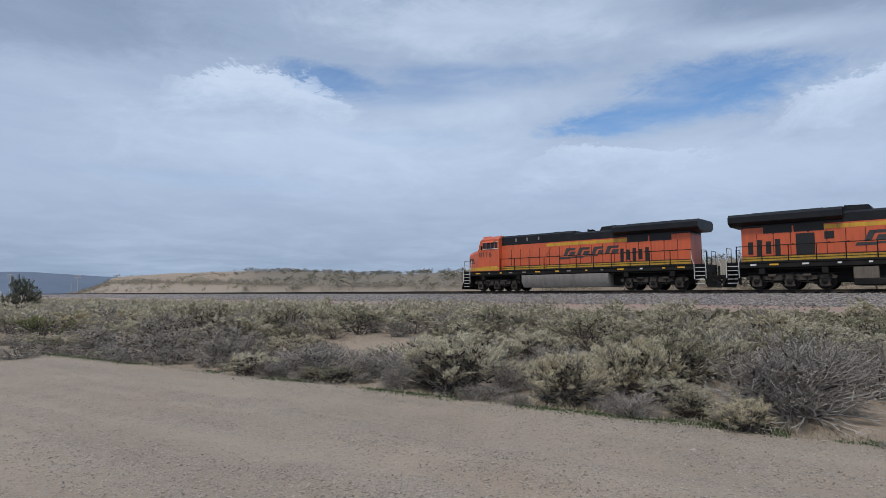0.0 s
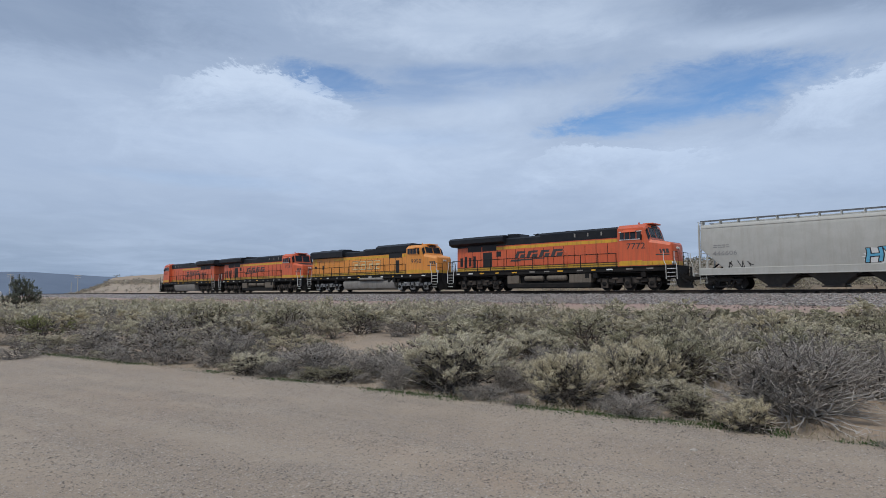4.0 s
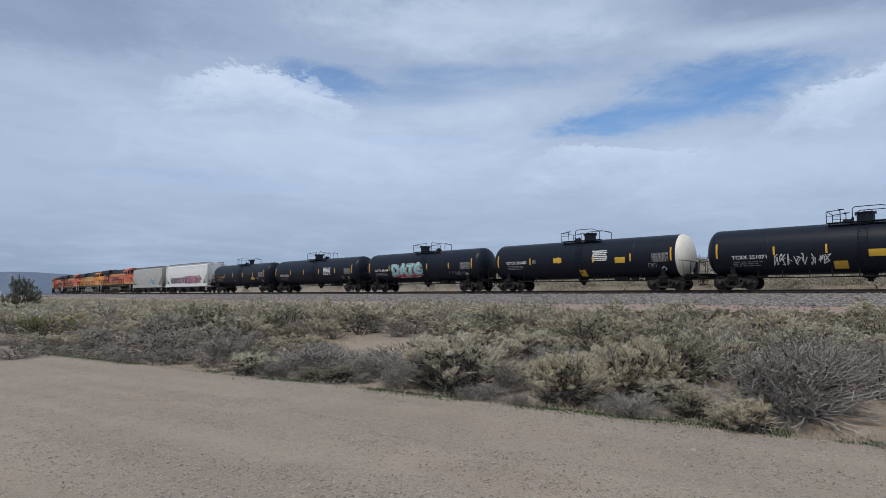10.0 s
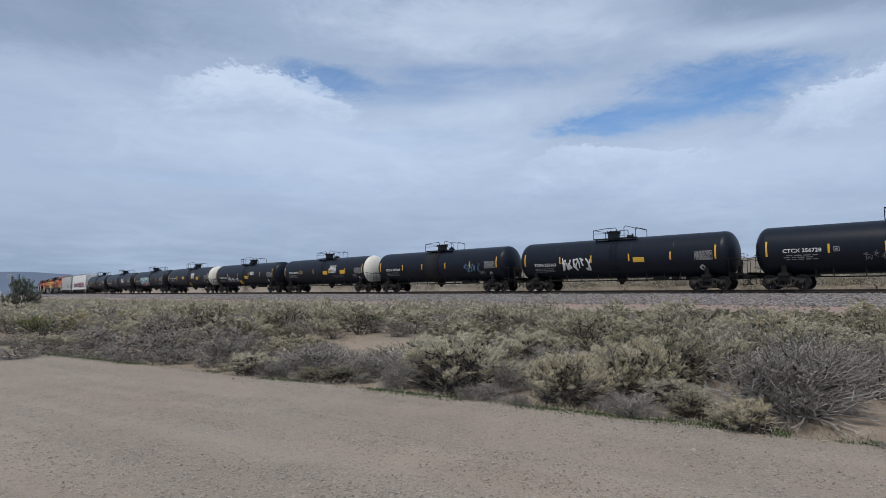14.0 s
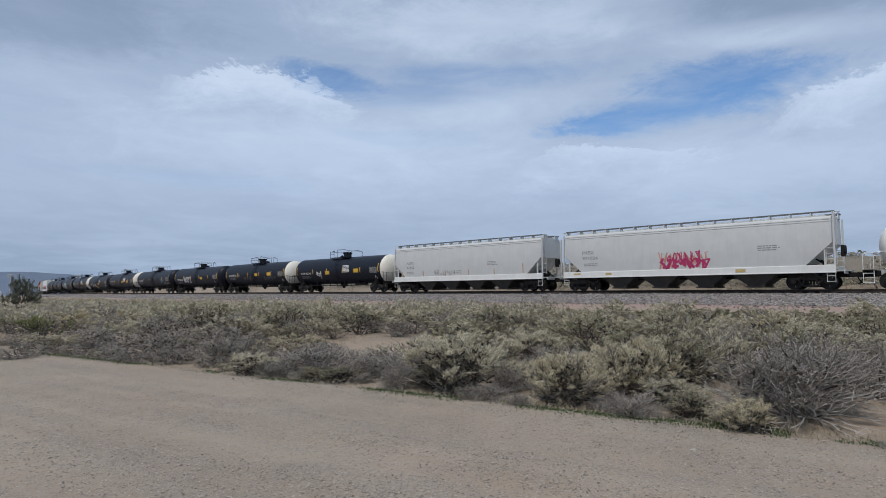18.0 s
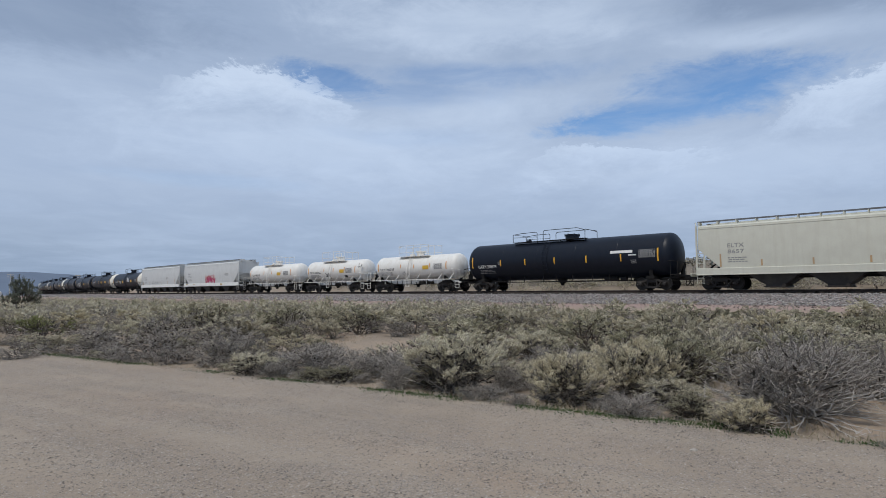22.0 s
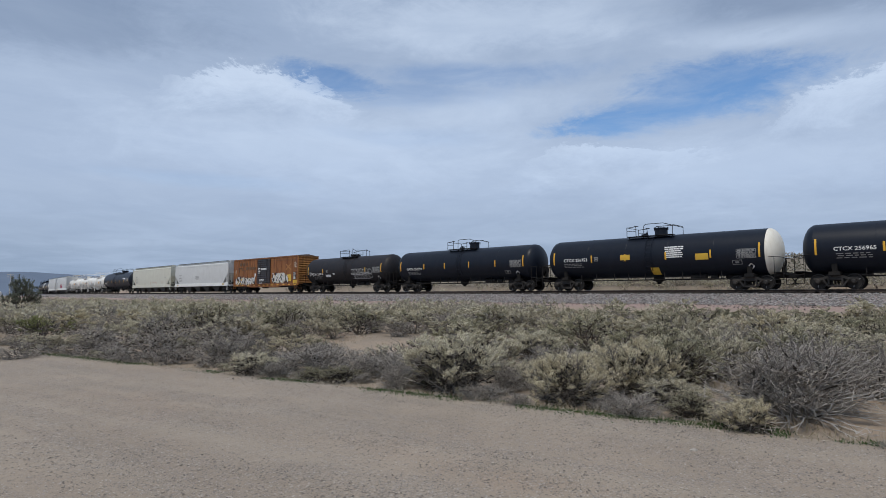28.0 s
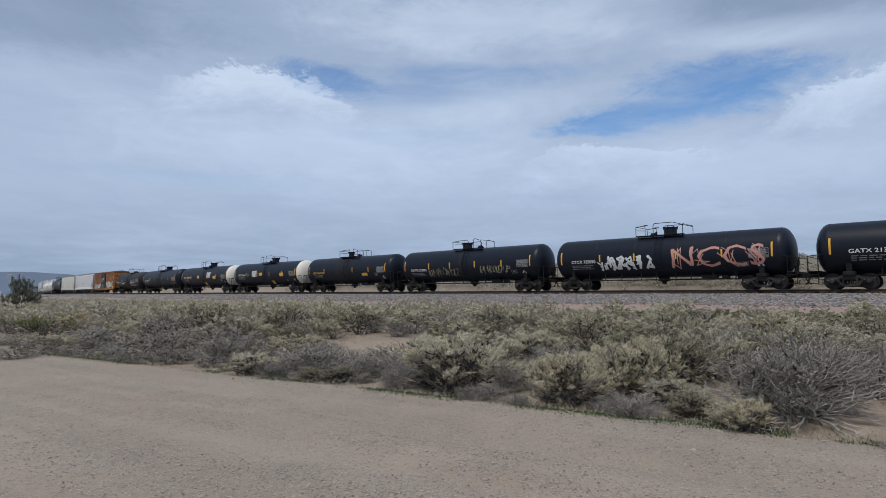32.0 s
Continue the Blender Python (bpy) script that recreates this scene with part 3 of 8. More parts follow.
def bar(g, surf, x0, x1, z0, z1, off=0.008, n=1, mi=0, lean=0.0):
    """A painted bar."""
    v, f = [], []
    for i in range(n + 1):
        z = z0 + (z1 - z0) * i / n
        v += [surf(x0 + lean * (z - z0), z, off), surf(x1 + lean * (z - z0), z, off)]
    for i in range(n):
        f.append((2 * i, 2 * i + 1, 2 * i + 3, 2 * i + 2))
    g.add(v, f, mi)
    return g


def small_print(surf, x, z, w, lines, gap=0.11, h=0.05, seed=1, fill=0.75):
    """Lines of print too small to read, as broken bars; z is the upper edge."""
    rnd = random.Random(seed)
    g = Geo()
    for i in range(lines):
        a = x + (rnd.random() * 0.1 * w)
        while a < x + w * (0.8 + 0.2 * rnd.random()):
            b = a + w * (0.08 + 0.14 * rnd.random())
            bar(g, surf, a, min(b, x + w), z - i * gap - h, z - i * gap)
            a = b + w * (1 - fill) * 0.2
    return g


def ribbon(g, surf, pts, width, off, mi=0):
    """A brush stroke through points of a side."""
    sm = []
    k = len(pts)
    for i in range(k - 1):
        p0, p1, p2, p3 = pts[max(i - 1, 0)], pts[i], pts[i + 1], pts[min(i + 2, k - 1)]
        for j in range(5):
            t = j / 5
            sm.append([0.5 * (2 * p1[c] + (p2[c] - p0[c]) * t + (2 * p0[c] - 5 * p1[c] + 4 * p2[c] - p3[c]) * t * t + (3 * p1[c] - p0[c] - 3 * p2[c] + p3[c]) * t ** 3) for c in (0, 1)])
    sm.append(list(pts[-1]))
    v, f = [], []
    for i, (x, z) in enumerate(sm):
        a, b = sm[max(i - 1, 0)], sm[min(i + 1, len(sm) - 1)]
        dx, dz = b[0] - a[0], b[1] - a[1]
        q = math.hypot(dx, dz) or 1
        v += [surf(x - dz / q * width / 2, z + dx / q * width / 2, off), surf(x + dz / q * width / 2, z - dx / q * width / 2, off)]
    for i in range(len(sm) - 1):
        f.append((2 * i, 2 * i + 1, 2 * i + 3, 2 * i + 2))
    g.add(v, f, mi)
    return g


def scrawl(surf, x, z, w, h, count, width, seed, off=0.01, mi=0, g=None):
    """A spray-painted scrawl of letter-like strokes that cannot be read."""
    rnd = random.Random(seed)
    g = g or Geo()
    step = w / count
    for i in range(count):
        a = x + i * step
        for _ in range(2):
            pts = [(a + step * (0.05 + 1.0 * rnd.random()), z + h * rnd.random()) for _ in range(rnd.choice((3, 4, 4, 5)))]
            fine = [pts[0]]
            for p, q in zip(pts, pts[1:]):
                fine += [(p[0] + (q[0] - p[0]) * t, p[1] + (q[1] - p[1]) * t) for t in (0.25, 0.5, 0.75, 1.0)]
            ribbon(g, surf, fine, width * (0.7 + 0.5 * rnd.random()), off, mi)
    return g


def splash(surf, x0, x1, z0, z1, off, seed, ragged=0.25, n=40):
    """A ragged painted patch."""
    rnd = random.Random(seed)
    cx, cz = (x0 + x1) / 2, (z0 + z1) / 2
    v, f = [surf(cx, cz, off)], []
    rows = 4
    edge = []
    for i in range(n):
        a = 2 * math.pi * i / n
        c, s = math.cos(a), math.sin(a)
        q = (abs(c) ** 3 + abs(s) ** 3) ** (-1 / 3) * (1 - ragged * rnd.random())
        edge.append((c * q, s * q))
    for r in range(1, rows + 1):
        for c, s in edge:
            v.append(surf(cx + c * r / rows * (x1 - x0) / 2, cz + s * r / rows * (z1 - z0) / 2, off))
    for i in range(n):
        f.append((0, 1 + i, 1 + (i + 1) % n))
        for r in range(rows - 1):
            k = 1 + r * n
            f.append((k + i, k + n + i, k + n + (i + 1) % n, k + (i + 1) % n))
    return Geo().add(v, f)


# ---- running gear ----
KEPT = {}
WHEELS = []


def kept(key, make):
    """A mesh that alike parts share."""
    if key not in KEPT:
        KEPT[key] = make()
    return KEPT[key]


def wheelset_mesh(r):
    g = Geo()
    for s in (-1, 1):
        face = [(0.66 * s, 0.10), (0.66 * s, r * 0.30), (0.69 * s, r * 0.42), (0.70 * s, r * 0.80), (0.66 * s, r * 0.86), (0.66 * s, r + 0.03), (0.70 * s, r + 0.025), (0.715 * s, r)]
        tread = [(0.715 * s, r), (0.80 * s, r - 0.006)]
        back = [(0.80 * s, r - 0.006), (0.805 * s, r - 0.02), (0.805 * s, r * 0.87), (0.765 * s, r * 0.80), (0.755 * s, r * 0.45), (0.80 * s, r * 0.30), (0.80 * s, 0.09)]
        for prof, mi in ((face, 0), (tread, 1), (back, 0)):
            prof = prof if s > 0 else prof[::-1]
            rings = [[(-math.cos(2 * math.pi * i / 22) * q, a, math.sin(2 * math.pi * i / 22) * q) for i in range(22)] for a, q in prof]
            g.loft(rings, mi, caps=False)
        # chalk marks left on the plate by the yard
        for a in (0.5, 2.7):
            c, q = math.cos(a), math.sin(a)
            y = 0.775 * s
            g.add([(c * r * 0.48 - q * 0.02, y, q * r * 0.48 + c * 0.02), (c * r * 0.78 - q * 0.02, y, q * r * 0.78 + c * 0.02), (c * r * 0.78 + q * 0.02, y, q * r * 0.78 - c * 0.02), (c * r * 0.48 + q * 0.02, y, q * r * 0.48 - c * 0.02)], [(0, 1, 2, 3)], 2)
    g.rod((0, -0.95, 0), (0, 0.95, 0), 0.085, 12)
    return g.mesh("wheelset", [WHEEL_STEEL, TREAD, INK_GREY])


def truck_frame_mesh():
    """Two cast side frames, bolster, springs and bearings."""
    g = Geo()
    for s in (-1, 1):
        y0, y1 = 0.92 * s, 1.08 * s
        lo, hi = min(y0, y1), max(y0, y1)
        g.prism([(-1.12, 0.66), (-0.62, 0.70), (-0.42, 0.80), (0.42, 0.80), (0.62, 0.70), (1.12, 0.66), (1.12, 0.56), (0.66, 0.56), (0.40, 0.64), (-0.40, 0.64), (-0.66, 0.56), (-1.12, 0.56)], lo, hi)
        for q in (-1, 1):
            g.prism([(q * 0.66, 0.57), (q * 0.58, 0.57), (q * 0.30, 0.16), (q * 0.42, 0.16)], lo, hi)
            g.box(q * 0.34 - 0.05, q * 0.34 + 0.05, lo, hi, 0.30, 0.66, 0.01)
            g.box(q * 0.89 - 0.13, q * 0.89 + 0.13, lo, hi, 0.40, 0.58, 0.02)
            g.turned([(1.06 * s, 0.0), (1.06 * s, 0.13), (1.13 * s, 0.13), (1.16 * s, 0.09), (1.16 * s, 0.0)][::s], "y", 12, (q * 0.89, 0, 0.457))
        g.box(-0.42, 0.42, lo, hi, 0.14, 0.26, 0.02)
        for k in (-0.18, 0.0, 0.18):
            for i in range(4):
                g.turned([(0.27 + i * 0.065, 0.055), (0.29 + i * 0.065, 0.075), (0.31 + i * 0.065, 0.055)], "z", 8, (k, 1.0 * s, 0))
        g.box(-0.30, 0.30, lo - 0.03 * (s < 0), hi + 0.03 * (s > 0), 0.53, 0.66, 0.02)
    g.box(-0.22, 0.22, -0.95, 0.95, 0.50, 0.76, 0.03)
    g.rod((0, 0, 0.7), (0, 0, 0.9), 0.25, 14)
    for q in (-1, 1):
        g.box(q * 0.50 - 0.06, q * 0.50 + 0.06, -0.85, 0.85, 0.34, 0.46, 0.02)
    return g.mesh("truck", TRUCK_STEEL)


def add_truck(car, x, three=False, tone=None):
    """A truck with its wheelsets; the wheelsets turn."""
    if three:
        ob = part("truck", kept(("loco_truck", tone.name), lambda: loco_truck_mesh(tone)), None, car, "six-wheeled truck with silver cast frame" if tone is TRUCK_SILVER else "six-wheeled truck with grimy brown cast frame", pose(x, 0, 0))
        r, axles = 0.533, (-1.85, 0.0, 1.85)
    else:
        ob = part("truck", kept("truck", truck_frame_mesh), None, car, at=pose(x, 0, 0))
        r, axles = 0.457, (-0.89, 0.89)
    for a in axles:
        w = part("wheelset", kept(("wheelset", r), lambda: wheelset_mesh(r)), None, ob, at=pose(a, 0, r))
        WHEELS.append((w, a, r))
    return ob


def loco_truck_mesh(tone):
    g = Geo()
    for s in (-1, 1):
        lo, hi = sorted((0.98 * s, 1.14 * s))
        g.prism([(-2.5, 0.78), (-2.2, 0.92), (-1.3, 0.84), (-0.5, 0.95), (0.5, 0.95), (1.3, 0.84), (2.2, 0.92), (2.5, 0.78), (2.4, 0.64), (1.5, 0.62), (0.9, 0.56), (-0.9, 0.56), (-1.5, 0.62), (-2.4, 0.64)], lo, hi, mi=0)
        for q in (-1.85, 0, 1.85):
            g.prism([(q - 0.34, 0.66), (q + 0.34, 0.66), (q + 0.26, 0.36), (q + 0.30, 0.22), (q + 0.12, 0.19), (q - 0.12, 0.19), (q - 0.30, 0.22), (q - 0.26, 0.36)], lo, hi, mi=0)
            g.turned([(1.12 * s, 0.0), (1.12 * s, 0.17), (1.20 * s, 0.17), (1.24 * s, 0.11), (1.24 * s, 0.0)][::s], "y", 14, (q, 0, 0.50), mi=1)
            for k in (-0.30, 0.30):
                for i in range(4):
                    g.turned([(0.62 + i * 0.08, 0.06), (0.65 + i * 0.08, 0.09), (0.68 + i * 0.08, 0.06)], "z", 8, (q + k, 1.16 * s, 0), mi=1)
        for q in (-0.95, 0.95):
            g.rod((q - 0.22, 1.16 * s, 0.86), (q + 0.22, 1.16 * s, 0.86), 0.10, 10, mi=0)
            g.box(q - 0.05, q + 0.05, lo - 0.02, hi + 0.02, 0.35, 0.80, 0.01, mi=1)
            g.rod((q - 0.55, 1.17 * s, 0.42), (q + 0.55, 1.17 * s, 0.50), 0.03, 6, mi=1)
        g.path([(-2.5, 1.17 * s, 0.98), (-1.0, 1.17 * s, 1.02), (0.6, 1.17 * s, 0.96), (2.4, 1.17 * s, 1.04)], 0.025, 6, mi=1)
    for q in (-0.95, 0.95):
        g.box(q - 0.2, q + 0.2, -1.0, 1.0, 0.55, 0.85, 0.03, mi=1)
    g.box(-2.4, 2.4, -0.75, 0.75, 0.72, 1.0, 0.05, mi=1)
    return g.mesh("truck", [tone, UNDER])


def coupler_mesh():
    """Draft gear, coupler head and air hose at a car's end; it points to -x from its end."""
    g = Geo()
    g.box(-0.12, 0.9, -0.18, 0.18, 0.72, 0.98, 0.02)
    g.box(-0.02, 0.30, -0.13, 0.13, 0.76, 0.96, 0.03)
    g.prism([(-0.14, -0.20), (0.02, -0.22), (0.12, -0.10), (0.12, 0.14), (-0.02, 0.20), (-0.16, 0.06)], 0.70, 1.0, "z")
    g.path([(0.25, -0.33, 0.80), (0.12, -0.34, 0.55), (0.0, -0.34, 0.38), (-0.12, -0.30, 0.33)], 0.035, 6)
    g.rod((0.35, -1.3, 0.86), (0.35, -0.15, 0.93), 0.018, 6)
    return g.mesh("coupler", UNDER)


def add_couplers(car, L):
    for x, rz in ((-L / 2, 0), (L / 2, 180)):
        part("coupler", kept("coupler", coupler_mesh), None, car, at=pose(x, 0, 0, 0, 0, rz))


# ---- tank cars ----
def half_shell_profile(L, r, inset, dish):
    prof = []
    for i in range(9):
        a = math.pi / 2 * i / 8
        prof.append((-L / 2 + inset + dish * (1 - math.sin(a)) * 1.0, r * math.cos(a)))
    return prof[::-1]


def tank_car(L, mark, r=1.53, zc=2.44, paint=None, ink=None, rear_white=False, label="", reflectors=(), marks=(), plate=(7.6, 11.0), dome=8.7, dome_r=0.45, dome_h=0.5, inset=0.55, dish=0.75, sleeve=None, nfc=None, panels=(), box_at=None, seed=1, clean_print=True):
    paint, ink = paint or BLACK, ink or INK_WHITE
    car = new("tank_car")
    tagged(car, label, "tank car", "cars of the freight train")
    X = lambda s: s - L / 2
    side = round_side(r, zc)
    # shell between the two heads
    a, b = X(inset + dish), X(L - inset - dish)
    prof = [(a, r - 0.02), (a, r)]
    for k in range(1, 5):
        w = a + (b - a) * k / 5
        prof += [(w - 0.03, r), (w - 0.015, r + 0.005), (w + 0.015, r + 0.005), (w + 0.03, r)]
    g = Geo().turned(prof + [(b, r), (b, r - 0.02)], "x", 40, (0, 0, zc))
    shell = part("shell", g, paint, car, smooth=14)
    head = lambda: Geo().turned(half_shell_profile(2 * dish, r, 0, dish), "x", 40).mesh("head", paint)
    key = ("head", r, dish, paint.name)
    part("head", kept(key, head), None, car, at=pose(a, 0, zc))
    if rear_white:
        part("head", kept(("whitehead", r, dish), lambda: Geo().turned(half_shell_profile(2 * dish, r + 0.004, 0, dish), "x", 40).mesh("head", END_WHITE)), None, car, "off-white painted tank end", at=pose(b, 0, zc, 0, 0, 180))
    else:
        part("head", kept(key, head), None, car, at=pose(b, 0, zc, 0, 0, 180))
    if sleeve:
        g = Geo()
        for s0, s1 in sleeve:
            g.turned([(X(s0), r), (X(s0), r + 0.018), (X(s1), r + 0.018), (X(s1), r)], "x", 40, (0, 0, zc))
        part("jacket_band", g, BLACK_OLD, car)
    # saddles, stub sills, end platforms
    for e in (-1, 1):
        xb = e * (L / 2 - 2.3)
        g = Geo()
        g.box(xb - 0.30, xb + 0.30, -1.35, 1.35, 0.80, 1.02, 0.02)
        for q in (-1, 1):
            g.prism([(0.35 * q, 0.98), (1.15 * q, 0.98), (1.22 * q, 1.50), (1.08 * q, 1.38), (0.80 * q, 1.18), (0.35 * q, 1.02)], xb - 0.14, xb + 0.14, "x")
        g.box(min(e * (L / 2 - 4.0), e * (L / 2 - 0.55)), max(e * (L / 2 - 4.0), e * (L / 2 - 0.55)), -0.33, 0.33, 0.74, 1.06, 0.03)
        part("saddle", g, UNDER, car)
        g = Geo()
        xe = e * (L / 2 - 0.55)
        g.box(xe - 0.28, xe + 0.28, -1.48, 1.48, 1.04, 1.09, 0.01)
        g.box(xe + e * 0.22, xe + e * 0.28, -1.48, 1.48, 0.92, 1.09, 0.01)
        part("end_platform", g, UNDER, car)
        tone = paint if paint is TANK_WHITE else UNDER
        xs = (xe - e * 0.25, xe + e * 0.25)
        for q in (-1.45, 1.45):
            part("end_handrail", Geo().path([(xs[1], q, 1.05), (xs[1], q, 1.98), (xs[0] - e * 0.55, q * 0.97, 2.10), (xs[0] - e * 0.75, q * 0.95, 1.9)], 0.02, 6), tone, car)
            part("rail_post", Geo().rod((xs[0], q, 1.05), (xs[0], q, 2.05), 0.018, 6), tone, car)
            g = Geo()
            for z in (0.35, 0.62, 0.88):
                g.rod((xs[0] - e * 0.02, q, z), (xs[1] + e * 0.02, q, z), 0.018, 6)
            for x in xs:
                g.rod((x, q, 0.33), (x, q, 1.06), 0.02, 6)
            part("sill_steps", g, tone, car)
        part("end_crossrail", Geo().rod((xe + e * 0.25, -1.45, 1.95), (xe + e * 0.25, 1.45, 1.95), 0.02, 6), tone, car)
    g = Geo()
    e = L / 2 - 0.95
    g.turned([(-0.03, 0.0), (-0.03, 0.24), (0.03, 0.24), (0.03, 0.20), (0.0, 0.18), (0.0, 0.0)], "x", 16, (e + 0.3, 0.75, 1.75))
    g.box(e + 0.1, e + 0.3, 0.55, 0.95, 1.1, 1.6, 0.02)
    part("hand_brake", g, UNDER, car)
    # gear under the belly
    g = Geo()
    g.path([(X(3.6), -1.05, 0.80), (X(L * 0.3), -1.05, 0.74), (X(L - 3.8), -1.05, 0.76)], 0.028, 6)
    g.path([(X(3.6), 0.7, 0.78), (X(L - 3.8), 0.7, 0.74)], 0.03, 6)
    rnd = random.Random(seed)
    for i in range(9):
        s = 3.8 + (L - 7.8) * i / 8 + rnd.uniform(-0.2, 0.2)
        g.box(X(s) - 0.025, X(s) + 0.025, -1.08, -1.02, 0.70, 1.22, 0.005)
    part("brake_pipe", g, UNDER, car)
    s = L / 2 + rnd.uniform(-0.5, 0.5)
    g = Geo().turned([(0.45, 0.14), (0.60, 0.16), (0.62, 0.26), (0.68, 0.26), (0.70, 0.34), (0.95, 0.40)], "z", 16, (X(s), 0, 0))
    g.box(X(s) - 0.4, X(s) + 0.4, -0.22, 0.22, 0.68, 0.75, 0.02)
    part("bottom_outlet", g, UNDER, car)
    g = Geo()
    s = L - 5.6
    g.turned([(X(s) - 0.55, 0.0), (X(s) - 0.52, 0.18), (X(s) + 0.52, 0.18), (X(s) + 0.55, 0.0)], "x", 14, (0, -0.7, 0.88))
    g.turned([(X(s) + 0.8, 0.0), (X(s) + 0.8, 0.15), (X(s) + 1.25, 0.15), (X(s) + 1.25, 0.0)], "x", 14, (0, -0.7, 0.86))
    part("brake_cylinder", g, UNDER, car)
    # manway and railed platform on top
    top = zc + r
    p0, p1 = plate
    g = Geo().turned([(top - 0.08, dome_r), (top + dome_h, dome_r), (top + dome_h, dome_r + 0.05), (top + dome_h + 0.05, dome_r + 0.05), (top + dome_h + 0.08, dome_r - 0.12), (top + dome_h + 0.08, 0.0)], "z", 20, (X(dome), 0, 0))
    for k in range(8):
        c, q = math.cos(k * math.pi / 4), math.sin(k * math.pi / 4)
        g.box(X(dome) + c * (dome_r + 0.05) - 0.03, X(dome) + c * (dome_r + 0.05) + 0.03, q * (dome_r + 0.05) - 0.03, q * (dome_r + 0.05) + 0.03, top + dome_h - 0.1, top + dome_h + 0.1, 0.005)
    part("manway", g, paint, car)
    other = p1 - 0.9 if dome < (p0 + p1) / 2 else p0 + 0.9
    g = Geo().turned([(top - 0.06, 0.30), (top + 0.10, 0.30), (top + 0.12, 0.24), (top + 0.20, 0.24), (top + 0.22, 0.1), (top + 0.22, 0.0)], "z", 14, (X(other), 0.1, 0))
    g.rod((X(other) + 0.30, -0.2, top - 0.05), (X(other) + 0.30, -0.2, top + 0.28), 0.07, 10)
    part("valve", g, paint, car)
    white = paint is TANK_WHITE
    metal = paint
    for q in (-1, 1):
        g = Geo()
        y = q * 0.78
        zp = zc + math.sqrt(r * r - 0.70 ** 2) + 0.10
        g.box(X(p0), X(p1), min(y - q * 0.22, y + q * 0.22), max(y - q * 0.22, y + q * 0.22), zp, zp + 0.05, 0.008)
        for k in range(4):
            s = p0 + 0.1 + (p1 - p0 - 0.2) * k / 3
            g.rod((X(s), y, zp), (X(s), y * 0.8, zp - 0.22), 0.03, 6)
        part("walkway", g, paint if white else UNDER, car)
        yy = y + q * 0.2
        zt = zp + (1.12 if white else 0.82)
        if white:
            for k in range(5):
                s = p0 + (p1 - p0) * k / 4
                part("rail_post", Geo().rod((X(s), yy, zp), (X(s), yy, zt), 0.022, 6), paint, car)
            for z in (zp + 0.42, zt):
                part("railing", Geo().rod((X(p0), yy, z), (X(p1), yy, z), 0.02, 6), paint, car)
        else:
            m = (p0 + p1) / 2 + (0.45 if dome < (p0 + p1) / 2 else -0.75)
            n = m + 0.35
            part("railing", Geo().path([(X(p0), yy, zp), (X(p0), yy, zt - 0.12), (X(p0 + 0.9), yy, zt - 0.04), (X(m - 0.35), yy, zt - 0.02), (X(m - 0.25), yy, zt - 0.12), (X(m - 0.25), yy, zp)], 0.024, 6), UNDER, car)
            part("railing", Geo().path([(X(n), yy, zp), (X(n), yy, zt - 0.06), (X(n + 0.12), yy, zt + 0.06), (X(p1 - 0.7), yy, zt + 0.06), (X(p1), yy, zt - 0.16), (X(p1), yy, zp)], 0.024, 6), UNDER, car)
            part("midrail", Geo().rod((X(p0), yy, zp + 0.45), (X(m - 0.25), yy, zp + 0.40), 0.016, 6), UNDER, car)
    for s in (p0, p1):
        part("cross_railing", Geo().rod((X(s), -0.98, zt - 0.10), (X(s), 0.98, zt - 0.10), 0.02, 6), metal if white else UNDER, car)
    # side ladder
    s0 = (p0 + p1) / 2 + (0.1 if not white else -0.3)
    for q in (-1, 1):
        g = Geo()
        for ds in (-0.22, 0.22):
            pts = []
            for k in range(9):
                a = radians(-42 + 100 * k / 8)
                pts.append((X(s0 + ds), q * (r + 0.10) * math.cos(a), zc + (r + 0.10) * math.sin(a)))
            if white:
                pts = [(X(s0 + ds), q * 1.5, 0.45)] + [(X(s0 + ds), q * 1.48, 2.2)] + pts[5:]
            g.path(pts, 0.022 if not white else 0.03, 6)
        for k in range(9):
            a = radians(-40 + 95 * k / 8)
            y, z = q * (r + 0.10) * math.cos(a), zc + (r + 0.10) * math.sin(a)
            if white and k < 5:
                y, z = q * 1.49, 0.5 + 0.38 * k
            g.rod((X(s0 - 0.22), y, z), (X(s0 + 0.22), y, z), 0.014, 6)
        part("ladder", g, metal, car)
    if white:
        g = Geo()
        for q in (-1, 1):
            lo, hi = sorted((q * 1.30, q * 1.48))
            g.box(X(1.3), X(L - 1.3), lo, hi, 1.10, 1.16, 0.01)
            for k in range(8):
                s = 1.6 + (L - 3.2) * k / 7
                g.rod((X(s), q * 1.35, 1.12), (X(s) + 0.25, q * 1.02, 1.72), 0.03, 6)
                if 3 < s < L - 3:
                    g.rod((X(s), q * 1.4, 0.75), (X(s), q * 1.4, 1.12), 0.025, 6)
        g.box(X(1.0), X(L - 1.0), -0.35, 0.35, 0.78, 1.10, 0.03)
        part("side_sill", g, TANK_WHITE, car)
    # markings
    mark_s, mark_z, mark_h, mark_w = mark[1:]
    part("lettering", letters(mark[0], X(mark_s), mark_z, mark_h, side, mark_w, 0.008, 0.018), ink, car, smooth=0)
    if clean_print:
        part("small_print", small_print(side, X(mark_s), mark_z - 0.14, mark_w * 0.9, 3, 0.12, 0.055, seed), INK_GREY if ink is not INK_BLACK else INK_FADED, car, smooth=0)
    tone = ORANGE_MARK if white else YELLOW
    for s, z0, z1 in reflectors:
        g = bar(Geo(), side, X(s) - 0.055, X(s) + 0.055, z0, z1, 0.012, 5)
        part("reflector", g, tone, car)
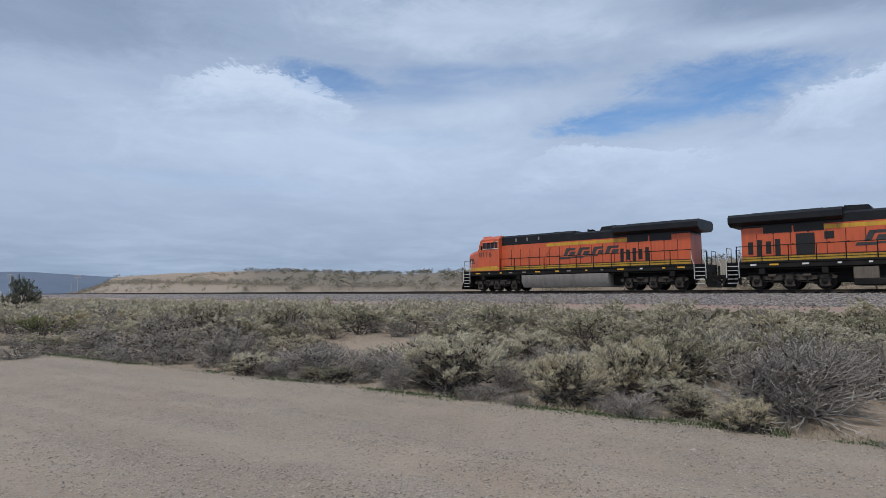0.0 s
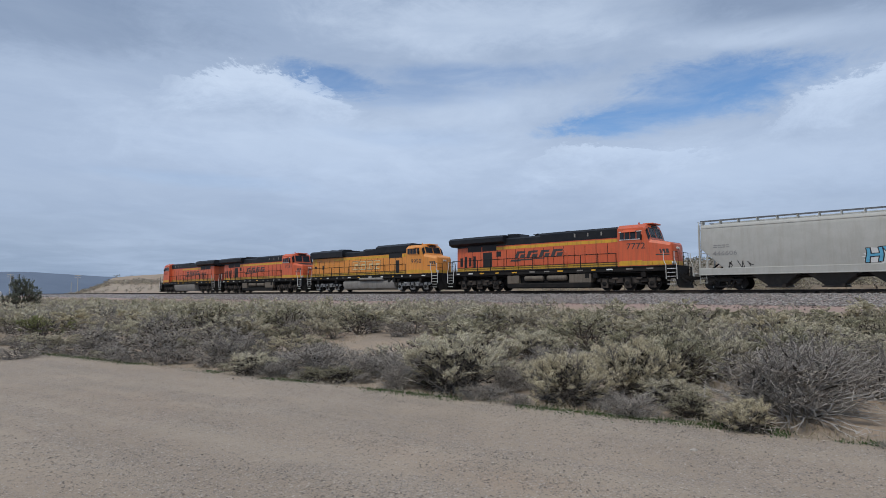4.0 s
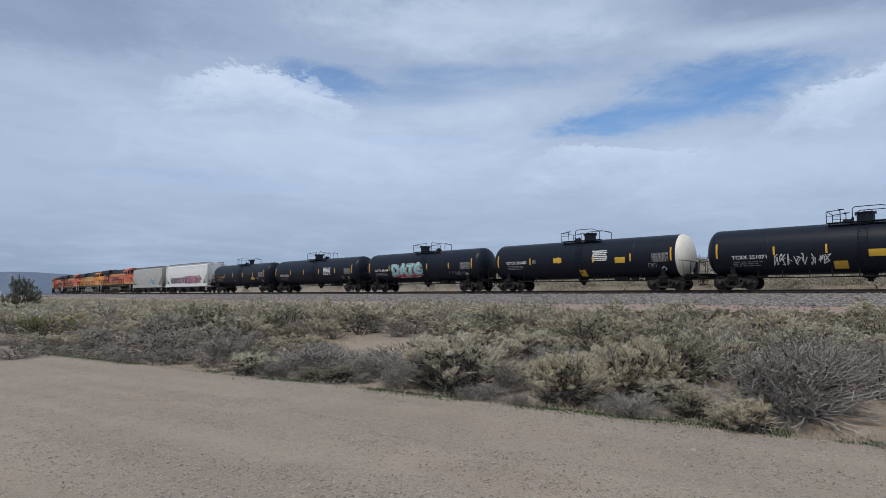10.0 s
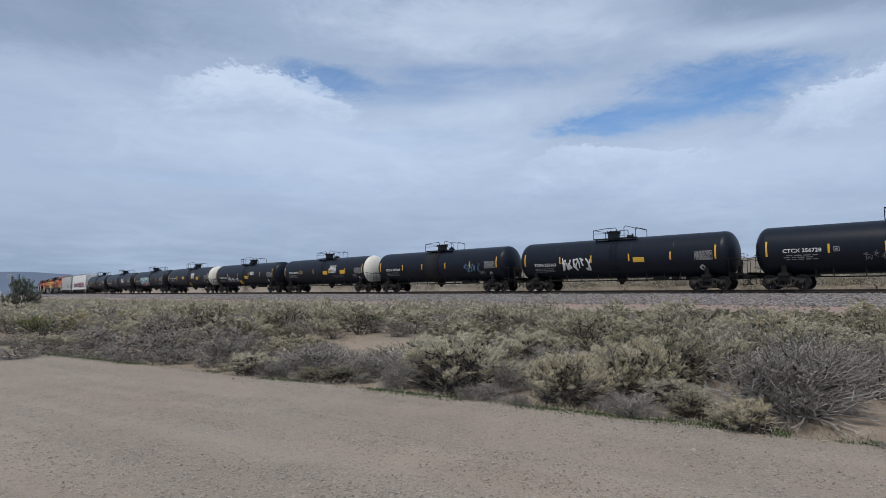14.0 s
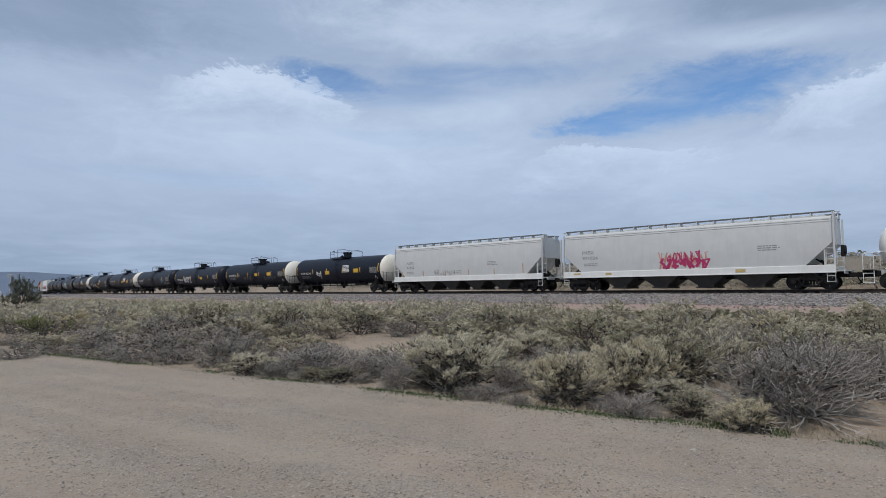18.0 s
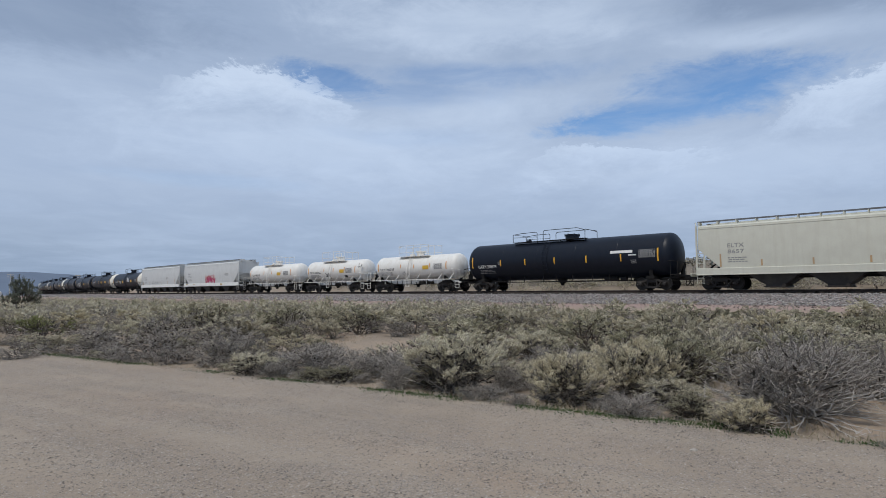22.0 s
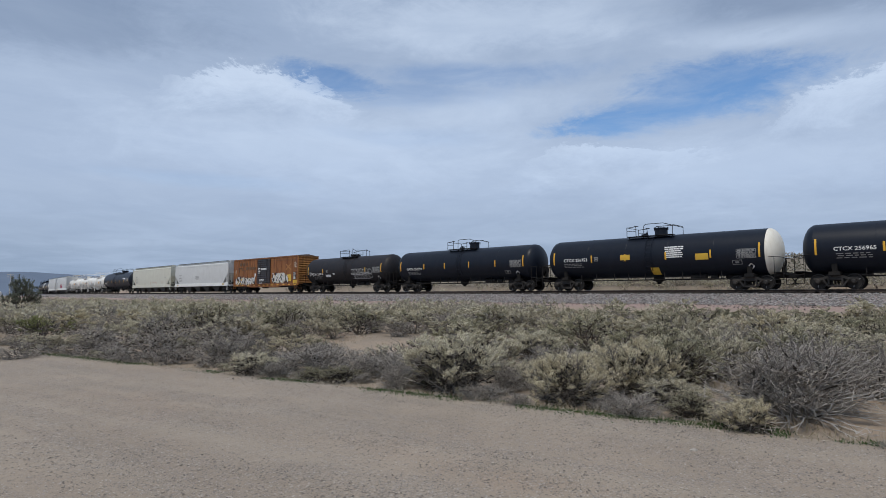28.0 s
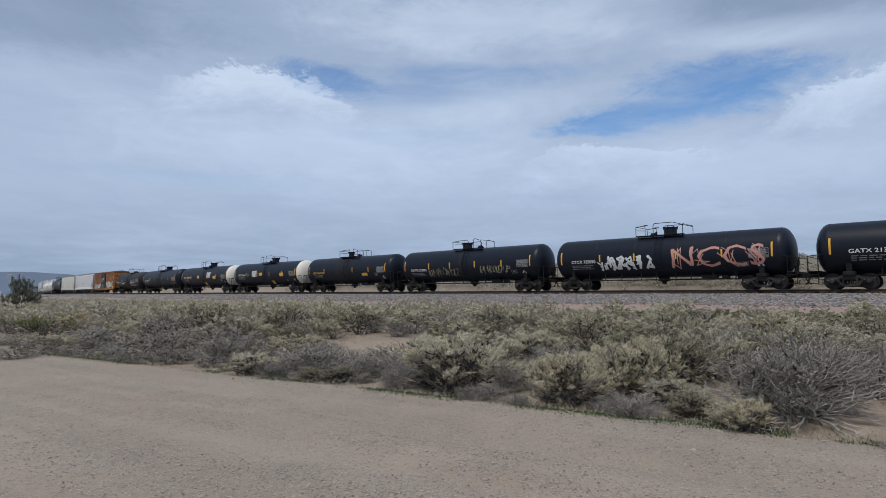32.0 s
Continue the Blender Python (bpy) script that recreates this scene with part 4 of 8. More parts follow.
    if nfc:
        s, z, w, lines = nfc
        part("warning_print", small_print(side, X(s), z, w, lines, 0.14, 0.085, seed + 3, 0.92), INK_WHITE, car, smooth=0)
    if box_at:
        s, z, w, h = box_at
        g = Geo()
        for k in range(5):
            bar(g, side, X(s), X(s + w), z + h * k / 4 - 0.015, z + h * k / 4 + 0.015)
        for k in range(7):
            bar(g, side, X(s + w * k / 6) - 0.012, X(s + w * k / 6) + 0.012, z, z + h, 0.008, 3)
        g2 = small_print(side, X(s), z + h - 0.04, w, 4, h / 4, h / 8, seed + 5, 0.8)
        g.add(g2.v, g2.f)
        part("data_panel", g, INK_GREY if not white else INK_FADED, car, smooth=0)
    for kind, s, z, w, h in panels:
        if kind == "yellow":
            part("placard", bar(Geo(), side, X(s), X(s + w), z, z + h, 0.014, 4), PLACARD_YELLOW, car, "small yellow panel")
            part("small_print", small_print(side, X(s) + 0.06, z + h - 0.06, w - 0.12, 2, h / 2.2, h / 6, seed + int(s)), INK_FADED, car, smooth=0)
        elif kind == "diamond":
            g = Geo().add([side(X(s), z - h / 2, 0.014), side(X(s) + w / 2, z, 0.014), side(X(s), z + h / 2, 0.014), side(X(s) - w / 2, z, 0.014)], [(0, 1, 2, 3)])
            part("placard", g, INK_WHITE if w > 0.3 else INK_GREY, car, "white diamond placard")
        elif kind == "frame":
            g = Geo()
            for z0, z1, x0, x1 in ((z, z + 0.04, 0, w), (z + h - 0.04, z + h, 0, w), (z, z + h, 0, 0.04), (z, z + h, w - 0.04, w)):
                bar(g, side, X(s) + x0, X(s) + x1, z0, z1, 0.008, 2)
            bar(g, side, X(s) + w * 0.3, X(s) + w * 0.7, z + h * 0.3, z + h * 0.7, 0.008, 1)
            part("stencil", g, INK_GREY, car, smooth=0)
        elif kind == "white":
            part("decal", bar(Geo(), side, X(s), X(s + w), z, z + h, 0.012, 3), INK_WHITE, car, "white strip decal")
        elif kind == "black":
            part("decal", bar(Geo(), side, X(s), X(s + w), z, z + h, 0.012, 3), INK_BLACK, car, "black square decal")
    # spray paint
    for kind, *args in marks:
        if kind == "scrawl":
            s, z, w, h, count, width, sd, mat = args
            part("graffiti", scrawl(side, X(s), z, w, h, count, width, sd), mat, car, "spray-painted scrawl", smooth=0)
        elif kind == "word":
            text, s, z, w, h, mats = args
            for k, (mat, bold, off) in enumerate(mats):
                d = (bold - min(q[1] for q in mats)) * h * 1.3
                part("graffiti", letters(text, X(s) - d, z - d, h + 2 * d, side, w + 2 * d, off, bold, 0, 0.05), mat, car, "spray-painted letters", smooth=0)
        elif kind == "splash":
            s, z, w, h, sd, mat, off = args
            part("graffiti", splash(side, X(s), X(s + w), z, z + h, off, sd), mat, car, "spray-painted patch", smooth=0)
        elif kind == "rings":
            s, z, w, h, count, mat = args
            g = Geo()
            rnd = random.Random(5)
            for k in range(count):
                cx, cz, q = X(s + w * (k % (count // 2) + 0.5) / (count / 2)), z + h * (0.3 + 0.45 * (k // (count // 2))), h * rnd.uniform(0.26, 0.36)
                ribbon(g, side, [(cx + q * math.cos(j * 0.7) * 1.1, cz + q * math.sin(j * 0.7)) for j in range(10)], 0.035, 0.01)
            part("graffiti", g, mat, car, "chain of spray-painted rings", smooth=0)
    for x in (-L / 2 + 2.3, L / 2 - 2.3):
        add_truck(car, x)
    add_couplers(car, L)
    return car


# ---- covered hoppers ----
def hopper_car(L, paint, mark, label, bays=3, swell=0.10, top=4.45, marks=(), reflectors=(), line_z=(4.12,), ink=None, sill_paint=None, cut=2.6, seed=1, prints=()):
    car = new("hopper_car")
    tagged(car, label, "hopper car", "cars of the freight train")
    ink = ink or INK_FADED
    X = lambda s: s - L / 2
    eave = top - 0.22

    def wide(z):
        """Half the body's width at a height: slightly swelling sides, then the roof."""
        if z <= eave:
            t = (z - 1.3) / (eave - 1.3)
            return 1.47 + swell * math.sin(math.pi * min(max(t, 0), 1)) - 0.03 * t
        t = (z - eave) / (top - eave)
        return (1.44) * math.sqrt(max(1 - t * t, 0.0)) if t < 1 else 0.0

    side = lambda x, z, off: (x, -wide(z) - off, z)
    # body, its ends cut away below by the slope sheets
    g = Geo()
    rings = []
    for s, zb in ((1.12, 2.75), (1.16, 2.70), (cut, 1.36), (L - cut, 1.36), (L - 1.16, 2.70), (L - 1.12, 2.75)):
        ins = 0.04 if s in (1.12, L - 1.12) else 0.0
        zs = [zb + (eave - zb) * k / 8 for k in range(9)] + [eave + (top - eave) * k / 4 for k in range(1, 5)]
        ring = [(X(s), -wide(z) + ins, z) for z in zs] + [(X(s), wide(z) - ins, z) for z in zs[-2::-1]]
        rings.append(ring)
    g.loft(rings)
    part("body", g, paint, car)
    # raised seams along the upper side
    for z in line_z:
        for q in (-1, 1):
            y = q * wide(z)
            lo, hi = sorted((y, y + q * 0.02))
            part("seam", Geo().box(X(1.15), X(L - 1.15), lo, hi, z - 0.03, z + 0.03, 0.006), paint, car)
    # sills
    for q in (-1, 1):
        lo, hi = sorted((q * 1.38, q * 1.54))
        g = Geo().box(X(0.98), X(L - 0.98), lo, hi, 0.97, 1.42, 0.02)
        g.box(X(0.98), X(L - 0.98), *sorted((q * 1.36, q * 1.575)), 0.96, 1.02, 0.01)
        part("side_sill", g, sill_paint or paint, car)
    g = Geo().box(X(0.5), X(L - 0.5), -0.32, 0.32, 0.74, 1.05, 0.03)
    for e in (-1, 1):
        g.box(e * (L / 2 - 2.4) - 0.35, e * (L / 2 - 2.4) + 0.35, -1.35, 1.35, 0.80, 1.02, 0.02)
        for q in (-1, 1):
            g.rod((e * (L / 2 - 1.1), q * 0.6, 1.05), (e * (L / 2 - 2.2), q * 0.7, 1.9), 0.05, 6)
    part("centre_sill", g, UNDER, car)
    # bays under the body
    b0, b1 = 3.9, L - 3.9
    w = (b1 - b0) / bays
    for k in range(bays):
        c = b0 + w * (k + 0.5)
        g = Geo()
        hw, hb = w * 0.48, min(0.55, w * 0.16)
        rings = [[(X(c - a), -y, z), (X(c + a), -y, z), (X(c + a), y, z), (X(c - a), y, z)] for a, y, z in ((hw, 1.36, 1.20), (hw * 0.92, 1.30, 0.98), (hb, 0.95, 0.30), (hb, 0.95, 0.22))]
        g.loft(rings[::-1])
        bay = part("discharge_bay", g, HOPPER_BAY, car)
        g = Geo().box(X(c - hb - 0.12), X(c + hb + 0.12), -1.0, 1.0, 0.14, 0.22, 0.01)
        g.rod((X(c + hb), -1.12, 0.26), (X(c + hb), 1.12, 0.26), 0.05, 8)
        g.rod((X(c + hb), -1.14, 0.26), (X(c + hb), -1.08, 0.26), 0.11, 10)
        part("outlet_gate", g, TRUCK_GREY, bay)
    # roof: hatch trough and running boards on brackets
    g = Geo().box(X(1.6), X(L - 1.6), -0.32, 0.32, top - 0.02, top + 0.09, 0.03)
    part("hatch_cover", g, paint, car)
    for q in (-1, 1):
        y0, y1 = sorted((q * 0.62, q * 1.08))
        g = Geo()
        zr = top + 0.17
        for k in range(5):
            y = y0 + (y1 - y0) * k / 4
            g.box(X(1.0), X(L - 1.0), y - 0.022, y + 0.022, zr, zr + 0.035)
        g.box(X(1.0), X(L - 1.0), *sorted((q * 1.05, q * 1.10)), zr - 0.05, zr + 0.05)
        part("running_board", g, GALVANISED, car)
        n = int(L / 1.25)
        for k in range(n + 1):
            s = 1.1 + (L - 2.2) * k / n
            br = kept(("bracket", paint.name, top, q), lambda: Geo().box(-0.03, 0.03, *sorted((q * 0.60, q * 1.12)), top - 0.14, top + 0.165, 0.005).mesh("bracket", paint))
            part("bracket", br, None, car, at=pose(X(s), 0, 0))
    # end cages: corner posts, ladders, bent grab rails, end platform
    for e in (-1, 1):
        xe = e * (L / 2 - 1.02)
        g = Geo()
        for q in (-1, 1):
            y = q * 1.46
            g.box(xe - 0.05, xe + 0.05, y - 0.05, y + 0.05, 0.95, top - 0.1, 0.01)
            x2 = e * (L / 2 - 1.52)
            g.box(x2 - 0.04, x2 + 0.04, y - 0.03, y + 0.05, 1.4, 2.85, 0.01)
        part("corner_post", g, paint, car)
        g = Geo()
        for q in (-1, 1):
            y = q * 1.47
            for k in range(9):
                z = 0.45 + 0.33 * k
                g.rod((xe - e * 0.42, y, z), (xe, y, z), 0.02, 6)
            g.rod((xe - e * 0.42, y, 0.4), (xe - e * 0.42, y, 3.1), 0.02, 6)
            g.rod((xe, y, 0.4), (xe, y, 1.0), 0.02, 6)
        for k in range(8):
            g.rod((xe + e * 0.04, -1.45, 1.5 + 0.36 * k), (xe + e * 0.04, -0.95, 1.5 + 0.36 * k), 0.02, 6)
        g.rod((xe + e * 0.04, -0.95, 1.4), (xe + e * 0.04, -0.95, top), 0.02, 6)
        g.path([(xe, -1.46, top - 0.15), (xe + e * 0.05, -1.40, top + 0.12), (xe + e * 0.25, -0.9, top + 0.14), (xe + e * 0.12, -0.62, top + 0.1)], 0.025, 6)
        part("ladder", g, paint, car)
        g = Geo().box(xe - 0.15, xe + e * 0.45 + 0.1, -1.42, 1.42, 1.05, 1.10, 0.01)
        g.box(xe + e * 0.40, xe + e * 0.46, -1.45, 1.45, 0.90, 1.12, 0.01)
        part("end_platform", g, paint, car)
    g = Geo().turned([(-0.03, 0.0), (-0.03, 0.28), (0.03, 0.28), (0.03, 0.23), (0.0, 0.2), (0.0, 0.0)], "x", 16, (L / 2 - 0.78, 0.6, 2.4))
    g.box(L / 2 - 1.0, L / 2 - 0.8, 0.4, 0.8, 2.0, 2.7, 0.02)
    g.turned([(-0.45, 0.0), (-0.42, 0.2), (0.42, 0.2), (0.45, 0.0)], "y", 14, (L / 2 - 1.7, 0, 1.35))
    part("hand_brake", g, UNDER, car)
    g = Geo().path([(X(2.0), -1.2, 0.85), (X(L - 2.0), -1.2, 0.85)], 0.03, 6)
    part("brake_pipe", g, UNDER, car)
    # markings
    for text, s, z, h, w in mark:
        part("lettering", letters(text, X(s), z, h, side, w, 0.008, 0.012), ink, car, smooth=0)
    for s, z, w, lines in prints:
        part("small_print", small_print(side, X(s), z, w, lines, 0.13, 0.06, seed + int(s * 3), 0.8), INK_FADED if ink is not INK_WHITE else INK_GREY, car, smooth=0)
    for s, z0, z1 in reflectors:
        part("reflector", bar(Geo(), side, X(s) - 0.05, X(s) + 0.05, z0, z1, 0.01, 3), ORANGE_FADED, car)
    for kind, *args in marks:
        if kind == "scrawl":
            s, z, w, h, count, width, sd, mat, off = args
            part("graffiti", scrawl(side, X(s), z, w, h, count, width, sd, off), mat, car, "spray-painted scrawl", smooth=0)
        elif kind == "word":
            text, s, z, w, h, layers = args
            for mat, bold, off in layers:
                d = (bold - min(q[1] for q in layers)) * h * 1.3
                part("graffiti", letters(text, X(s) - d, z - d, h + 2 * d, side, w + 2 * d, off, bold, 0, 0.05), mat, car, "spray-painted letters", smooth=0)
        elif kind == "splash":
            s, z, w, h, sd, mat, off = args
            part("graffiti", splash(side, X(s), X(s + w), z, z + h, off, sd), mat, car, "spray-painted patch", smooth=0)
        elif kind == "blobs":
            # a row of swollen letter-like shapes that cannot be read: outline, body and core
            s, z, w, h, count, sd, layers = args
            for mat, grown, off in layers:
                rnd = random.Random(sd)
                for k in range(count):
                    cx, cz = s + w * (k + 0.5) / count, z + h * rnd.uniform(0.46, 0.54)
                    hw, hh = w / count * rnd.uniform(0.5, 0.62) * grown, h * rnd.uniform(0.42, 0.5) * grown
                    part("graffiti", splash(side, X(cx - hw), X(cx + hw), cz - hh, cz + hh, off + 0.0004 * k, sd + k, 0.3, 18), mat, car, "swollen spray-painted shape", smooth=0)
        elif kind == "patch":
            s, z, w, h, mat = args
            part("paint_patch", bar(Geo(), flat_side(-1.545), X(s), X(s + w), z, z + h, 0.004), mat, car, "worn yellow patch", smooth=0)
    for x in (-L / 2 + 2.4, L / 2 - 2.4):
        add_truck(car, x)
    add_couplers(car, L)
    return car


# dusty bay paint; the shade under the car is put into its dark grey
HOPPER_BAY = surface("dusty_shaded_grey_bay", (0.04, 0.04, 0.039), (0.022, 0.021, 0.02), rough=0.7, grain=15, bump=0.05, dirt=(0.10, 0.09, 0.075), dirt_amount=0.3)
GALVANISED = surface("galvanised_grating", (0.20, 0.205, 0.21), (0.14, 0.14, 0.145), rough=0.5, metal=0.5, bump=0.1)
ORANGE_FADED = surface("faded_tan_reflector", (0.52, 0.33, 0.16), (0.42, 0.30, 0.18), rough=0.5, bump=0.02)
SPRAY = {}
FADED_ARROW = surface("faded_orange_arrows", (0.42, 0.20, 0.065), (0.33, 0.145, 0.045), rough=0.7, grain=14, blotch=2, bump=0.0)
for key, col in {"green": (0.03, 0.22, 0.12), "pink": (0.75, 0.30, 0.36), "dark": (0.012, 0.010, 0.014), "white": (0.72, 0.73, 0.72), "cyan": (0.36, 0.66, 0.68), "red": (0.48, 0.045, 0.075), "blue": (0.12, 0.42, 0.62), "magenta": (0.50, 0.04, 0.14), "grey": (0.16, 0.16, 0.17), "lime": (0.40, 0.39, 0.24), "rose": (0.62, 0.31, 0.255), "cream": (0.62, 0.57, 0.46), "steel": (0.12, 0.26, 0.40), "plum": (0.16, 0.035, 0.12)}.items():
    SPRAY[key] = surface("spray_" + key, col, tuple(c * 0.8 for c in col), rough=0.6, grain=15, blotch=3, bump=0.0)


# ---- boxcar ----
RUSTY = surface("weathered_orange_boxcar_paint", (0.31, 0.125, 0.032), (0.22, 0.078, 0.026), rough=0.7, grain=14, blotch=0.9, bump=0.08, dirt=(0.11, 0.038, 0.018), dirt_amount=0.85, streak=True)
RUSTY_END = surface("sun_bleached_orange_paint", (0.46, 0.21, 0.05), (0.36, 0.14, 0.035), rough=0.7, grain=14, blotch=0.9, bump=0.08, dirt=(0.13, 0.05, 0.02), dirt_amount=0.7, streak=True)
DOOR_BLACK = surface("black_boxcar_door", (0.011, 0.012, 0.016), (0.018, 0.018, 0.02), rough=0.5, bump=0.05, dirt=(0.10, 0.05, 0.03), dirt_amount=0.3, streak=True)
ROOF_GREY = surface("rusty_roof", (0.20, 0.12, 0.08), (0.13, 0.075, 0.05), rough=0.7, bump=0.1)


def box_car(L):
    car = new("boxcar")
    tagged(car, "rusty orange steel boxcar with black sliding door and graffiti", "boxcar", "cars of the freight train")
    X = lambda s: s - L / 2
    side = flat_side(-1.50)
    s0, s1 = 0.76, L - 0.76
    part("body", Geo().box(X(s0 + 0.08), X(s1 - 0.08), -1.46, 1.46, 1.0, 4.42, 0.03), RUSTY, car)
    for q in (-1, 1):
        lo, hi = sorted((q * 1.44, q * 1.52))
        g = Geo().box(X(s0), X(s1), lo, hi, 0.80, 1.10, 0.02)
        g.prism([(X(4.2), 0.82), (X(5.4), 0.66), (X(L - 5.4), 0.66), (X(L - 4.2), 0.82)], lo, hi)
        part("side_sill", g, RUSTY, car)
        part("roof_rail", Geo().box(X(s0), X(s1), lo, hi, 4.36, 4.52, 0.02), RUSTY, car)
        n = 13
        for k in range(n + 1):
            s = s0 + 0.1 + (s1 - s0 - 0.2) * k / n
            if 6.9 < s < 10.7:
                continue
            post = kept(("side_post", q), lambda: Geo().prism([(-0.09, q * 1.455), (-0.05, q * 1.515), (0.05, q * 1.515), (0.09, q * 1.455)], 1.1, 4.37, "z").mesh("side_post", RUSTY))
            part("side_post", post, None, car, at=pose(X(s), 0, 0))
        # door with pressed ribs
        g = Geo().box(X(7.2), X(10.4), *sorted((q * 1.50, q * 1.55)), 1.12, 4.32, 0.01)
        door = part("door", g, DOOR_BLACK, car, "black ribbed sliding door")
        for k in range(11):
            z = 1.30 + 0.285 * k
            part("rib", Geo().prism([(q * 1.548, z - 0.09), (q * 1.585, z - 0.03), (q * 1.585, z + 0.03), (q * 1.548, z + 0.09)], X(7.28), X(10.32), "x"), DOOR_BLACK, door)
        for x in (7.2, 8.0, 9.6, 10.36):
            part("lock_rod", Geo().rod((X(x), q * 1.60, 1.15), (X(x), q * 1.60, 4.3), 0.022, 6), DOOR_BLACK, door)
        part("door_track", Geo().box(X(5.6), X(10.6), *sorted((q * 1.50, q * 1.62)), 1.02, 1.12, 0.01), RUSTY, car)
    # corrugated ends
    for e in (-1, 1):
        g = Geo()
        xe = e * (L / 2 - s0)
        pts = [(xe - e * 0.10, 1.0)]
        for k in range(12):
            z = 1.05 + k * 0.285
            pts += [(xe - e * 0.08, z), (xe - e * 0.08, z + 0.06), (xe, z + 0.12), (xe, z + 0.20)]
        pts += [(xe - e * 0.08, 4.45), (xe - e * 0.12, 4.45)]
        g.prism(pts, -1.38, 1.38)
        for q in (-1, 1):
            g.box(xe - 0.08, xe + 0.02, q * 1.43 - 0.08, q * 1.43 + 0.08, 0.9, 4.42, 0.02)
        g.prism([(-1.45, 4.36), (1.45, 4.36), (0.0, 4.66)], xe - 0.08, xe + 0.02, "x")
        part("end_wall", g, RUSTY_END, car)
        g = Geo()
        for k in range(7):
            z = 0.5 + 0.36 * k
            g.rod((xe + e * 0.05, -1.42, z), (xe + e * 0.05, -0.98, z), 0.018, 6)
            g.rod((xe - e * 0.55, -1.55, z), (xe - e * 0.06, -1.55, z), 0.018, 6)
        g.rod((xe - e * 0.55, -1.55, 0.45), (xe - e * 0.55, -1.55, 1.2), 0.018, 6)
        g.rod((xe - e * 0.06, -1.55, 0.45), (xe - e * 0.06, -1.55, 1.2), 0.018, 6)
        part("ladder", g, RUSTY_END, car)
    # peaked roof with ribs
    g = Geo().prism([(-1.52, 4.44), (1.52, 4.44), (1.52, 4.48), (0, 4.68), (-1.52, 4.48)], X(s0 - 0.05), X(s1 + 0.05), "x")
    for k in range(15):
        s = s0 + 0.3 + (s1 - s0 - 0.6) * k / 14
        g.prism([(-1.52, 4.48), (0, 4.68), (1.52, 4.48), (1.52, 4.52), (0, 4.72), (-1.52, 4.52)], X(s) - 0.05, X(s) + 0.05, "x")
    part("roof", g, ROOF_GREY, car)
    g = Geo().box(X(0.5), X(L - 0.5), -0.3, 0.3, 0.72, 1.0, 0.03)
    for k in range(9):
        g.box(X(2.2 + (L - 4.4) * k / 8) - 0.06, X(2.2 + (L - 4.4) * k / 8) + 0.06, -1.42, 1.42, 0.85, 1.0, 0.01)
    g.turned([(X(7.5), 0.0), (X(7.5), 0.2), (X(8.6), 0.2), (X(8.6), 0.0)], "x", 14, (0, -0.8, 0.72))
    part("underframe", g, UNDER, car)
    # faded owner's marks as plain shapes, faint slogan, stencils, panels
    g = Geo()
    for k, (a, b) in enumerate(((2.4, 3.0), (3.15, 3.75), (3.9, 4.1), (4.3, 4.5))):
        bar(g, side, X(a), X(b), 3.62, 4.0, 0.02, lean=0.25)
    for a, b in ((4.1, 4.75), (4.95, 5.6), (5.75, 6.6)):
        bar(g, side, X(a), X(b), 3.05, 3.40, 0.02, lean=0.25)
    for a, b, z0, z1 in ((2.2, 2.35, 2.7, 3.35), (2.2, 3.2, 3.25, 3.35), (3.1, 3.2, 2.95, 3.35), (3.1, 4.0, 2.95, 3.05)):
        bar(g, side, X(a), X(b), z0, z1, 0.02)
    part("faded_emblem", g, EMBLEM_BROWN, car, "faded dark emblem shapes", smooth=0)
    part("lettering", letters("The Nationwide boxcar pool", X(10.85), 3.86, 0.30, side, 5.4, 0.022, 0, 0.15), EMBLEM_BROWN, car, "faded dark slogan", smooth=0)
    g = Geo()
    for d in (1, -1):
        ribbon(g, side, [(X(14.1), 3.15 + 0.35 * d), (X(14.7), 3.15 - 0.05 * d), (X(15.3), 3.15 - 0.4 * d)], 0.16, 0.022)
    part("faded_emblem", g, FADED_ARROW, car, "faded orange crossed arrows", smooth=0)
    part("lettering", letters("186097", X(2.25), 2.05, 0.22, side, 1.25, 0.022), INK_BLACK, car, smooth=0)
    door = flat_side(-1.60)
    part("small_print", small_print(door, X(7.5), 3.2, 0.6, 4, 0.2, 0.11, 3), INK_WHITE, car, smooth=0)
    part("small_print", small_print(door, X(8.25), 3.15, 1.4, 2, 0.12, 0.08, 4, 0.95), INK_WHITE, car, smooth=0)
    part("small_print", small_print(door, X(7.8), 1.75, 1.3, 2, 0.2, 0.1, 8, 0.5), INK_WHITE, car, smooth=0)
    part("placard", bar(Geo(), door, X(7.85), X(8.55), 1.16, 1.24, 0.01), INK_WHITE, car)
    for s, z, w, h in ((1.75, 0.98, 0.9, 0.9), (2.55, 1.05, 0.7, 0.75), (14.45, 1.35, 0.85, 0.85), (15.7, 1.05, 0.9, 0.45)):
        part("faded_panel", bar(Geo(), side, X(s), X(s + w), z, z + h, 0.02), PLACARD_YELLOW if z > 1.04 else FADED_YELLOW, car, "faded yellow panel", smooth=0)
    for s in (1.6, 3.1, 4.6, 6.2, 7.4, 8.6, 9.6, 10.6, 12.0, 13.4, 14.6, 15.9):
        part("reflector", bar(Geo(), flat_side(-1.525), X(s), X(s + 0.45), 0.88, 0.98, 0.008), YELLOW, car)
    g = Geo()
    bar(g, side, X(15.75), X(16.35), 1.55, 2.45, 0.021)
    part("data_panel", g, INK_BLACK, car, "black stencilled panel", smooth=0)
    part("small_print", small_print(flat_side(-1.525), X(15.8), 2.4, 0.5, 6, 0.14, 0.08, 5), INK_WHITE, car, smooth=0)
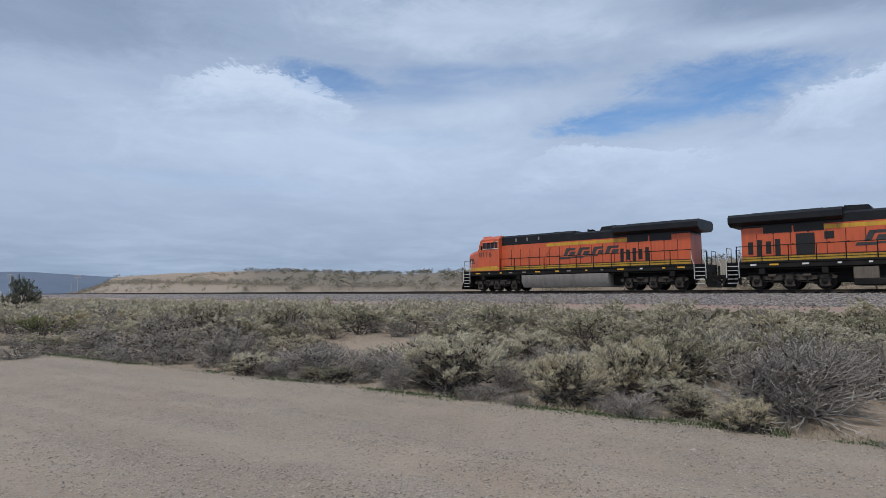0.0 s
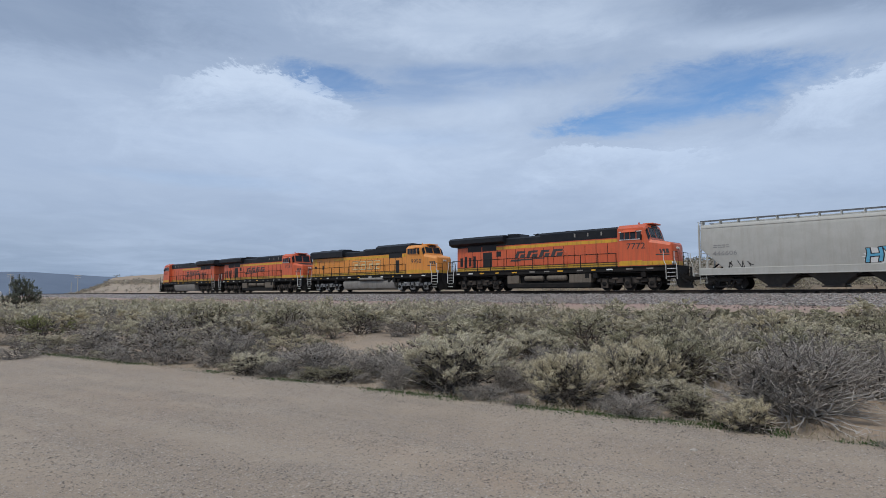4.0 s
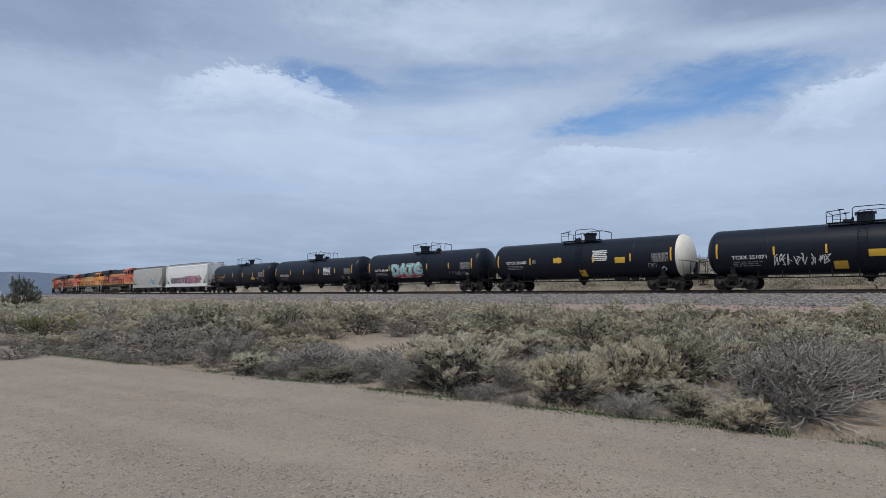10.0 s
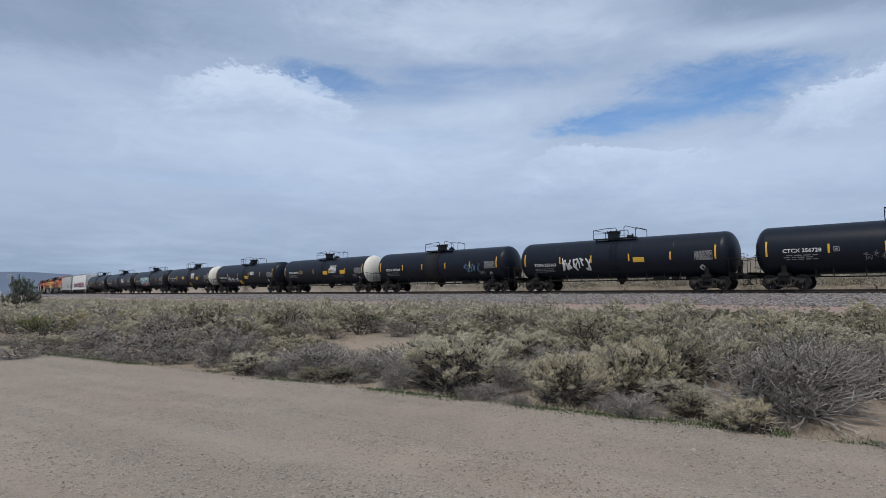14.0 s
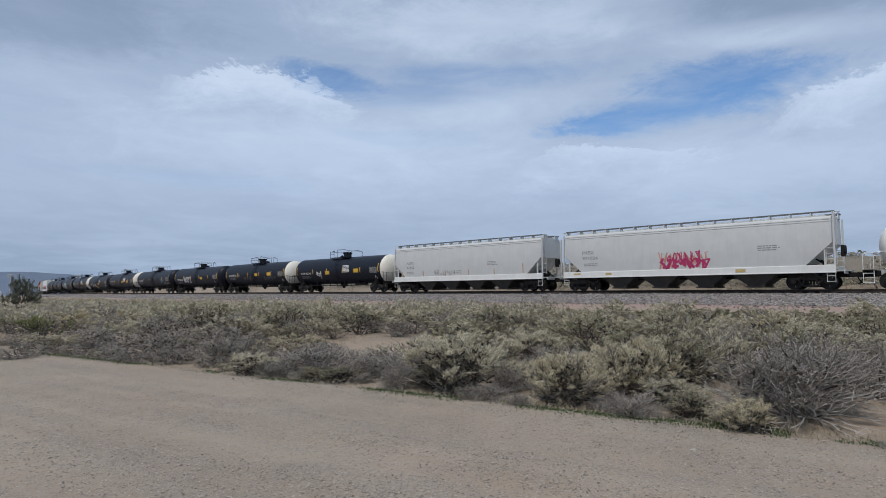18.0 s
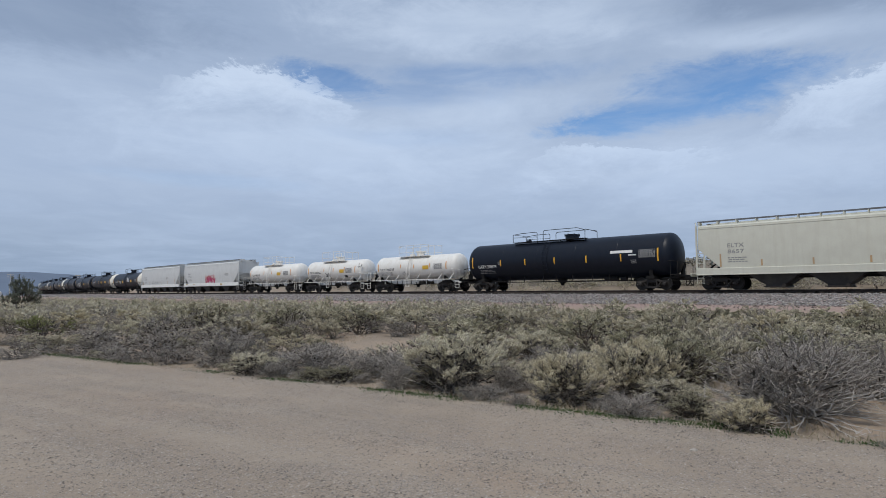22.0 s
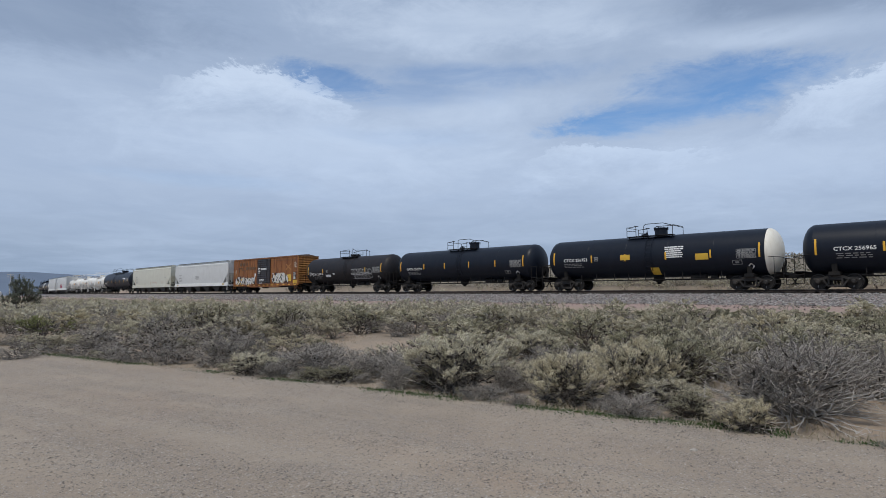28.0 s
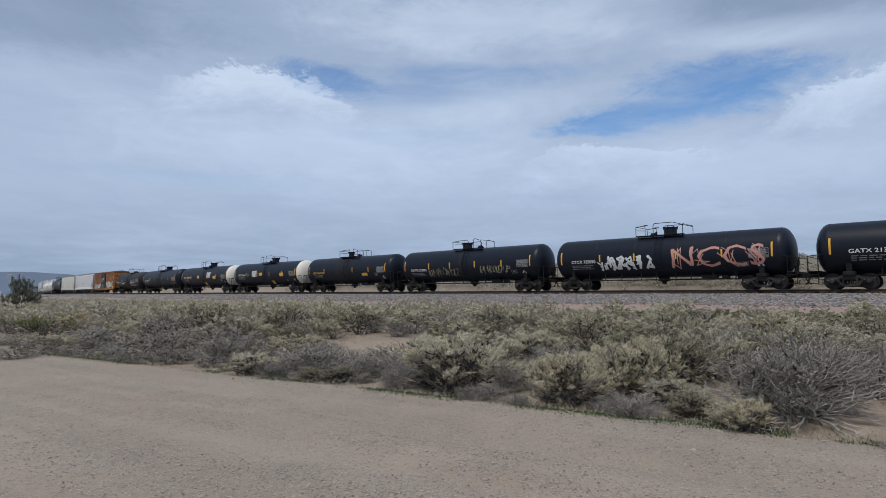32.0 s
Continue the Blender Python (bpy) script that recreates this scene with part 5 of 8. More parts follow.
    part("decal", bar(Geo(), side, X(6.45), X(6.75), 2.1, 2.5, 0.02), INK_WHITE, car, smooth=0)
    # graffiti
    for k, (s, z, w, h, n, sd) in enumerate(((1.1, 0.95, 5.4, 1.15, 7, 11), (10.6, 1.05, 4.0, 1.45, 5, 12))):
        part("graffiti", splash(side, X(s), X(s + w), z, z + h, 0.016, sd + 4, 0.3), SPRAY["cream"], car, "cream spray-painted fill", smooth=0)
        part("graffiti", scrawl(side, X(s), z, w, h, n, 0.20, sd, 0.022), SPRAY["dark"], car, "black spray-painted scrawl", smooth=0)
        part("graffiti", scrawl(side, X(s), z, w, h, n, 0.14, sd + 1, 0.026), SPRAY["white"], car, "white spray-painted scrawl", smooth=0)
    part("graffiti", scrawl(side, X(16.0), 2.9, 0.45, 0.9, 2, 0.05, 21, 0.022), SPRAY["cream"], car, "pale spray-painted tag", smooth=0)
    part("graffiti", scrawl(side, X(1.1), 2.3, 0.5, 0.8, 2, 0.04, 22, 0.022), SPRAY["cream"], car, "pale spray-painted tag", smooth=0)
    for x in (-L / 2 + 2.4, L / 2 - 2.4):
        add_truck(car, x)
    add_couplers(car, L)
    return car


EMBLEM_BROWN = surface("faded_brown_paint", (0.085, 0.05, 0.03), (0.15, 0.075, 0.03), rough=0.7, bump=0.0)
FADED_YELLOW = surface("faded_yellow_panel", (0.56, 0.42, 0.18), (0.46, 0.32, 0.13), rough=0.7, bump=0.0)


# ---- locomotives ----
ORANGE = surface("orange_loco_paint", (0.67, 0.132, 0.05), (0.57, 0.108, 0.044), rough=0.42, grain=16, blotch=0.8, bump=0.03, dirt=(0.24, 0.085, 0.045), dirt_amount=0.4, streak=True)
ORANGE_OLD = surface("faded_yellow_orange_loco_paint", (0.76, 0.31, 0.058), (0.65, 0.245, 0.05), rough=0.5, grain=16, blotch=0.8, bump=0.03, dirt=(0.30, 0.15, 0.06), dirt_amount=0.4, streak=True)
BAND = surface("yellow_loco_band", (0.72, 0.41, 0.035), (0.58, 0.31, 0.03), rough=0.45, grain=16, bump=0.02, dirt=(0.22, 0.14, 0.05), dirt_amount=0.45, streak=True)
ROOF_BLACK = surface("black_loco_roof", (0.007, 0.008, 0.011), (0.014, 0.015, 0.018), rough=0.5, grain=20, bump=0.06, dirt=(0.04, 0.037, 0.034), dirt_amount=0.3, spec=0.3)
VENT_BLACK = surface("black_louvre", (0.008, 0.008, 0.009), (0.014, 0.014, 0.015), rough=0.6, bump=0.1)
TANK_GREY = surface("dusty_grey_fuel_tank", (0.30, 0.285, 0.26), (0.22, 0.205, 0.185), rough=0.7, grain=16, bump=0.05, dirt=(0.11, 0.095, 0.08), dirt_amount=0.45, streak=True)
TANK_TAN = surface("dusty_tan_fuel_tank", (0.185, 0.155, 0.12), (0.12, 0.10, 0.078), rough=0.75, grain=16, bump=0.05, dirt=(0.06, 0.05, 0.04), dirt_amount=0.5, streak=True)
RAIL_WHITE = surface("white_grab_rail", (0.72, 0.72, 0.70), rough=0.5, bump=0.0)
CREAM_MARK = surface("cream_lettering", (0.66, 0.60, 0.36), (0.58, 0.50, 0.28), rough=0.5, bump=0.0)


def glass_material():
    m = bpy.data.materials.new("cab_glass")
    m.use_nodes = True
    n = Nodes(m.node_tree)
    b = n.add("ShaderNodeBsdfPrincipled", {"Base Color": (0.02, 0.025, 0.03, 1), "Roughness": 0.06, "IOR": 1.5, "Alpha": 1.0})
    n.add("ShaderNodeOutputMaterial", {0: b.outputs[0]})
    return m


GLASS = glass_material()


def loco_side(q, y, cab_first):
    """Surface of a loco's side, read from left to right; q: -1 near side when the cab leads, +1 when it trails."""
    return lambda x, z, off: (x if q < 0 else -x, q * (y + off), z)


def locomotive(L, number, cab_first, label, old=False, split_tank=False, seed=1):
    """Built with the cab towards -x; one whose cab trails is turned round when it is set on the line."""
    car = new("locomotive")
    tagged(car, label, "locomotive", "locomotives of the train")
    X = lambda s: s - L / 2
    body = ORANGE_OLD if old else ORANGE
    near = -1 if cab_first else 1
    hood_w, rear = 1.08, L - (1.15 if old else 1.62)
    # frame, walkways, end platforms
    g = Geo().box(X(0.75), X(L - 0.75), -1.50, 1.50, 1.66, 1.75, 0.01)
    g.box(X(0.8), X(L - 0.8), -1.46, 1.46, 1.36, 1.66, 0.02)
    g.box(X(0.7), X(L - 0.7), -0.6, 0.6, 0.85, 1.4, 0.04)
    g.box(X(2.0), X(L - 2.0), -0.58, 0.58, 0.42, 1.36, 0.04)
    part("frame", g, UNDER, car)
    rnd = random.Random(seed)
    for q in (-1, 1):
        s = 2.2
        while s < L - 2.2:
            w = rnd.choice((0.35, 0.5, 0.5, 0.2))
            c = rnd.choice((YELLOW, YELLOW, INK_WHITE, TANK_GREY))
            part("sill_mark", Geo().box(X(s), X(s + w), *sorted((q * 1.455, q * 1.475)), 1.50, 1.60, 0.0), c, car)
            s += w + rnd.uniform(0.7, 1.5)
    # hood
    blk = 3.95 if not old else 3.88
    top = 4.76 if not old else 4.60
    part("hood", Geo().box(X(4.8), X(rear), -hood_w, hood_w, 1.75, blk, 0.03), body, car)
    g = Geo().prism([(-hood_w - 0.004, blk), (hood_w + 0.004, blk), (hood_w + 0.004, top - 0.16), (hood_w - 0.18, top), (-hood_w + 0.18, top), (-hood_w - 0.004, top - 0.16)], X(4.82), X(11.9), "x")
    g.prism([(-hood_w - 0.004, blk), (hood_w + 0.004, blk), (hood_w + 0.004, top - 0.30), (hood_w - 0.18, top - 0.16), (-hood_w + 0.18, top - 0.16), (-hood_w - 0.004, top - 0.30)], X(11.9), X(rear - 0.02), "x")
    part("hood_roof", g, ROOF_BLACK, car)
    if old:
        # raised brake housing behind the cab, three fans at the rear
        g = Geo().prism([(-hood_w - 0.10, 4.05), (hood_w + 0.10, 4.05), (hood_w + 0.10, 4.66), (hood_w - 0.25, 4.88), (-hood_w + 0.25, 4.88), (-hood_w - 0.10, 4.66)], X(4.75), X(9.9), "x")
        part("brake_housing", g, ROOF_BLACK, car)
        part("radiator_housing", Geo().prism([(-1.42, 3.95), (1.42, 3.95), (1.42, 4.54), (1.15, 4.72), (-1.15, 4.72), (-1.42, 4.54)], X(rear - 6.2), X(rear - 0.02), "x"), ROOF_BLACK, car)
        for s in (rear - 1.4, rear - 3.2, rear - 5.0):
            g = Geo().turned([(4.70, 0.75), (4.80, 0.78), (4.84, 0.72), (4.84, 0.0)], "z", 24, (X(s), 0, 0))
            part("fan", g, ROOF_BLACK, car)
        part("sand_filler", Geo().turned([(hood_w * near, 0.0), (hood_w * near, 0.26), ((hood_w + 0.03) * near, 0.26), ((hood_w + 0.03) * near, 0.19), ((hood_w + 0.02) * near, 0.0)][::near], "y", 20, (X(rear - 0.75), 0, 3.35)), BAND, car)
        part("rear_panel", Geo().box(X(rear - 0.9), X(rear - 0.04), *sorted((near * (hood_w - 0.05), near * (hood_w + 0.02))), 3.62, 3.86, 0.01), BAND, car)
        part("filler_box", Geo().box(X(rear - 0.95), X(rear - 0.60), *sorted((near * (hood_w - 0.05), near * (hood_w + 0.05))), 2.75, 2.98, 0.01), UNDER, car)
        part("air_intake", Geo().box(X(5.9), X(7.9), *sorted((near * (hood_w - 0.1), near * (hood_w + 0.012))), 3.25, 4.05, 0.01), VENT_BLACK, car)
    else:
        # flared radiator wings at the rear
        g = Geo()
        prof = [(-1.10, 4.08), (1.10, 4.08), (1.52, 4.30), (1.52, 4.66), (1.30, 4.84), (-1.30, 4.84), (-1.52, 4.66), (-1.52, 4.30)]
        g.prism(prof, X(rear - 5.6), X(L - 0.95), "x")
        part("radiator_wing", g, ROOF_BLACK, car)
        g = Geo().prism([(X(rear - 7.0), 4.56), (X(rear - 6.8), 4.90), (X(rear - 5.6), 4.95), (X(rear - 5.5), 4.56)], -0.75, 0.75)
        g.box(X(rear - 4.6), X(rear - 0.6), -1.0, 1.0, 4.84, 4.90, 0.02)
        part("exhaust_housing", g, ROOF_BLACK, car)
        for q in (-1, 1):
            for s0, s1 in ((rear - 4.6, rear - 3.0), (rear - 2.9, rear - 1.3)):
                part("radiator_screen", Geo().box(X(s0), X(s1), *sorted((q * (hood_w - 0.05), q * (hood_w + 0.012))), 3.48, 4.02, 0.01), VENT_BLACK, car)
    part("roof_hatch", Geo().box(X(9.7), X(10.0), -0.2, 0.2, top, top + 0.12, 0.02), ROOF_BLACK, car)
    g = Geo()
    for q in (-0.16, 0, 0.16):
        g.turned([(X(12.9) - 0.2, 0.10), (X(12.9) + 0.05, 0.04), (X(12.9) + 0.25, 0.05)], "x", 10, (0, q, top + 0.02))
    g.box(X(12.8), X(13.0), -0.25, 0.25, top - 0.18, top - 0.02, 0.01)
    part("horn", g, ROOF_BLACK, car)
    for k in range(3):
        for q in (-1, 1):
            part("roof_latch", Geo().box(X(6.3 + k * 1.15), X(6.42 + k * 1.15), *sorted((q * (hood_w - 0.02), q * (hood_w + 0.02))), 4.2, 4.48, 0.0), TANK_GREY, car)
    # yellow bands, doors, louvres
    for q in (-1, 1):
        part("lower_band", Geo().box(X(4.9), X(rear - 0.03), *sorted((q * (hood_w - 0.02), q * (hood_w + 0.006))), 1.80, 2.10, 0.0), BAND, car)
        for z in (1.79, 1.955, 2.10):
            part("pinstripe", Geo().box(X(4.9), X(rear - 0.03), *sorted((q * (hood_w - 0.02), q * (hood_w + 0.018))), z - 0.018, z + 0.018, 0.0), VENT_BLACK, car)
        part("upper_band", Geo().box(X(9.4 if cab_first else 4.9), X(rear - 4.2), *sorted((q * (hood_w - 0.02), q * (hood_w + 0.007))), blk - 0.34, blk - 0.10, 0.0), BAND, car)
        for s in np.arange(5.4, rear - 0.5, 0.95):
            part("door_seam", kept("door_seam", lambda: Geo().box(-0.012, 0.012, -0.02, 0.02, 2.12, 3.55).mesh("door_seam", VENT_BLACK)), None, car, at=pose(X(s) + 0.475, q * hood_w, 0))
            part("door_latch", kept("door_latch", lambda: Geo().box(-0.05, 0.05, -0.03, 0.03, 2.75, 2.83).mesh("door_latch", UNDER)), None, car, at=pose(X(s) + 0.36, q * hood_w, 0))
            part("hood_door", kept(("hood_door", old), lambda: Geo().box(-0.44, 0.44, -0.014, 0.014, 2.14, blk - 0.42, 0.008).mesh("hood_door", body)), None, car, at=pose(X(s), q * hood_w, 0))
        vents = (tuple((rear - 5.15 + 0.48 * k, 0.27, 2.1 + (0.14 if k % 2 else 0), 3.1 - (0.1 if k % 2 else 0)) for k in range(5)) if cab_first else tuple((rear - 2.25 + 0.52 * k, 0.30, 2.1 + (0.14 if k % 2 else 0), 3.15 - (0.12 if k % 2 else 0)) for k in range(4 if split_tank else 8))) if not old else ((6.3, 0.5, 1.9, 3.2), (rear - 2.4, 0.35, 2.6, 3.05))
        for s, w, z0, z1 in vents:
            part("louvre", Geo().box(X(s), X(s + w), *sorted((q * (hood_w - 0.02), q * (hood_w + 0.022))), z0, z1, 0.005), VENT_BLACK, car)
        if split_tank and q == near:
            part("hood_opening", Geo().box(X(rear - 4.1), X(rear - 3.1), *sorted((q * (hood_w - 0.02), q * (hood_w + 0.024))), 2.12, 3.42, 0.005), VENT_BLACK, car)
            part("hood_opening", Geo().box(X(rear - 5.1), X(rear - 4.6), *sorted((q * (hood_w - 0.02), q * (hood_w + 0.024))), 3.0, 3.45, 0.005), VENT_BLACK, car)
        g = Geo().path([(X(9.9), q * (hood_w + 0.03), 3.6), (X(9.35), q * (hood_w + 0.03), 2.9), (X(9.35), q * (hood_w + 0.03), 1.9)], 0.025, 6)
        part("conduit", g, body, car)
    # cab and nose
    cw = 1.50
    XC = lambda s: X(s - 0.95)
    zc1 = 4.80 if not old else 4.60
    g = Geo()
    sect = lambda h: [(-cw, 1.75), (cw, 1.75), (cw, h - 0.28), (cw - 0.40, h), (-cw + 0.40, h), (-cw, h - 0.28)]
    rings = []
    for s, h in ((3.40, 3.66), (3.72, zc1 - 0.08), (3.86, zc1), (5.80, zc1)):
        rings.append([(XC(s), y, z) for y, z in sect(h)])
    g.loft(rings)
    cab = part("cab", g, body, car)
    g = Geo()
    rings = []
    for s, w, h in ((1.95, 0.92, 3.26), (2.07, 1.06, 3.38), (3.42, 1.48, 3.64)):
        rings.append([(XC(s), y * w, z) for y, z in ((-1, 1.75), (1, 1.75), (1, h - 0.22), (0.86, h), (-0.86, h), (-1, h - 0.22))])
    g.loft(rings)
    nose = part("nose", g, body, car)
    # windows: side pair under a sunshade, windscreen halves
    for q in (-1, 1):
        for s0, s1 in ((3.98, 4.32), (4.40, 4.80), (4.86, 5.22), (5.30, 5.62)):
            part("window", Geo().box(XC(s0), XC(s1), *sorted((q * (cw - 0.03), q * (cw + 0.008))), 3.72, 4.24, 0.01), GLASS, cab)
        g = Geo()
        for s0, s1, z0, z1 in ((3.92, 5.68, 3.66, 3.72), (3.92, 5.68, 4.24, 4.30)):
            g.box(XC(s0), XC(s1), *sorted((q * cw, q * (cw + 0.03))), z0, z1, 0.005)
        part("window_frame", g, RAIL_WHITE if not old else body, cab)
        part("sunshade", Geo().prism([(q * cw, 4.36), (q * (cw + 0.34), 4.20), (q * (cw + 0.34), 4.23), (q * cw, 4.40)], XC(4.3), XC(5.35), "x"), body, cab)
        # raked windscreen half and its corner pane
        rise = zc1 - 0.08 - 3.66
        n = Vector((-rise, 0.0, 0.32)).normalized() * 0.015
        rake = lambda t, y, drop=0.0: (XC(3.40 + 0.32 * t) + n.x, y, 3.66 + rise * t - drop + n.z)
        g = Geo().add([rake(0.14, q * 0.07), rake(0.14, q * 1.02), rake(0.84, q * 1.02), rake(0.84, q * 0.07)], [(0, 1, 2, 3), (3, 2, 1, 0)])
        part("windscreen", g, GLASS, cab)
        g = Geo().add([rake(0.16, q * 1.16, 0.02), rake(0.16, q * 1.47, 0.225), rake(0.82, q * 1.47, 0.225), rake(0.82, q * 1.16, 0.02)], [(0, 1, 2, 3), (3, 2, 1, 0)])
        part("corner_pane", g, GLASS, cab)
        part("wiper", Geo().rod(rake(0.16, q * 0.5), rake(0.62, q * 0.75), 0.012, 5), UNDER, cab)
        part("cab_band", Geo().box(XC(3.2), XC(5.75), *sorted((q * (cw - 0.02), q * (cw + 0.006))), 1.80, 2.08, 0.0), BAND, cab)
        g = Geo()
        for k in range(3):
            g.box(XC(3.9 + 0.02 * k), XC(5.6), *sorted((q * cw, q * (cw + 0.015))), 1.86 + 0.11 * k, 1.92 + 0.11 * k, 0.0)
        part("vent_grille", g, BAND, cab)
        part("mirror", Geo().box(XC(3.9), XC(3.96), *sorted((q * (cw + 0.02), q * (cw + 0.22))), 3.62, 4.0, 0.01), UNDER, cab)
    if not old:
        # dull black panel against glare on top of the nose
        part("glare_panel", Geo().loft([[(XC(s), y * w * 0.86, z) for y, z in ((-1, h + 0.003), (1, h + 0.003), (1, h + 0.014), (-1, h + 0.014))] for s, w, h in ((2.09, 1.06, 3.384), (3.39, 1.48, 3.636))]), ROOF_BLACK, nose)
    part("number_board", Geo().prism([(XC(3.62), zc1 - 0.27), (XC(3.62), zc1 - 0.06), (XC(3.70), zc1 - 0.03), (XC(3.90), zc1 - 0.03), (XC(3.90), zc1 - 0.27)], -0.62, 0.62), body, cab)
    part("number_plate", Geo().box(XC(3.60), XC(3.625), -0.5, 0.5, zc1 - 0.24, zc1 - 0.09, 0.0), VENT_BLACK, cab)
    flank = lambda s: 1.06 + (1.48 - 1.06) * (s - 2.07) / 1.35 + 0.012
    g = Geo()
    for s0, s1, z0, z1 in ((2.12, 2.30, 2.62, 2.92), (2.36, 2.52, 2.62, 2.92), (2.58, 2.70, 2.62, 2.92), (2.10, 2.95, 2.48, 2.55)):
        g.add([(XC(a), near * flank(a), z) for a, z in ((s0, z0), (s1, z0), (s1 + 0.06, z1), (s0 + 0.06, z1))], [(0, 1, 2, 3)])
    part("owner_mark", g, INK_BLACK, nose, "small black mark on the nose", smooth=0)
    part("nose_band", Geo().loft([[(XC(s), y * (w + 0.006), z) for y, z in ((-1, 1.80), (1, 1.80), (1, 2.08), (-1, 2.08))] for s, w in ((1.944, 0.92), (2.07, 1.066), (3.41, 1.48))]), BAND, nose)
    g = Geo()
    for q in (-1, 1):
        g.turned([(XC(1.89), 0.0), (XC(1.89), 0.09), (XC(2.04), 0.10)], "x", 12, (0, q * 0.13, 3.0))
    part("headlight", g, RAIL_WHITE, nose)
    for q in (-1, 1):
        part("ditch_light", Geo().turned([(X(0.80), 0.0), (X(0.80), 0.11), (X(0.97), 0.11)], "x", 12, (0, q * 1.10, 1.90)), RAIL_WHITE, car)
    g = Geo().box(XC(3.4), XC(4.2), -0.7, 0.7, zc1, zc1 + 0.10, 0.03)
    g.rod((XC(4.6), 0.4, zc1), (XC(4.6), 0.4, zc1 + 0.22), 0.06, 8)
    part("air_conditioner", g, body, car)
    # stairs at the four corners, white edges and rails
    for e in (-1, 1):
        for q in (-1, 1):
            g = Geo()
            xs = e * (L / 2 - (0.90 if (e > 0) == cab_first else 1.15))
            for k in range(5):
                g.box(xs - 0.32, xs + 0.32, *sorted((q * 1.10, q * 1.48)), 0.40 + 0.27 * k, 0.43 + 0.27 * k, 0.005)
            for d in (-0.34, 0.34):
                g.box(xs + d - 0.012, xs + d + 0.012, *sorted((q * 1.08, q * 1.48)), 0.36, 1.70, 0.0)
            st = part("stairs", g, UNDER, car)
            for k in range(5):
                part("step_edge", Geo().box(xs - 0.31, xs + 0.31, *sorted((q * 1.478, q * 1.492)), 0.395 + 0.27 * k, 0.435 + 0.27 * k, 0.0), RAIL_WHITE, st)
            for d in (-0.38, 0.38):
                part("grab_rail", Geo().path([(xs + d, q * 1.50, 0.75), (xs + d, q * 1.52, 1.75), (xs + d - e * 0.16, q * 1.52, 2.15), (xs + d - e * 0.16, q * 1.50, 2.70)], 0.026, 6), RAIL_WHITE, car)
        xe = e * (L / 2 - 0.8)
        for a, b in ((-1.4, -0.5), (0.5, 1.4)):
            part("end_railing", Geo().path([(xe, a, 1.7), (xe, a, 2.7), (xe, b, 2.7), (xe, b, 1.7)], 0.022, 6).path([(xe, a, 2.3), (xe, b, 2.3)], 0.015, 6), UNDER, car)
        part("end_sill", Geo().box(xe + e * 0.02, xe + e * 0.08, -1.4, 1.4, 1.0, 1.75, 0.02), UNDER, car)
        g = Geo().prism([(e * (L / 2 - 0.62), 1.0), (e * (L / 2 - 0.42), 0.18), (e * (L / 2 - 0.48), 0.16), (e * (L / 2 - 0.78), 1.0)], -1.35, 1.35)
        part("plough", g, UNDER, car)
        for y in (-0.9, -0.6, -0.35, 0.4, 0.65):
            part("air_hose", Geo().path([(e * (L / 2 - 0.72), y, 1.25), (e * (L / 2 - 0.5), y, 0.8), (e * (L / 2 - 0.2), y, 0.55)], 0.03, 6), UNDER, car)
    for q in (-1, 1):
        part("handrail", Geo().rod((X(5.0), q * 1.49, 2.74), (X(rear + 0.2), q * 1.49, 2.74), 0.028, 6), UNDER, car)
        n = 11
        for k in range(n + 1):
            s = 5.0 + (rear + 0.2 - 5.0) * k / n
            part("rail_post", kept("rail_post", lambda: Geo().rod((0, 0, 1.74), (0, 0, 2.76), 0.034, 6).mesh("rail_post", UNDER)), None, car, at=pose(X(s), q * 1.49, 0))
    # fuel tank and air reservoirs
    t0, t1 = 7.15, L - 7.6
    if old:
        g = Geo().prism([(-1.42, 0.75), (-1.25, 0.35), (-0.9, 0.22), (0.9, 0.22), (1.25, 0.35), (1.42, 0.75), (1.38, 1.05), (1.15, 1.26), (-1.15, 1.26), (-1.38, 1.05)], X(t0 - 0.4), X(t1), "x")
        part("fuel_tank", g, TANK_GREY, car)
        for q in (-1, 1):
            part("air_reservoir", Geo().turned([(X(t0 + 1.2), 0.0), (X(t0 + 1.2), 0.13), (X(t0 + 5.0), 0.13), (X(t0 + 5.0), 0.0)], "x", 14, (0, q * 1.50, 1.34)), TANK_GREY, car)
    elif split_tank:
        g = Geo().box(X(t0), X(t1), -1.42, 1.42, 0.22, 0.62, 0.06)
        g.box(X(t0), X(t1), -1.1, 1.1, 0.6, 1.3, 0.03)
        part("fuel_tank", g, UNDER, car)
        for s0, s1 in ((t0, t0 + 1.9), (t1 - 1.2, t1)):
            part("battery_box", Geo().box(X(s0), X(s1), -1.40, 1.40, 0.6, 1.30, 0.03), TANK_TAN, car)
        for q in (-1, 1):
            for s0, s1 in ((t0 + 2.1, t0 + 4.0), (t0 + 4.3, t0 + 6.2)):
                part("air_reservoir", Geo().turned([(X(s0), 0.0), (X(s0) + 0.06, 0.20), (X(s0) + 0.12, 0.23), (X(s1) - 0.12, 0.23), (X(s1) - 0.06, 0.20), (X(s1), 0.0)], "x", 16, (0, q * 1.24, 1.02)), TANK_TAN, car)
    else:
        g = Geo().prism([(-1.45, 0.80), (-1.45, 1.30), (1.45, 1.30), (1.45, 0.80), (1.15, 0.28), (-1.15, 0.28)], X(t0), X(t1), "x")
        part("fuel_tank", g, TANK_GREY, car)
    g = Geo()
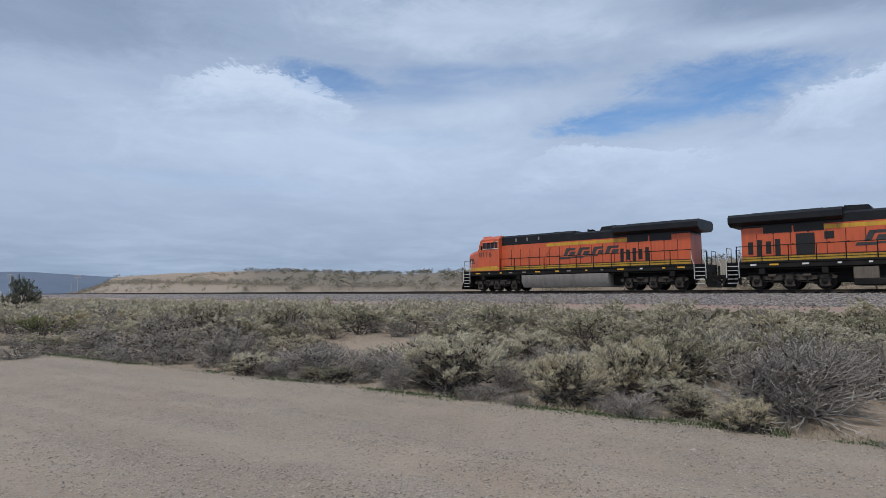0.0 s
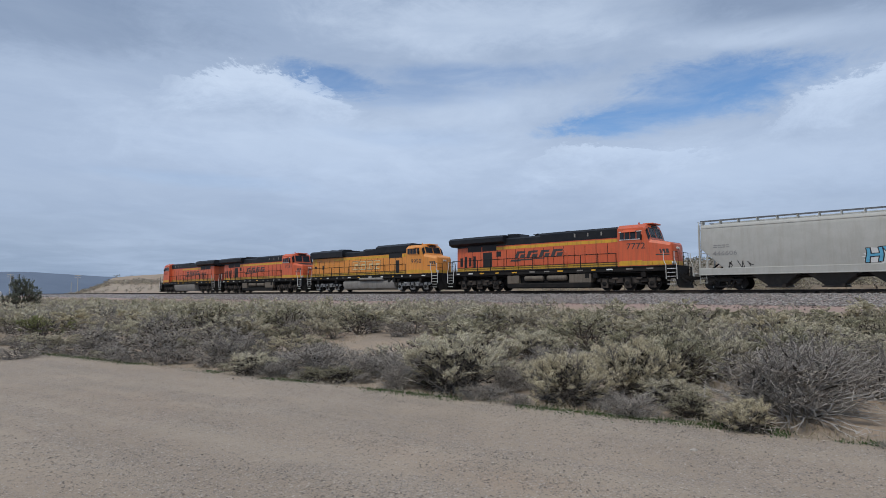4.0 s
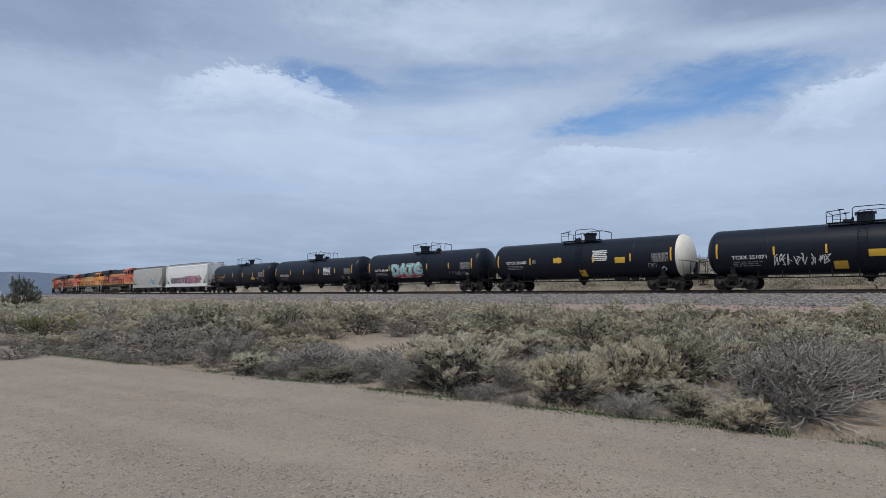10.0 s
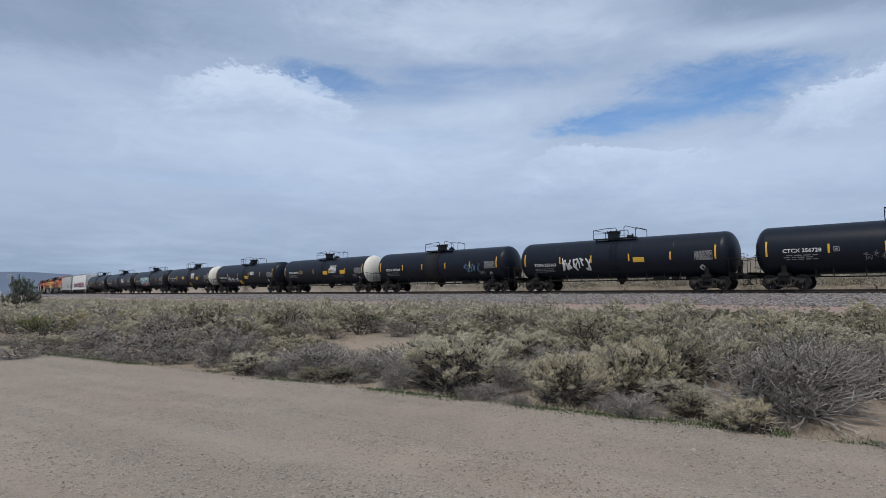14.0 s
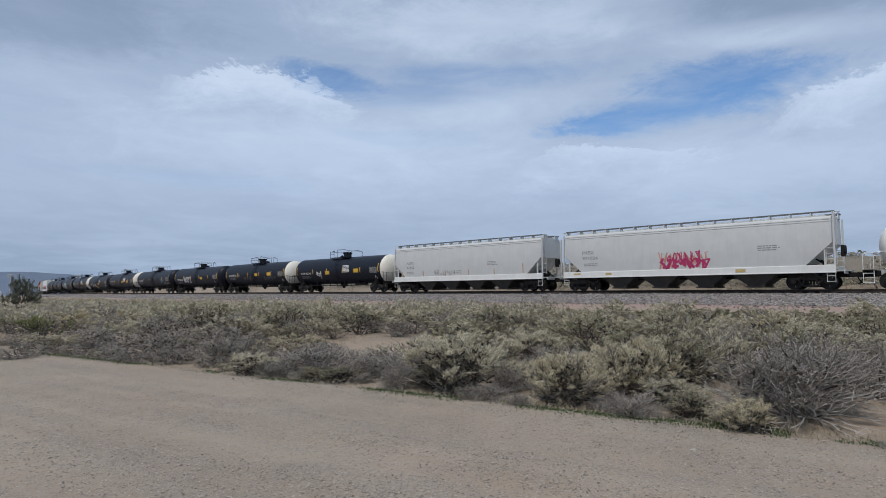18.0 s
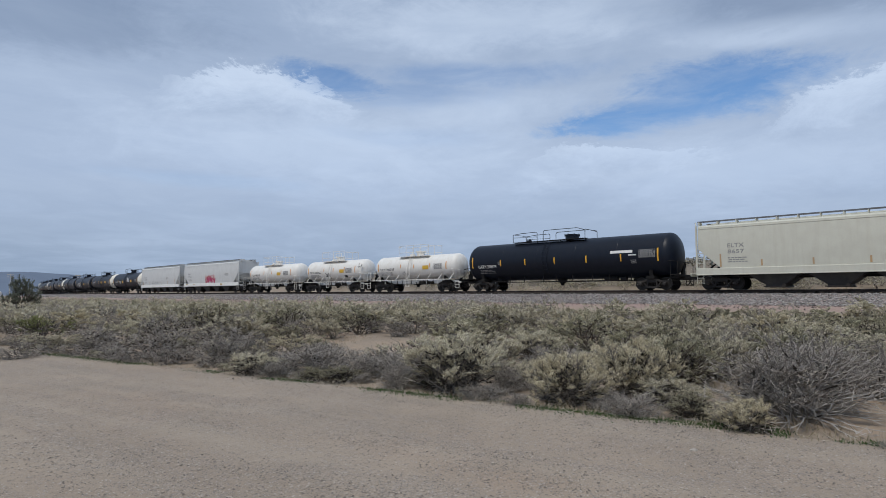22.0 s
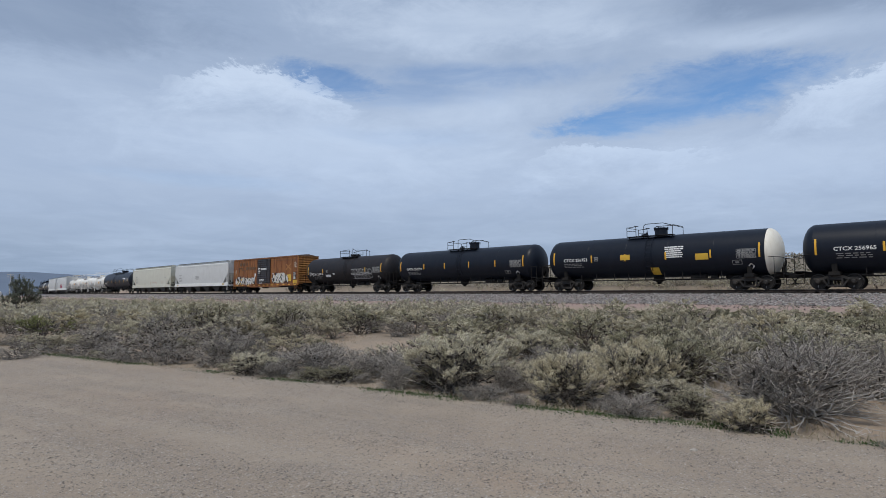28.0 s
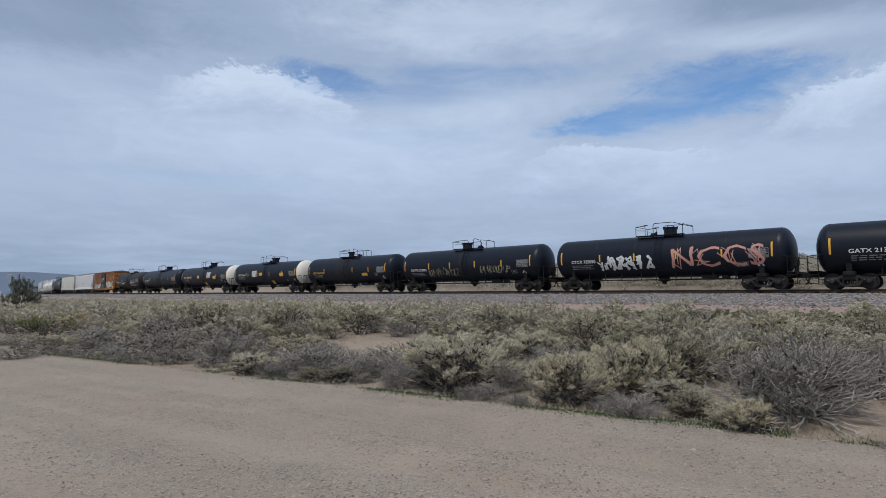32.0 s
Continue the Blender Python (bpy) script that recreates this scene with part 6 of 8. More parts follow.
    for q in (-1, 1):
        g.path([(X(2.4), q * 1.3, 1.28), (X(L - 2.4), q * 1.3, 1.28)], 0.035, 6)
        for s in (2.8, 6.6, 7.3, L - 6.4, L - 3.0):
            g.box(X(s), X(s + 0.35), *sorted((q * 1.1, q * 1.42)), 0.95, 1.34, 0.02)
    part("pipework", g, UNDER, car)
    # number under the cab window, owner's mark as plain slanted shapes
    sx = lambda s, w: X(s) if near < 0 else -X(s + w)
    cabside = loco_side(near, cw, cab_first)
    hood = loco_side(near, hood_w + 0.016, cab_first)
    part("lettering", letters(number, sx(2.6, 1.55), 2.98 if not old else 2.75, 0.44, cabside, 1.42, 0.008, 0.004), INK_BLACK, car, smooth=0)
    m0 = 10.6 if cab_first else (9.6 if not old else 9.0)
    if cab_first:
        base = X(11.0)
    else:
        base = -X(m0 + 4.9)
    g = Geo()
    blocks = ((0.0, 1.05), (1.2, 2.3), (2.45, 3.45), (3.6, 4.7))
    if old:
        for a, b in blocks:
            part("owner_mark", bar(Geo(), hood, base + a, base + b, 2.36, 3.36, 0.004), EMBLEM_BROWN, car, "dark edge of the owner's mark", smooth=0)
            part("owner_mark", bar(Geo(), hood, base + a + 0.04, base + b - 0.04, 2.40, 3.32, 0.008), CREAM_MARK, car, "cream outline of the owner's mark", smooth=0)
            g = Geo()
            bar(g, hood, base + a + 0.11, base + a + 0.36, 2.47, 3.25, 0.012)
            bar(g, hood, base + a + 0.36, base + b - 0.11, 3.02, 3.25, 0.012)
            bar(g, hood, base + a + 0.50, base + b - 0.11, 2.47, 2.86, 0.012)
            part("owner_mark", g, body, car, "yellow-orange fill of the owner's mark", smooth=0)
    else:
        for a, b in blocks:
            g = Geo()
            bar(g, hood, base + a, base + a + 0.34, 2.78, 3.36, 0.006, lean=0.45)
            bar(g, hood, base + a + 0.42, base + b, 3.18, 3.36, 0.006, lean=0.45)
            bar(g, hood, base + a + 0.52, base + b - 0.06, 2.78, 3.08, 0.006, lean=0.45)
            part("owner_mark", g, INK_BLACK, car, "black slanted block of the owner's mark", smooth=0)
        g = Geo()
        bar(g, hood, base - 0.45, base + 0.6, 2.50, 2.68, 0.006, lean=0.5)
        bar(g, hood, base + 0.6, base + 1.8, 2.57, 2.70, 0.006, lean=0.5)
        bar(g, hood, base + 1.8, base + 3.0, 2.64, 2.72, 0.006, lean=0.5)
        part("swoosh", g, INK_BLACK, car, "black tapering stroke under the mark", smooth=0)
    for x in (X(4.3), X(L - 4.3)):
        add_truck(car, x, True, TRUCK_SILVER if old else TRUCK_GREY)
    add_couplers(car, L)
    return car


# ---- the train, from the front to the rear ----
T0 = [-4.651, -3.358, -2.063, -0.764, 0.532, 1.501, 2.525, 3.500, 4.553, 5.538, 6.571, 7.621, 8.655, 9.699, 10.740, 11.773, 12.806, 13.935, 15.086, 15.867, 16.597, 17.377, 18.521, 19.726, 20.909, 21.908, 22.832, 23.860, 24.891, 25.918, 26.868, 27.899, 28.932, 29.96]
cars = []


def length(i):
    return (T0[i] - T0[i - 1]) * SPEED


def couple(i, car, turned=False):
    cars.append((car, T0[i - 1] * SPEED, length(i), turned))


couple(1, locomotive(length(1), "8116", True, "orange diesel locomotive with black roof leading the train", seed=1))
couple(2, locomotive(length(2), "7031", False, "orange and yellow diesel locomotive with cab trailing", split_tank=True, seed=2), True)
couple(3, locomotive(length(3), "9950", False, "faded yellow-orange diesel locomotive with rounded grey fuel tank", old=True, seed=3), True)
couple(4, locomotive(length(4), "7772", False, "orange diesel locomotive, last of the four engines", split_tank=True, seed=4), True)

couple(5, hopper_car(length(5), HOPPER_GREY, [("446606", 1.9, 2.25, 0.28, 1.5)], "dusty grey covered hopper with small blue graffiti", 3, 0.10, 4.45, seed=5, prints=((1.9, 2.95, 1.2, 2), (12.2, 2.6, 1.0, 3)), marks=(
    ("splash", 9.9, 1.40, 3.0, 1.0, 7, SPRAY["white"], 0.008), ("word", "HVG", 10.2, 1.5, 2.4, 0.8, ((SPRAY["dark"], 0.06, 0.010), (SPRAY["blue"], 0.015, 0.013))),
    ("scrawl", 2.8, 1.3, 1.6, 0.6, 3, 0.05, 8, SPRAY["dark"], 0.01)), sill_paint=HOPPER_GREY))
couple(6, hopper_car(length(6), HOPPER_WHITE, [("SOXX", 2.75, 2.62, 0.24, 0.95), ("520317", 2.75, 2.18, 0.24, 1.2)], "white covered hopper with large purple and green graffiti", 3, 0.12, 4.45, seed=6, line_z=(4.15, 4.02), ink=INK_FADED, marks=(
    ("splash", 2.6, 1.42, 7.0, 0.95, 3, SPRAY["green"], 0.006), ("splash", 9.0, 1.40, 6.4, 1.15, 4, SPRAY["green"], 0.007),
    ("blobs", 3.6, 1.36, 5.7, 1.25, 8, 31, ((SPRAY["white"], 1.14, 0.010), (SPRAY["dark"], 1.0, 0.013), (SPRAY["plum"], 0.62, 0.016))), ("scrawl", 3.7, 1.48, 5.5, 1.0, 9, 0.075, 33, SPRAY["dark"], 0.020), ("scrawl", 3.8, 1.5, 5.3, 0.95, 8, 0.05, 36, SPRAY["pink"], 0.023), ("scrawl", 3.6, 1.42, 5.6, 1.1, 9, 0.035, 37, SPRAY["white"], 0.026),
    ("word", "BENON", 9.4, 1.44, 5.1, 1.1, ((SPRAY["white"], 0.115, 0.010), (SPRAY["dark"], 0.085, 0.014), (SPRAY["plum"], 0.035, 0.018), (SPRAY["pink"], -0.005, 0.022))),
    ("splash", 11.95, 1.72, 0.75, 0.62, 12, SPRAY["pink"], 0.025),
    ("scrawl", 15.6, 1.45, 1.2, 0.25, 4, 0.04, 9, SPRAY["dark"], 0.01)), reflectors=((14.85, 1.5, 2.3),)))

REF = ((1.5, 2.02, 2.98), (4.15, 2.12, 2.73), (7.33, 2.12, 2.74), (10.67, 2.12, 2.72), (13.76, 2.12, 2.7), (16.77, 2.05, 2.95))


def ref(L, n=6):
    """Reflectors spread along a tank: two tall ones at the ends, short ones between."""
    out = [(1.45, 2.02, 2.98)]
    for k in range(1, n - 1):
        out.append((1.45 + (L - 3.0) * k / (n - 1) + 0.30 * (k == 1), 2.12, 2.66))
    return tuple(out) + ((L - 1.6, 2.05, 2.98),)


def black_tank(i, name, label, **more):
    L = length(i)
    base = dict(reflectors=ref(L), box_at=(L - 2.95, 2.02, 1.15, 0.58), panels=(("diamond", L - 2.3, 1.52, 0.42, 0.42), ("frame", L - 3.6, 1.5, 0.6, 0.28)), plate=(L / 2 - 1.6, L / 2 + 1.8), dome=L / 2 - 0.6, seed=i)
    base.update(more)
    z = 2.22 if name.startswith("CTCX 256") else 1.93 if name.startswith(("TCBX", "NATX")) else 2.06
    couple(i, tank_car(L, (name, 2.35, z, 0.24, 2.05), label=label, **base))


NFC = lambda s, z=2.95, w=1.35: dict(nfc=(s, z, w, 6))
black_tank(7, "UTLX 661157", "black tank car with yellow stencilled number", ink=INK_YELLOW, plate=(7.2, 10.4), dome=9.6, dome_r=0.3, panels=(("yellow", 12.1, 1.72, 0.95, 0.3), ("frame", 13.6, 1.7, 0.5, 0.28), ("diamond", 15.0, 1.5, 0.42, 0.42), ("frame", 7.2, 1.55, 0.4, 0.2)))
black_tank(8, "TCBX 251021", "black tank car with warning print", **NFC(11.5, 2.78, 1.45))
black_tank(9, "GATX 69464", "black tank car with pale blue and red graffiti", dome=8.3, plate=(7.6, 11.0), marks=(
    ("splash", 4.9, 1.35, 4.4, 0.55, 6, SPRAY["white"], 0.010), ("splash", 5.0, 1.38, 4.2, 0.45, 9, SPRAY["red"], 0.012), ("word", "DATG", 5.0, 1.62, 4.3, 1.1, ((SPRAY["white"], 0.11, 0.014), (SPRAY["dark"], 0.075, 0.017), (SPRAY["cyan"], 0.04, 0.020))), ("scrawl", 5.0, 1.40, 4.2, 0.42, 9, 0.05, 12, SPRAY["rose"]),
    ("scrawl", 12.6, 1.55, 2.4, 0.35, 6, 0.03, 13, SPRAY["grey"])))
black_tank(10, "CTCX 256680", "black tank car with an off-white painted end", rear_white=True, dome=9.5, **NFC(10.4, 3.02, 1.3), panels=(("yellow", 7.0, 2.2, 0.75, 0.38), ("yellow", 12.3, 2.02, 0.8, 0.42), ("diamond", 15.9, 1.5, 0.42, 0.42), ("frame", 5.0, 2.2, 0.3, 0.3), ("frame", 14.8, 1.62, 0.6, 0.3), ("yellow", 9.2, 1.1, 0.55, 0.5)))
black_tank(11, "TCBX 251071", "black tank car with thin white scrawled graffiti", dome=9.4, nfc=(11.0, 2.75, 1.2, 3), panels=(("yellow", 9.6, 1.85, 0.9, 0.4), ("yellow", 7.9, 1.2, 0.7, 0.45), ("diamond", 15.6, 1.52, 0.42, 0.42)), marks=(("scrawl", 4.7, 1.45, 3.1, 0.75, 8, 0.055, 17, SPRAY["white"]),))
black_tank(12, "CTCX 256715", "black tank car with an off-white painted end", rear_white=True, dome=8.6, **NFC(10.6, 2.98, 1.3), panels=(("yellow", 9.4, 2.0, 0.85, 0.4), ("yellow", 12.6, 2.02, 0.85, 0.42), ("diamond", 15.9, 1.5, 0.42, 0.42), ("frame", 5.0, 2.2, 0.3, 0.3), ("frame", 14.8, 1.62, 0.6, 0.3)), marks=(("scrawl", 11.2, 1.55, 2.0, 0.4, 6, 0.03, 18, SPRAY["grey"]),))
black_tank(13, "CTCX 727000", "black tank car with thin blue scrawled graffiti", dome=8.9, sleeve=((8.0, 9.6),), marks=(("scrawl", 12.9, 1.75, 1.9, 0.75, 5, 0.05, 19, SPRAY["steel"]),))
black_tank(14, "TCBX 257163", "black tank car with bold white scrawled graffiti", dome=8.7, panels=(("yellow", 10.9, 2.02, 0.85, 0.35), ("diamond", 15.7, 1.52, 0.42, 0.42)), marks=(("scrawl", 4.8, 1.45, 2.7, 1.1, 5, 0.12, 20, SPRAY["white"]),))
black_tank(15, "CTCX 256728", "black tank car with an off-white end and faint graffiti", rear_white=True, dome=8.8, panels=(("yellow", 9.3, 2.15, 0.8, 0.38), ("yellow", 12.5, 2.15, 0.8, 0.42), ("diamond", 16.0, 1.5, 0.42, 0.42), ("frame", 5.0, 2.2, 0.3, 0.3)), marks=(("scrawl", 6.4, 1.6, 2.0, 0.6, 5, 0.04, 23, SPRAY["grey"]), ("scrawl", 11.6, 1.6, 2.9, 0.5, 8, 0.04, 24, SPRAY["grey"])))
black_tank(16, "CTCX", "black tank car with off-white end and white ghost scrawl", rear_white=True, dome=9.4, **NFC(10.3, 2.95, 1.3), panels=(("yellow", 7.2, 2.0, 0.8, 0.4), ("yellow", 12.4, 2.1, 0.8, 0.42), ("diamond", 15.9, 1.5, 0.42, 0.42)), marks=(("scrawl", 5.4, 1.5, 1.1, 0.9, 2, 0.06, 25, SPRAY["white"]),))

couple(17, hopper_car(length(17), HOPPER_LIGHT, [("ACFX", 2.8, 2.62, 0.26, 1.0), ("37452", 2.8, 2.2, 0.26, 1.1)], "pale grey covered hopper with faint scrawl", 4, 0.10, 4.45, seed=17, line_z=(4.15, 4.02), sill_paint=HOPPER_WHITE, prints=((2.8, 1.9, 1.0, 2), (13.0, 2.6, 1.2, 3)), reflectors=tuple((2.2 + k * 2.9, 1.45, 1.95) for k in range(5)) + ((L17 := length(17)) and (L17 - 2.9, 1.5, 2.3),), marks=(("scrawl", 6.5, 1.5, 3.6, 0.5, 9, 0.03, 41, INK_GREY, 0.01),)))
couple(18, hopper_car(length(18), HOPPER_LIGHT, [("INEX", 2.7, 2.75, 0.26, 1.0), ("971024", 2.7, 2.32, 0.26, 1.3)], "pale grey covered hopper with pink graffiti", 4, 0.10, 4.45, seed=18, line_z=(4.15, 4.02), sill_paint=HOPPER_WHITE, prints=((2.7, 2.05, 1.3, 2), (15.0, 2.75, 1.3, 3)), marks=(
    ("scrawl", 8.6, 1.45, 3.5, 1.2, 9, 0.07, 45, SPRAY["rose"], 0.006), ("scrawl", 8.6, 1.42, 3.5, 0.75, 7, 0.16, 43, SPRAY["magenta"], 0.009), ("scrawl", 9.2, 1.7, 2.4, 0.95, 6, 0.07, 44, SPRAY["magenta"], 0.012), ("patch", 1.9, 1.2, 0.6, 0.12, FADED_YELLOW), ("patch", 13.7, 1.1, 0.6, 0.2, FADED_YELLOW), ("patch", 4.6, 1.15, 0.5, 0.15, FADED_YELLOW))))
for i, name, lbl in ((19, "TILX 102015", "short white tank car with railed platform and ladder"), (20, "TILX 100766", "short white tank car with dark graffiti tag"), (21, "TILX 101747", "short white tank car with rust-streaked shell")):
    L = length(i)
    more = (("scrawl", 5.0, 1.5, 0.9, 0.7, 2, 0.07, 51, SPRAY["dark"]), ("scrawl", L - 1.75, 2.5, 0.7, 0.6, 2, 0.05, 52, SPRAY["dark"])) if i == 20 else ((("scrawl", 5.2, 1.6, 1.0, 0.5, 3, 0.02, 53, INK_FADED),) if i == 21 else ())
    couple(i, tank_car(L, (name, 2.0, 2.12, 0.26, 2.2), r=1.19, zc=2.44, paint=TANK_WHITE, ink=INK_BLACK, label=lbl, inset=0.95, dish=0.62, plate=(L / 2 - 2.1, L / 2 + 2.1), dome=L / 2 + 0.1, dome_r=0.42, dome_h=0.38, reflectors=((1.75, 2.1, 2.85), (L * 0.38, 2.35, 2.75), (L * 0.52, 2.3, 2.7), (L * 0.68, 2.35, 2.75), (L - 2.2, 2.1, 2.85)), panels=(("yellow", L * 0.61, 2.15, 0.8, 0.38),) + ((("black", L - 4.2, 1.62, 0.5, 0.25),) if i == 20 else ()), box_at=(L - 3.9, 2.15, 1.15, 0.5), marks=more, seed=i))
L = length(22)
couple(22, tank_car(L, ("GATX 200974", 2.1, 1.98, 0.27, 2.0), r=1.62, zc=2.53, label="long black tank car with wide railed walkway", inset=0.5, plate=(5.5, 12.4), dome=10.7, dome_r=0.55, dome_h=0.35, reflectors=ref(L, 7), panels=(("white", 14.8, 2.72, 1.75, 0.2), ("frame", 16.4, 1.95, 0.4, 0.25), ("frame", 4.3, 2.25, 0.25, 0.25)), box_at=(L - 3.0, 2.35, 1.2, 0.55), nfc=(16.2, 2.6, 0.65, 1), seed=22))
couple(23, hopper_car(length(23), HOPPER_CREAM, [("ELTX", 3.0, 2.75, 0.26, 1.0), ("8657", 3.0, 2.35, 0.26, 1.0)], "cream covered hopper with tan reflectors", 4, 0.06, 4.42, seed=23, line_z=(4.08,), prints=((3.0, 2.1, 1.2, 3), (17.0, 2.7, 1.1, 2)), reflectors=((2.55, 1.5, 2.35),) + tuple((5.0 + k * 2.8, 1.5, 1.9) for k in range(5)) + ((18.6, 1.5, 2.5),), marks=(("scrawl", 11.6, 1.75, 1.8, 0.18, 6, 0.02, 61, SPRAY["rose"], 0.01),)))
couple(24, hopper_car(length(24), HOPPER_LIGHT, [("AOKX", 2.6, 2.62, 0.28, 1.0), ("91453", 2.6, 2.15, 0.28, 1.1)], "pale grey covered hopper with dark number", 4, 0.06, 4.42, seed=24, line_z=(4.0,), sill_paint=HOPPER_WHITE, prints=((2.6, 1.98, 1.1, 2), (8.8, 2.5, 1.2, 4)), ink=INK_FADED, marks=(("patch", 2.0, 1.05, 0.5, 0.2, FADED_YELLOW), ("patch", 18.0, 1.1, 0.6, 0.2, FADED_YELLOW))))
couple(25, box_car(length(25)))
black_tank(26, "TCBX 253014", "weathered brown-black tank car with white graffiti rings", paint=BLACK_OLD, dome=8.2, dome_r=0.3, dome_h=0.2, plate=(7.0, 9.8), sleeve=((6.6, 9.6),), panels=(("white", 4.9, 1.72, 0.9, 0.25), ("frame", 5.0, 2.2, 0.3, 0.3), ("diamond", 14.0, 1.5, 0.42, 0.42)), marks=(("rings", 9.6, 1.45, 3.4, 0.95, 14, SPRAY["white"]), ("scrawl", 1.7, 1.75, 0.9, 0.8, 3, 0.05, 71, SPRAY["white"]), ("scrawl", 6.2, 1.75, 0.6, 0.5, 2, 0.04, 72, SPRAY["white"])))
black_tank(27, "GATX 253291", "black tank car with short white stencils", dome=9.9)
black_tank(28, "CTCX 256753", "black tank car with an off-white painted end", rear_white=True, dome=9.6, **NFC(10.4, 3.02, 1.3), panels=(("yellow", 7.1, 2.2, 0.75, 0.38), ("yellow", 12.5, 2.02, 0.85, 0.42), ("diamond", 15.9, 1.5, 0.42, 0.42), ("frame", 5.0, 2.2, 0.3, 0.3), ("frame", 14.8, 1.62, 0.6, 0.3), ("yellow", 9.3, 1.1, 0.6, 0.5)))
black_tank(29, "CTCX 256965", "black tank car with an off-white painted end", rear_white=True, dome=9.5, nfc=(6.0, 2.85, 1.3, 6), panels=(("yellow", 7.9, 2.2, 0.85, 0.38), ("yellow", 12.9, 2.02, 0.85, 0.42), ("diamond", 16.0, 1.5, 0.42, 0.42), ("diamond", 14.4, 1.5, 0.3, 0.3), ("frame", 5.0, 2.2, 0.3, 0.3), ("yellow", 10.6, 1.1, 0.6, 0.4)))
black_tank(30, "UTLX 661152", "black tank car with yellow stencils and ribbed jacket", ink=INK_YELLOW, dome=7.6, dome_r=0.3, plate=(6.7, 9.9), sleeve=((6.4, 7.4), (7.5, 8.0), (8.1, 8.9)), panels=(("yellow", 11.2, 1.72, 0.95, 0.3), ("frame", 13.3, 1.7, 0.5, 0.28), ("diamond", 14.6, 1.5, 0.42, 0.42)))
black_tank(31, "NATX 252801", "black tank car with yellow-green scrawled graffiti", dome=8.4, sleeve=((8.5, 9.0),), marks=(("scrawl", 4.6, 1.4, 3.9, 0.85, 11, 0.03, 81, SPRAY["lime"]), ("scrawl", 11.0, 1.5, 3.4, 0.75, 10, 0.04, 82, SPRAY["lime"])))
black_tank(32, "CTCX 725090", "black tank car with big white and pink graffiti", dome=9.6, marks=(("scrawl", 4.5, 1.45, 3.6, 0.75, 7, 0.10, 92, SPRAY["white"]), ("scrawl", 5.3, 1.55, 3.6, 1.05, 5, 0.15, 95, SPRAY["white"]), ("word", "NCCS", 10.2, 1.55, 5.9, 1.35, ((SPRAY["rose"], -0.004, 0.012),)), ("scrawl", 10.0, 1.45, 6.2, 1.5, 4, 0.05, 94, SPRAY["rose"])))
black_tank(33, "GATX 2134", "black tank car with white stencilled number", dome=9.0)


# ---- desert shrubs ----
def quads(name, V, material, slots=None):
    """A mesh of loose quads from an array of shape (n, 4, 3)."""
    V = np.asarray(V, dtype=np.float32)
    n = len(V)
    me = bpy.data.meshes.new(name)
    me.vertices.add(n * 4)
    me.vertices.foreach_set("co", V.reshape(-1))
    me.loops.add(n * 4)
    me.loops.foreach_set("vertex_index", np.arange(n * 4, dtype=np.int32))
    me.polygons.add(n)
    me.polygons.foreach_set("loop_start", np.arange(0, n * 4, 4, dtype=np.int32))
    me.polygons.foreach_set("loop_total", np.full(n, 4, dtype=np.int32))
    for m in material if isinstance(material, list) else [material]:
        me.materials.append(m)
    if slots is not None:
        me.polygons.foreach_set("material_index", np.asarray(slots, dtype=np.int32))
    me.update()
    return me


def unit(v):
    return v / np.maximum(np.linalg.norm(v, axis=-1, keepdims=True), 1e-9)


def sticks(a, b, ra, rb, sides=3):
    """Tapered sticks from points a to b as quads."""
    d = unit(b - a)
    s = unit(np.cross(d, np.where(np.abs(d[:, 2:3]) > 0.9, [[1.0, 0, 0]], [[0, 0, 1.0]])))
    t = np.cross(d, s)
    out = []
    if sides == 1:
        return np.stack([a - s * ra, a + s * ra, b + s * rb, b - s * rb], axis=1)
    for k in range(sides):
        p, q = 2 * math.pi * k / sides, 2 * math.pi * (k + 1) / sides
        vp, vq = s * math.cos(p) + t * math.sin(p), s * math.cos(q) + t * math.sin(q)
        out.append(np.stack([a + vp * ra, a + vq * ra, b + vq * rb, b + vp * rb], axis=1))
    return np.concatenate(out)


def blades(p, d, length, width, rng):
    """Leaf quads at p that point along d."""
    d = unit(d)
    s = unit(np.cross(d, unit(rng.normal(size=d.shape))))
    n = len(p)
    ln, wd = (length * rng.uniform(0.6, 1.3, (n, 1))), (width * rng.uniform(0.6, 1.3, (n, 1)))
    mid = p + d * ln * 0.5
    return np.stack([p, mid + s * wd * 0.5, p + d * ln, mid - s * wd * 0.5], axis=1)


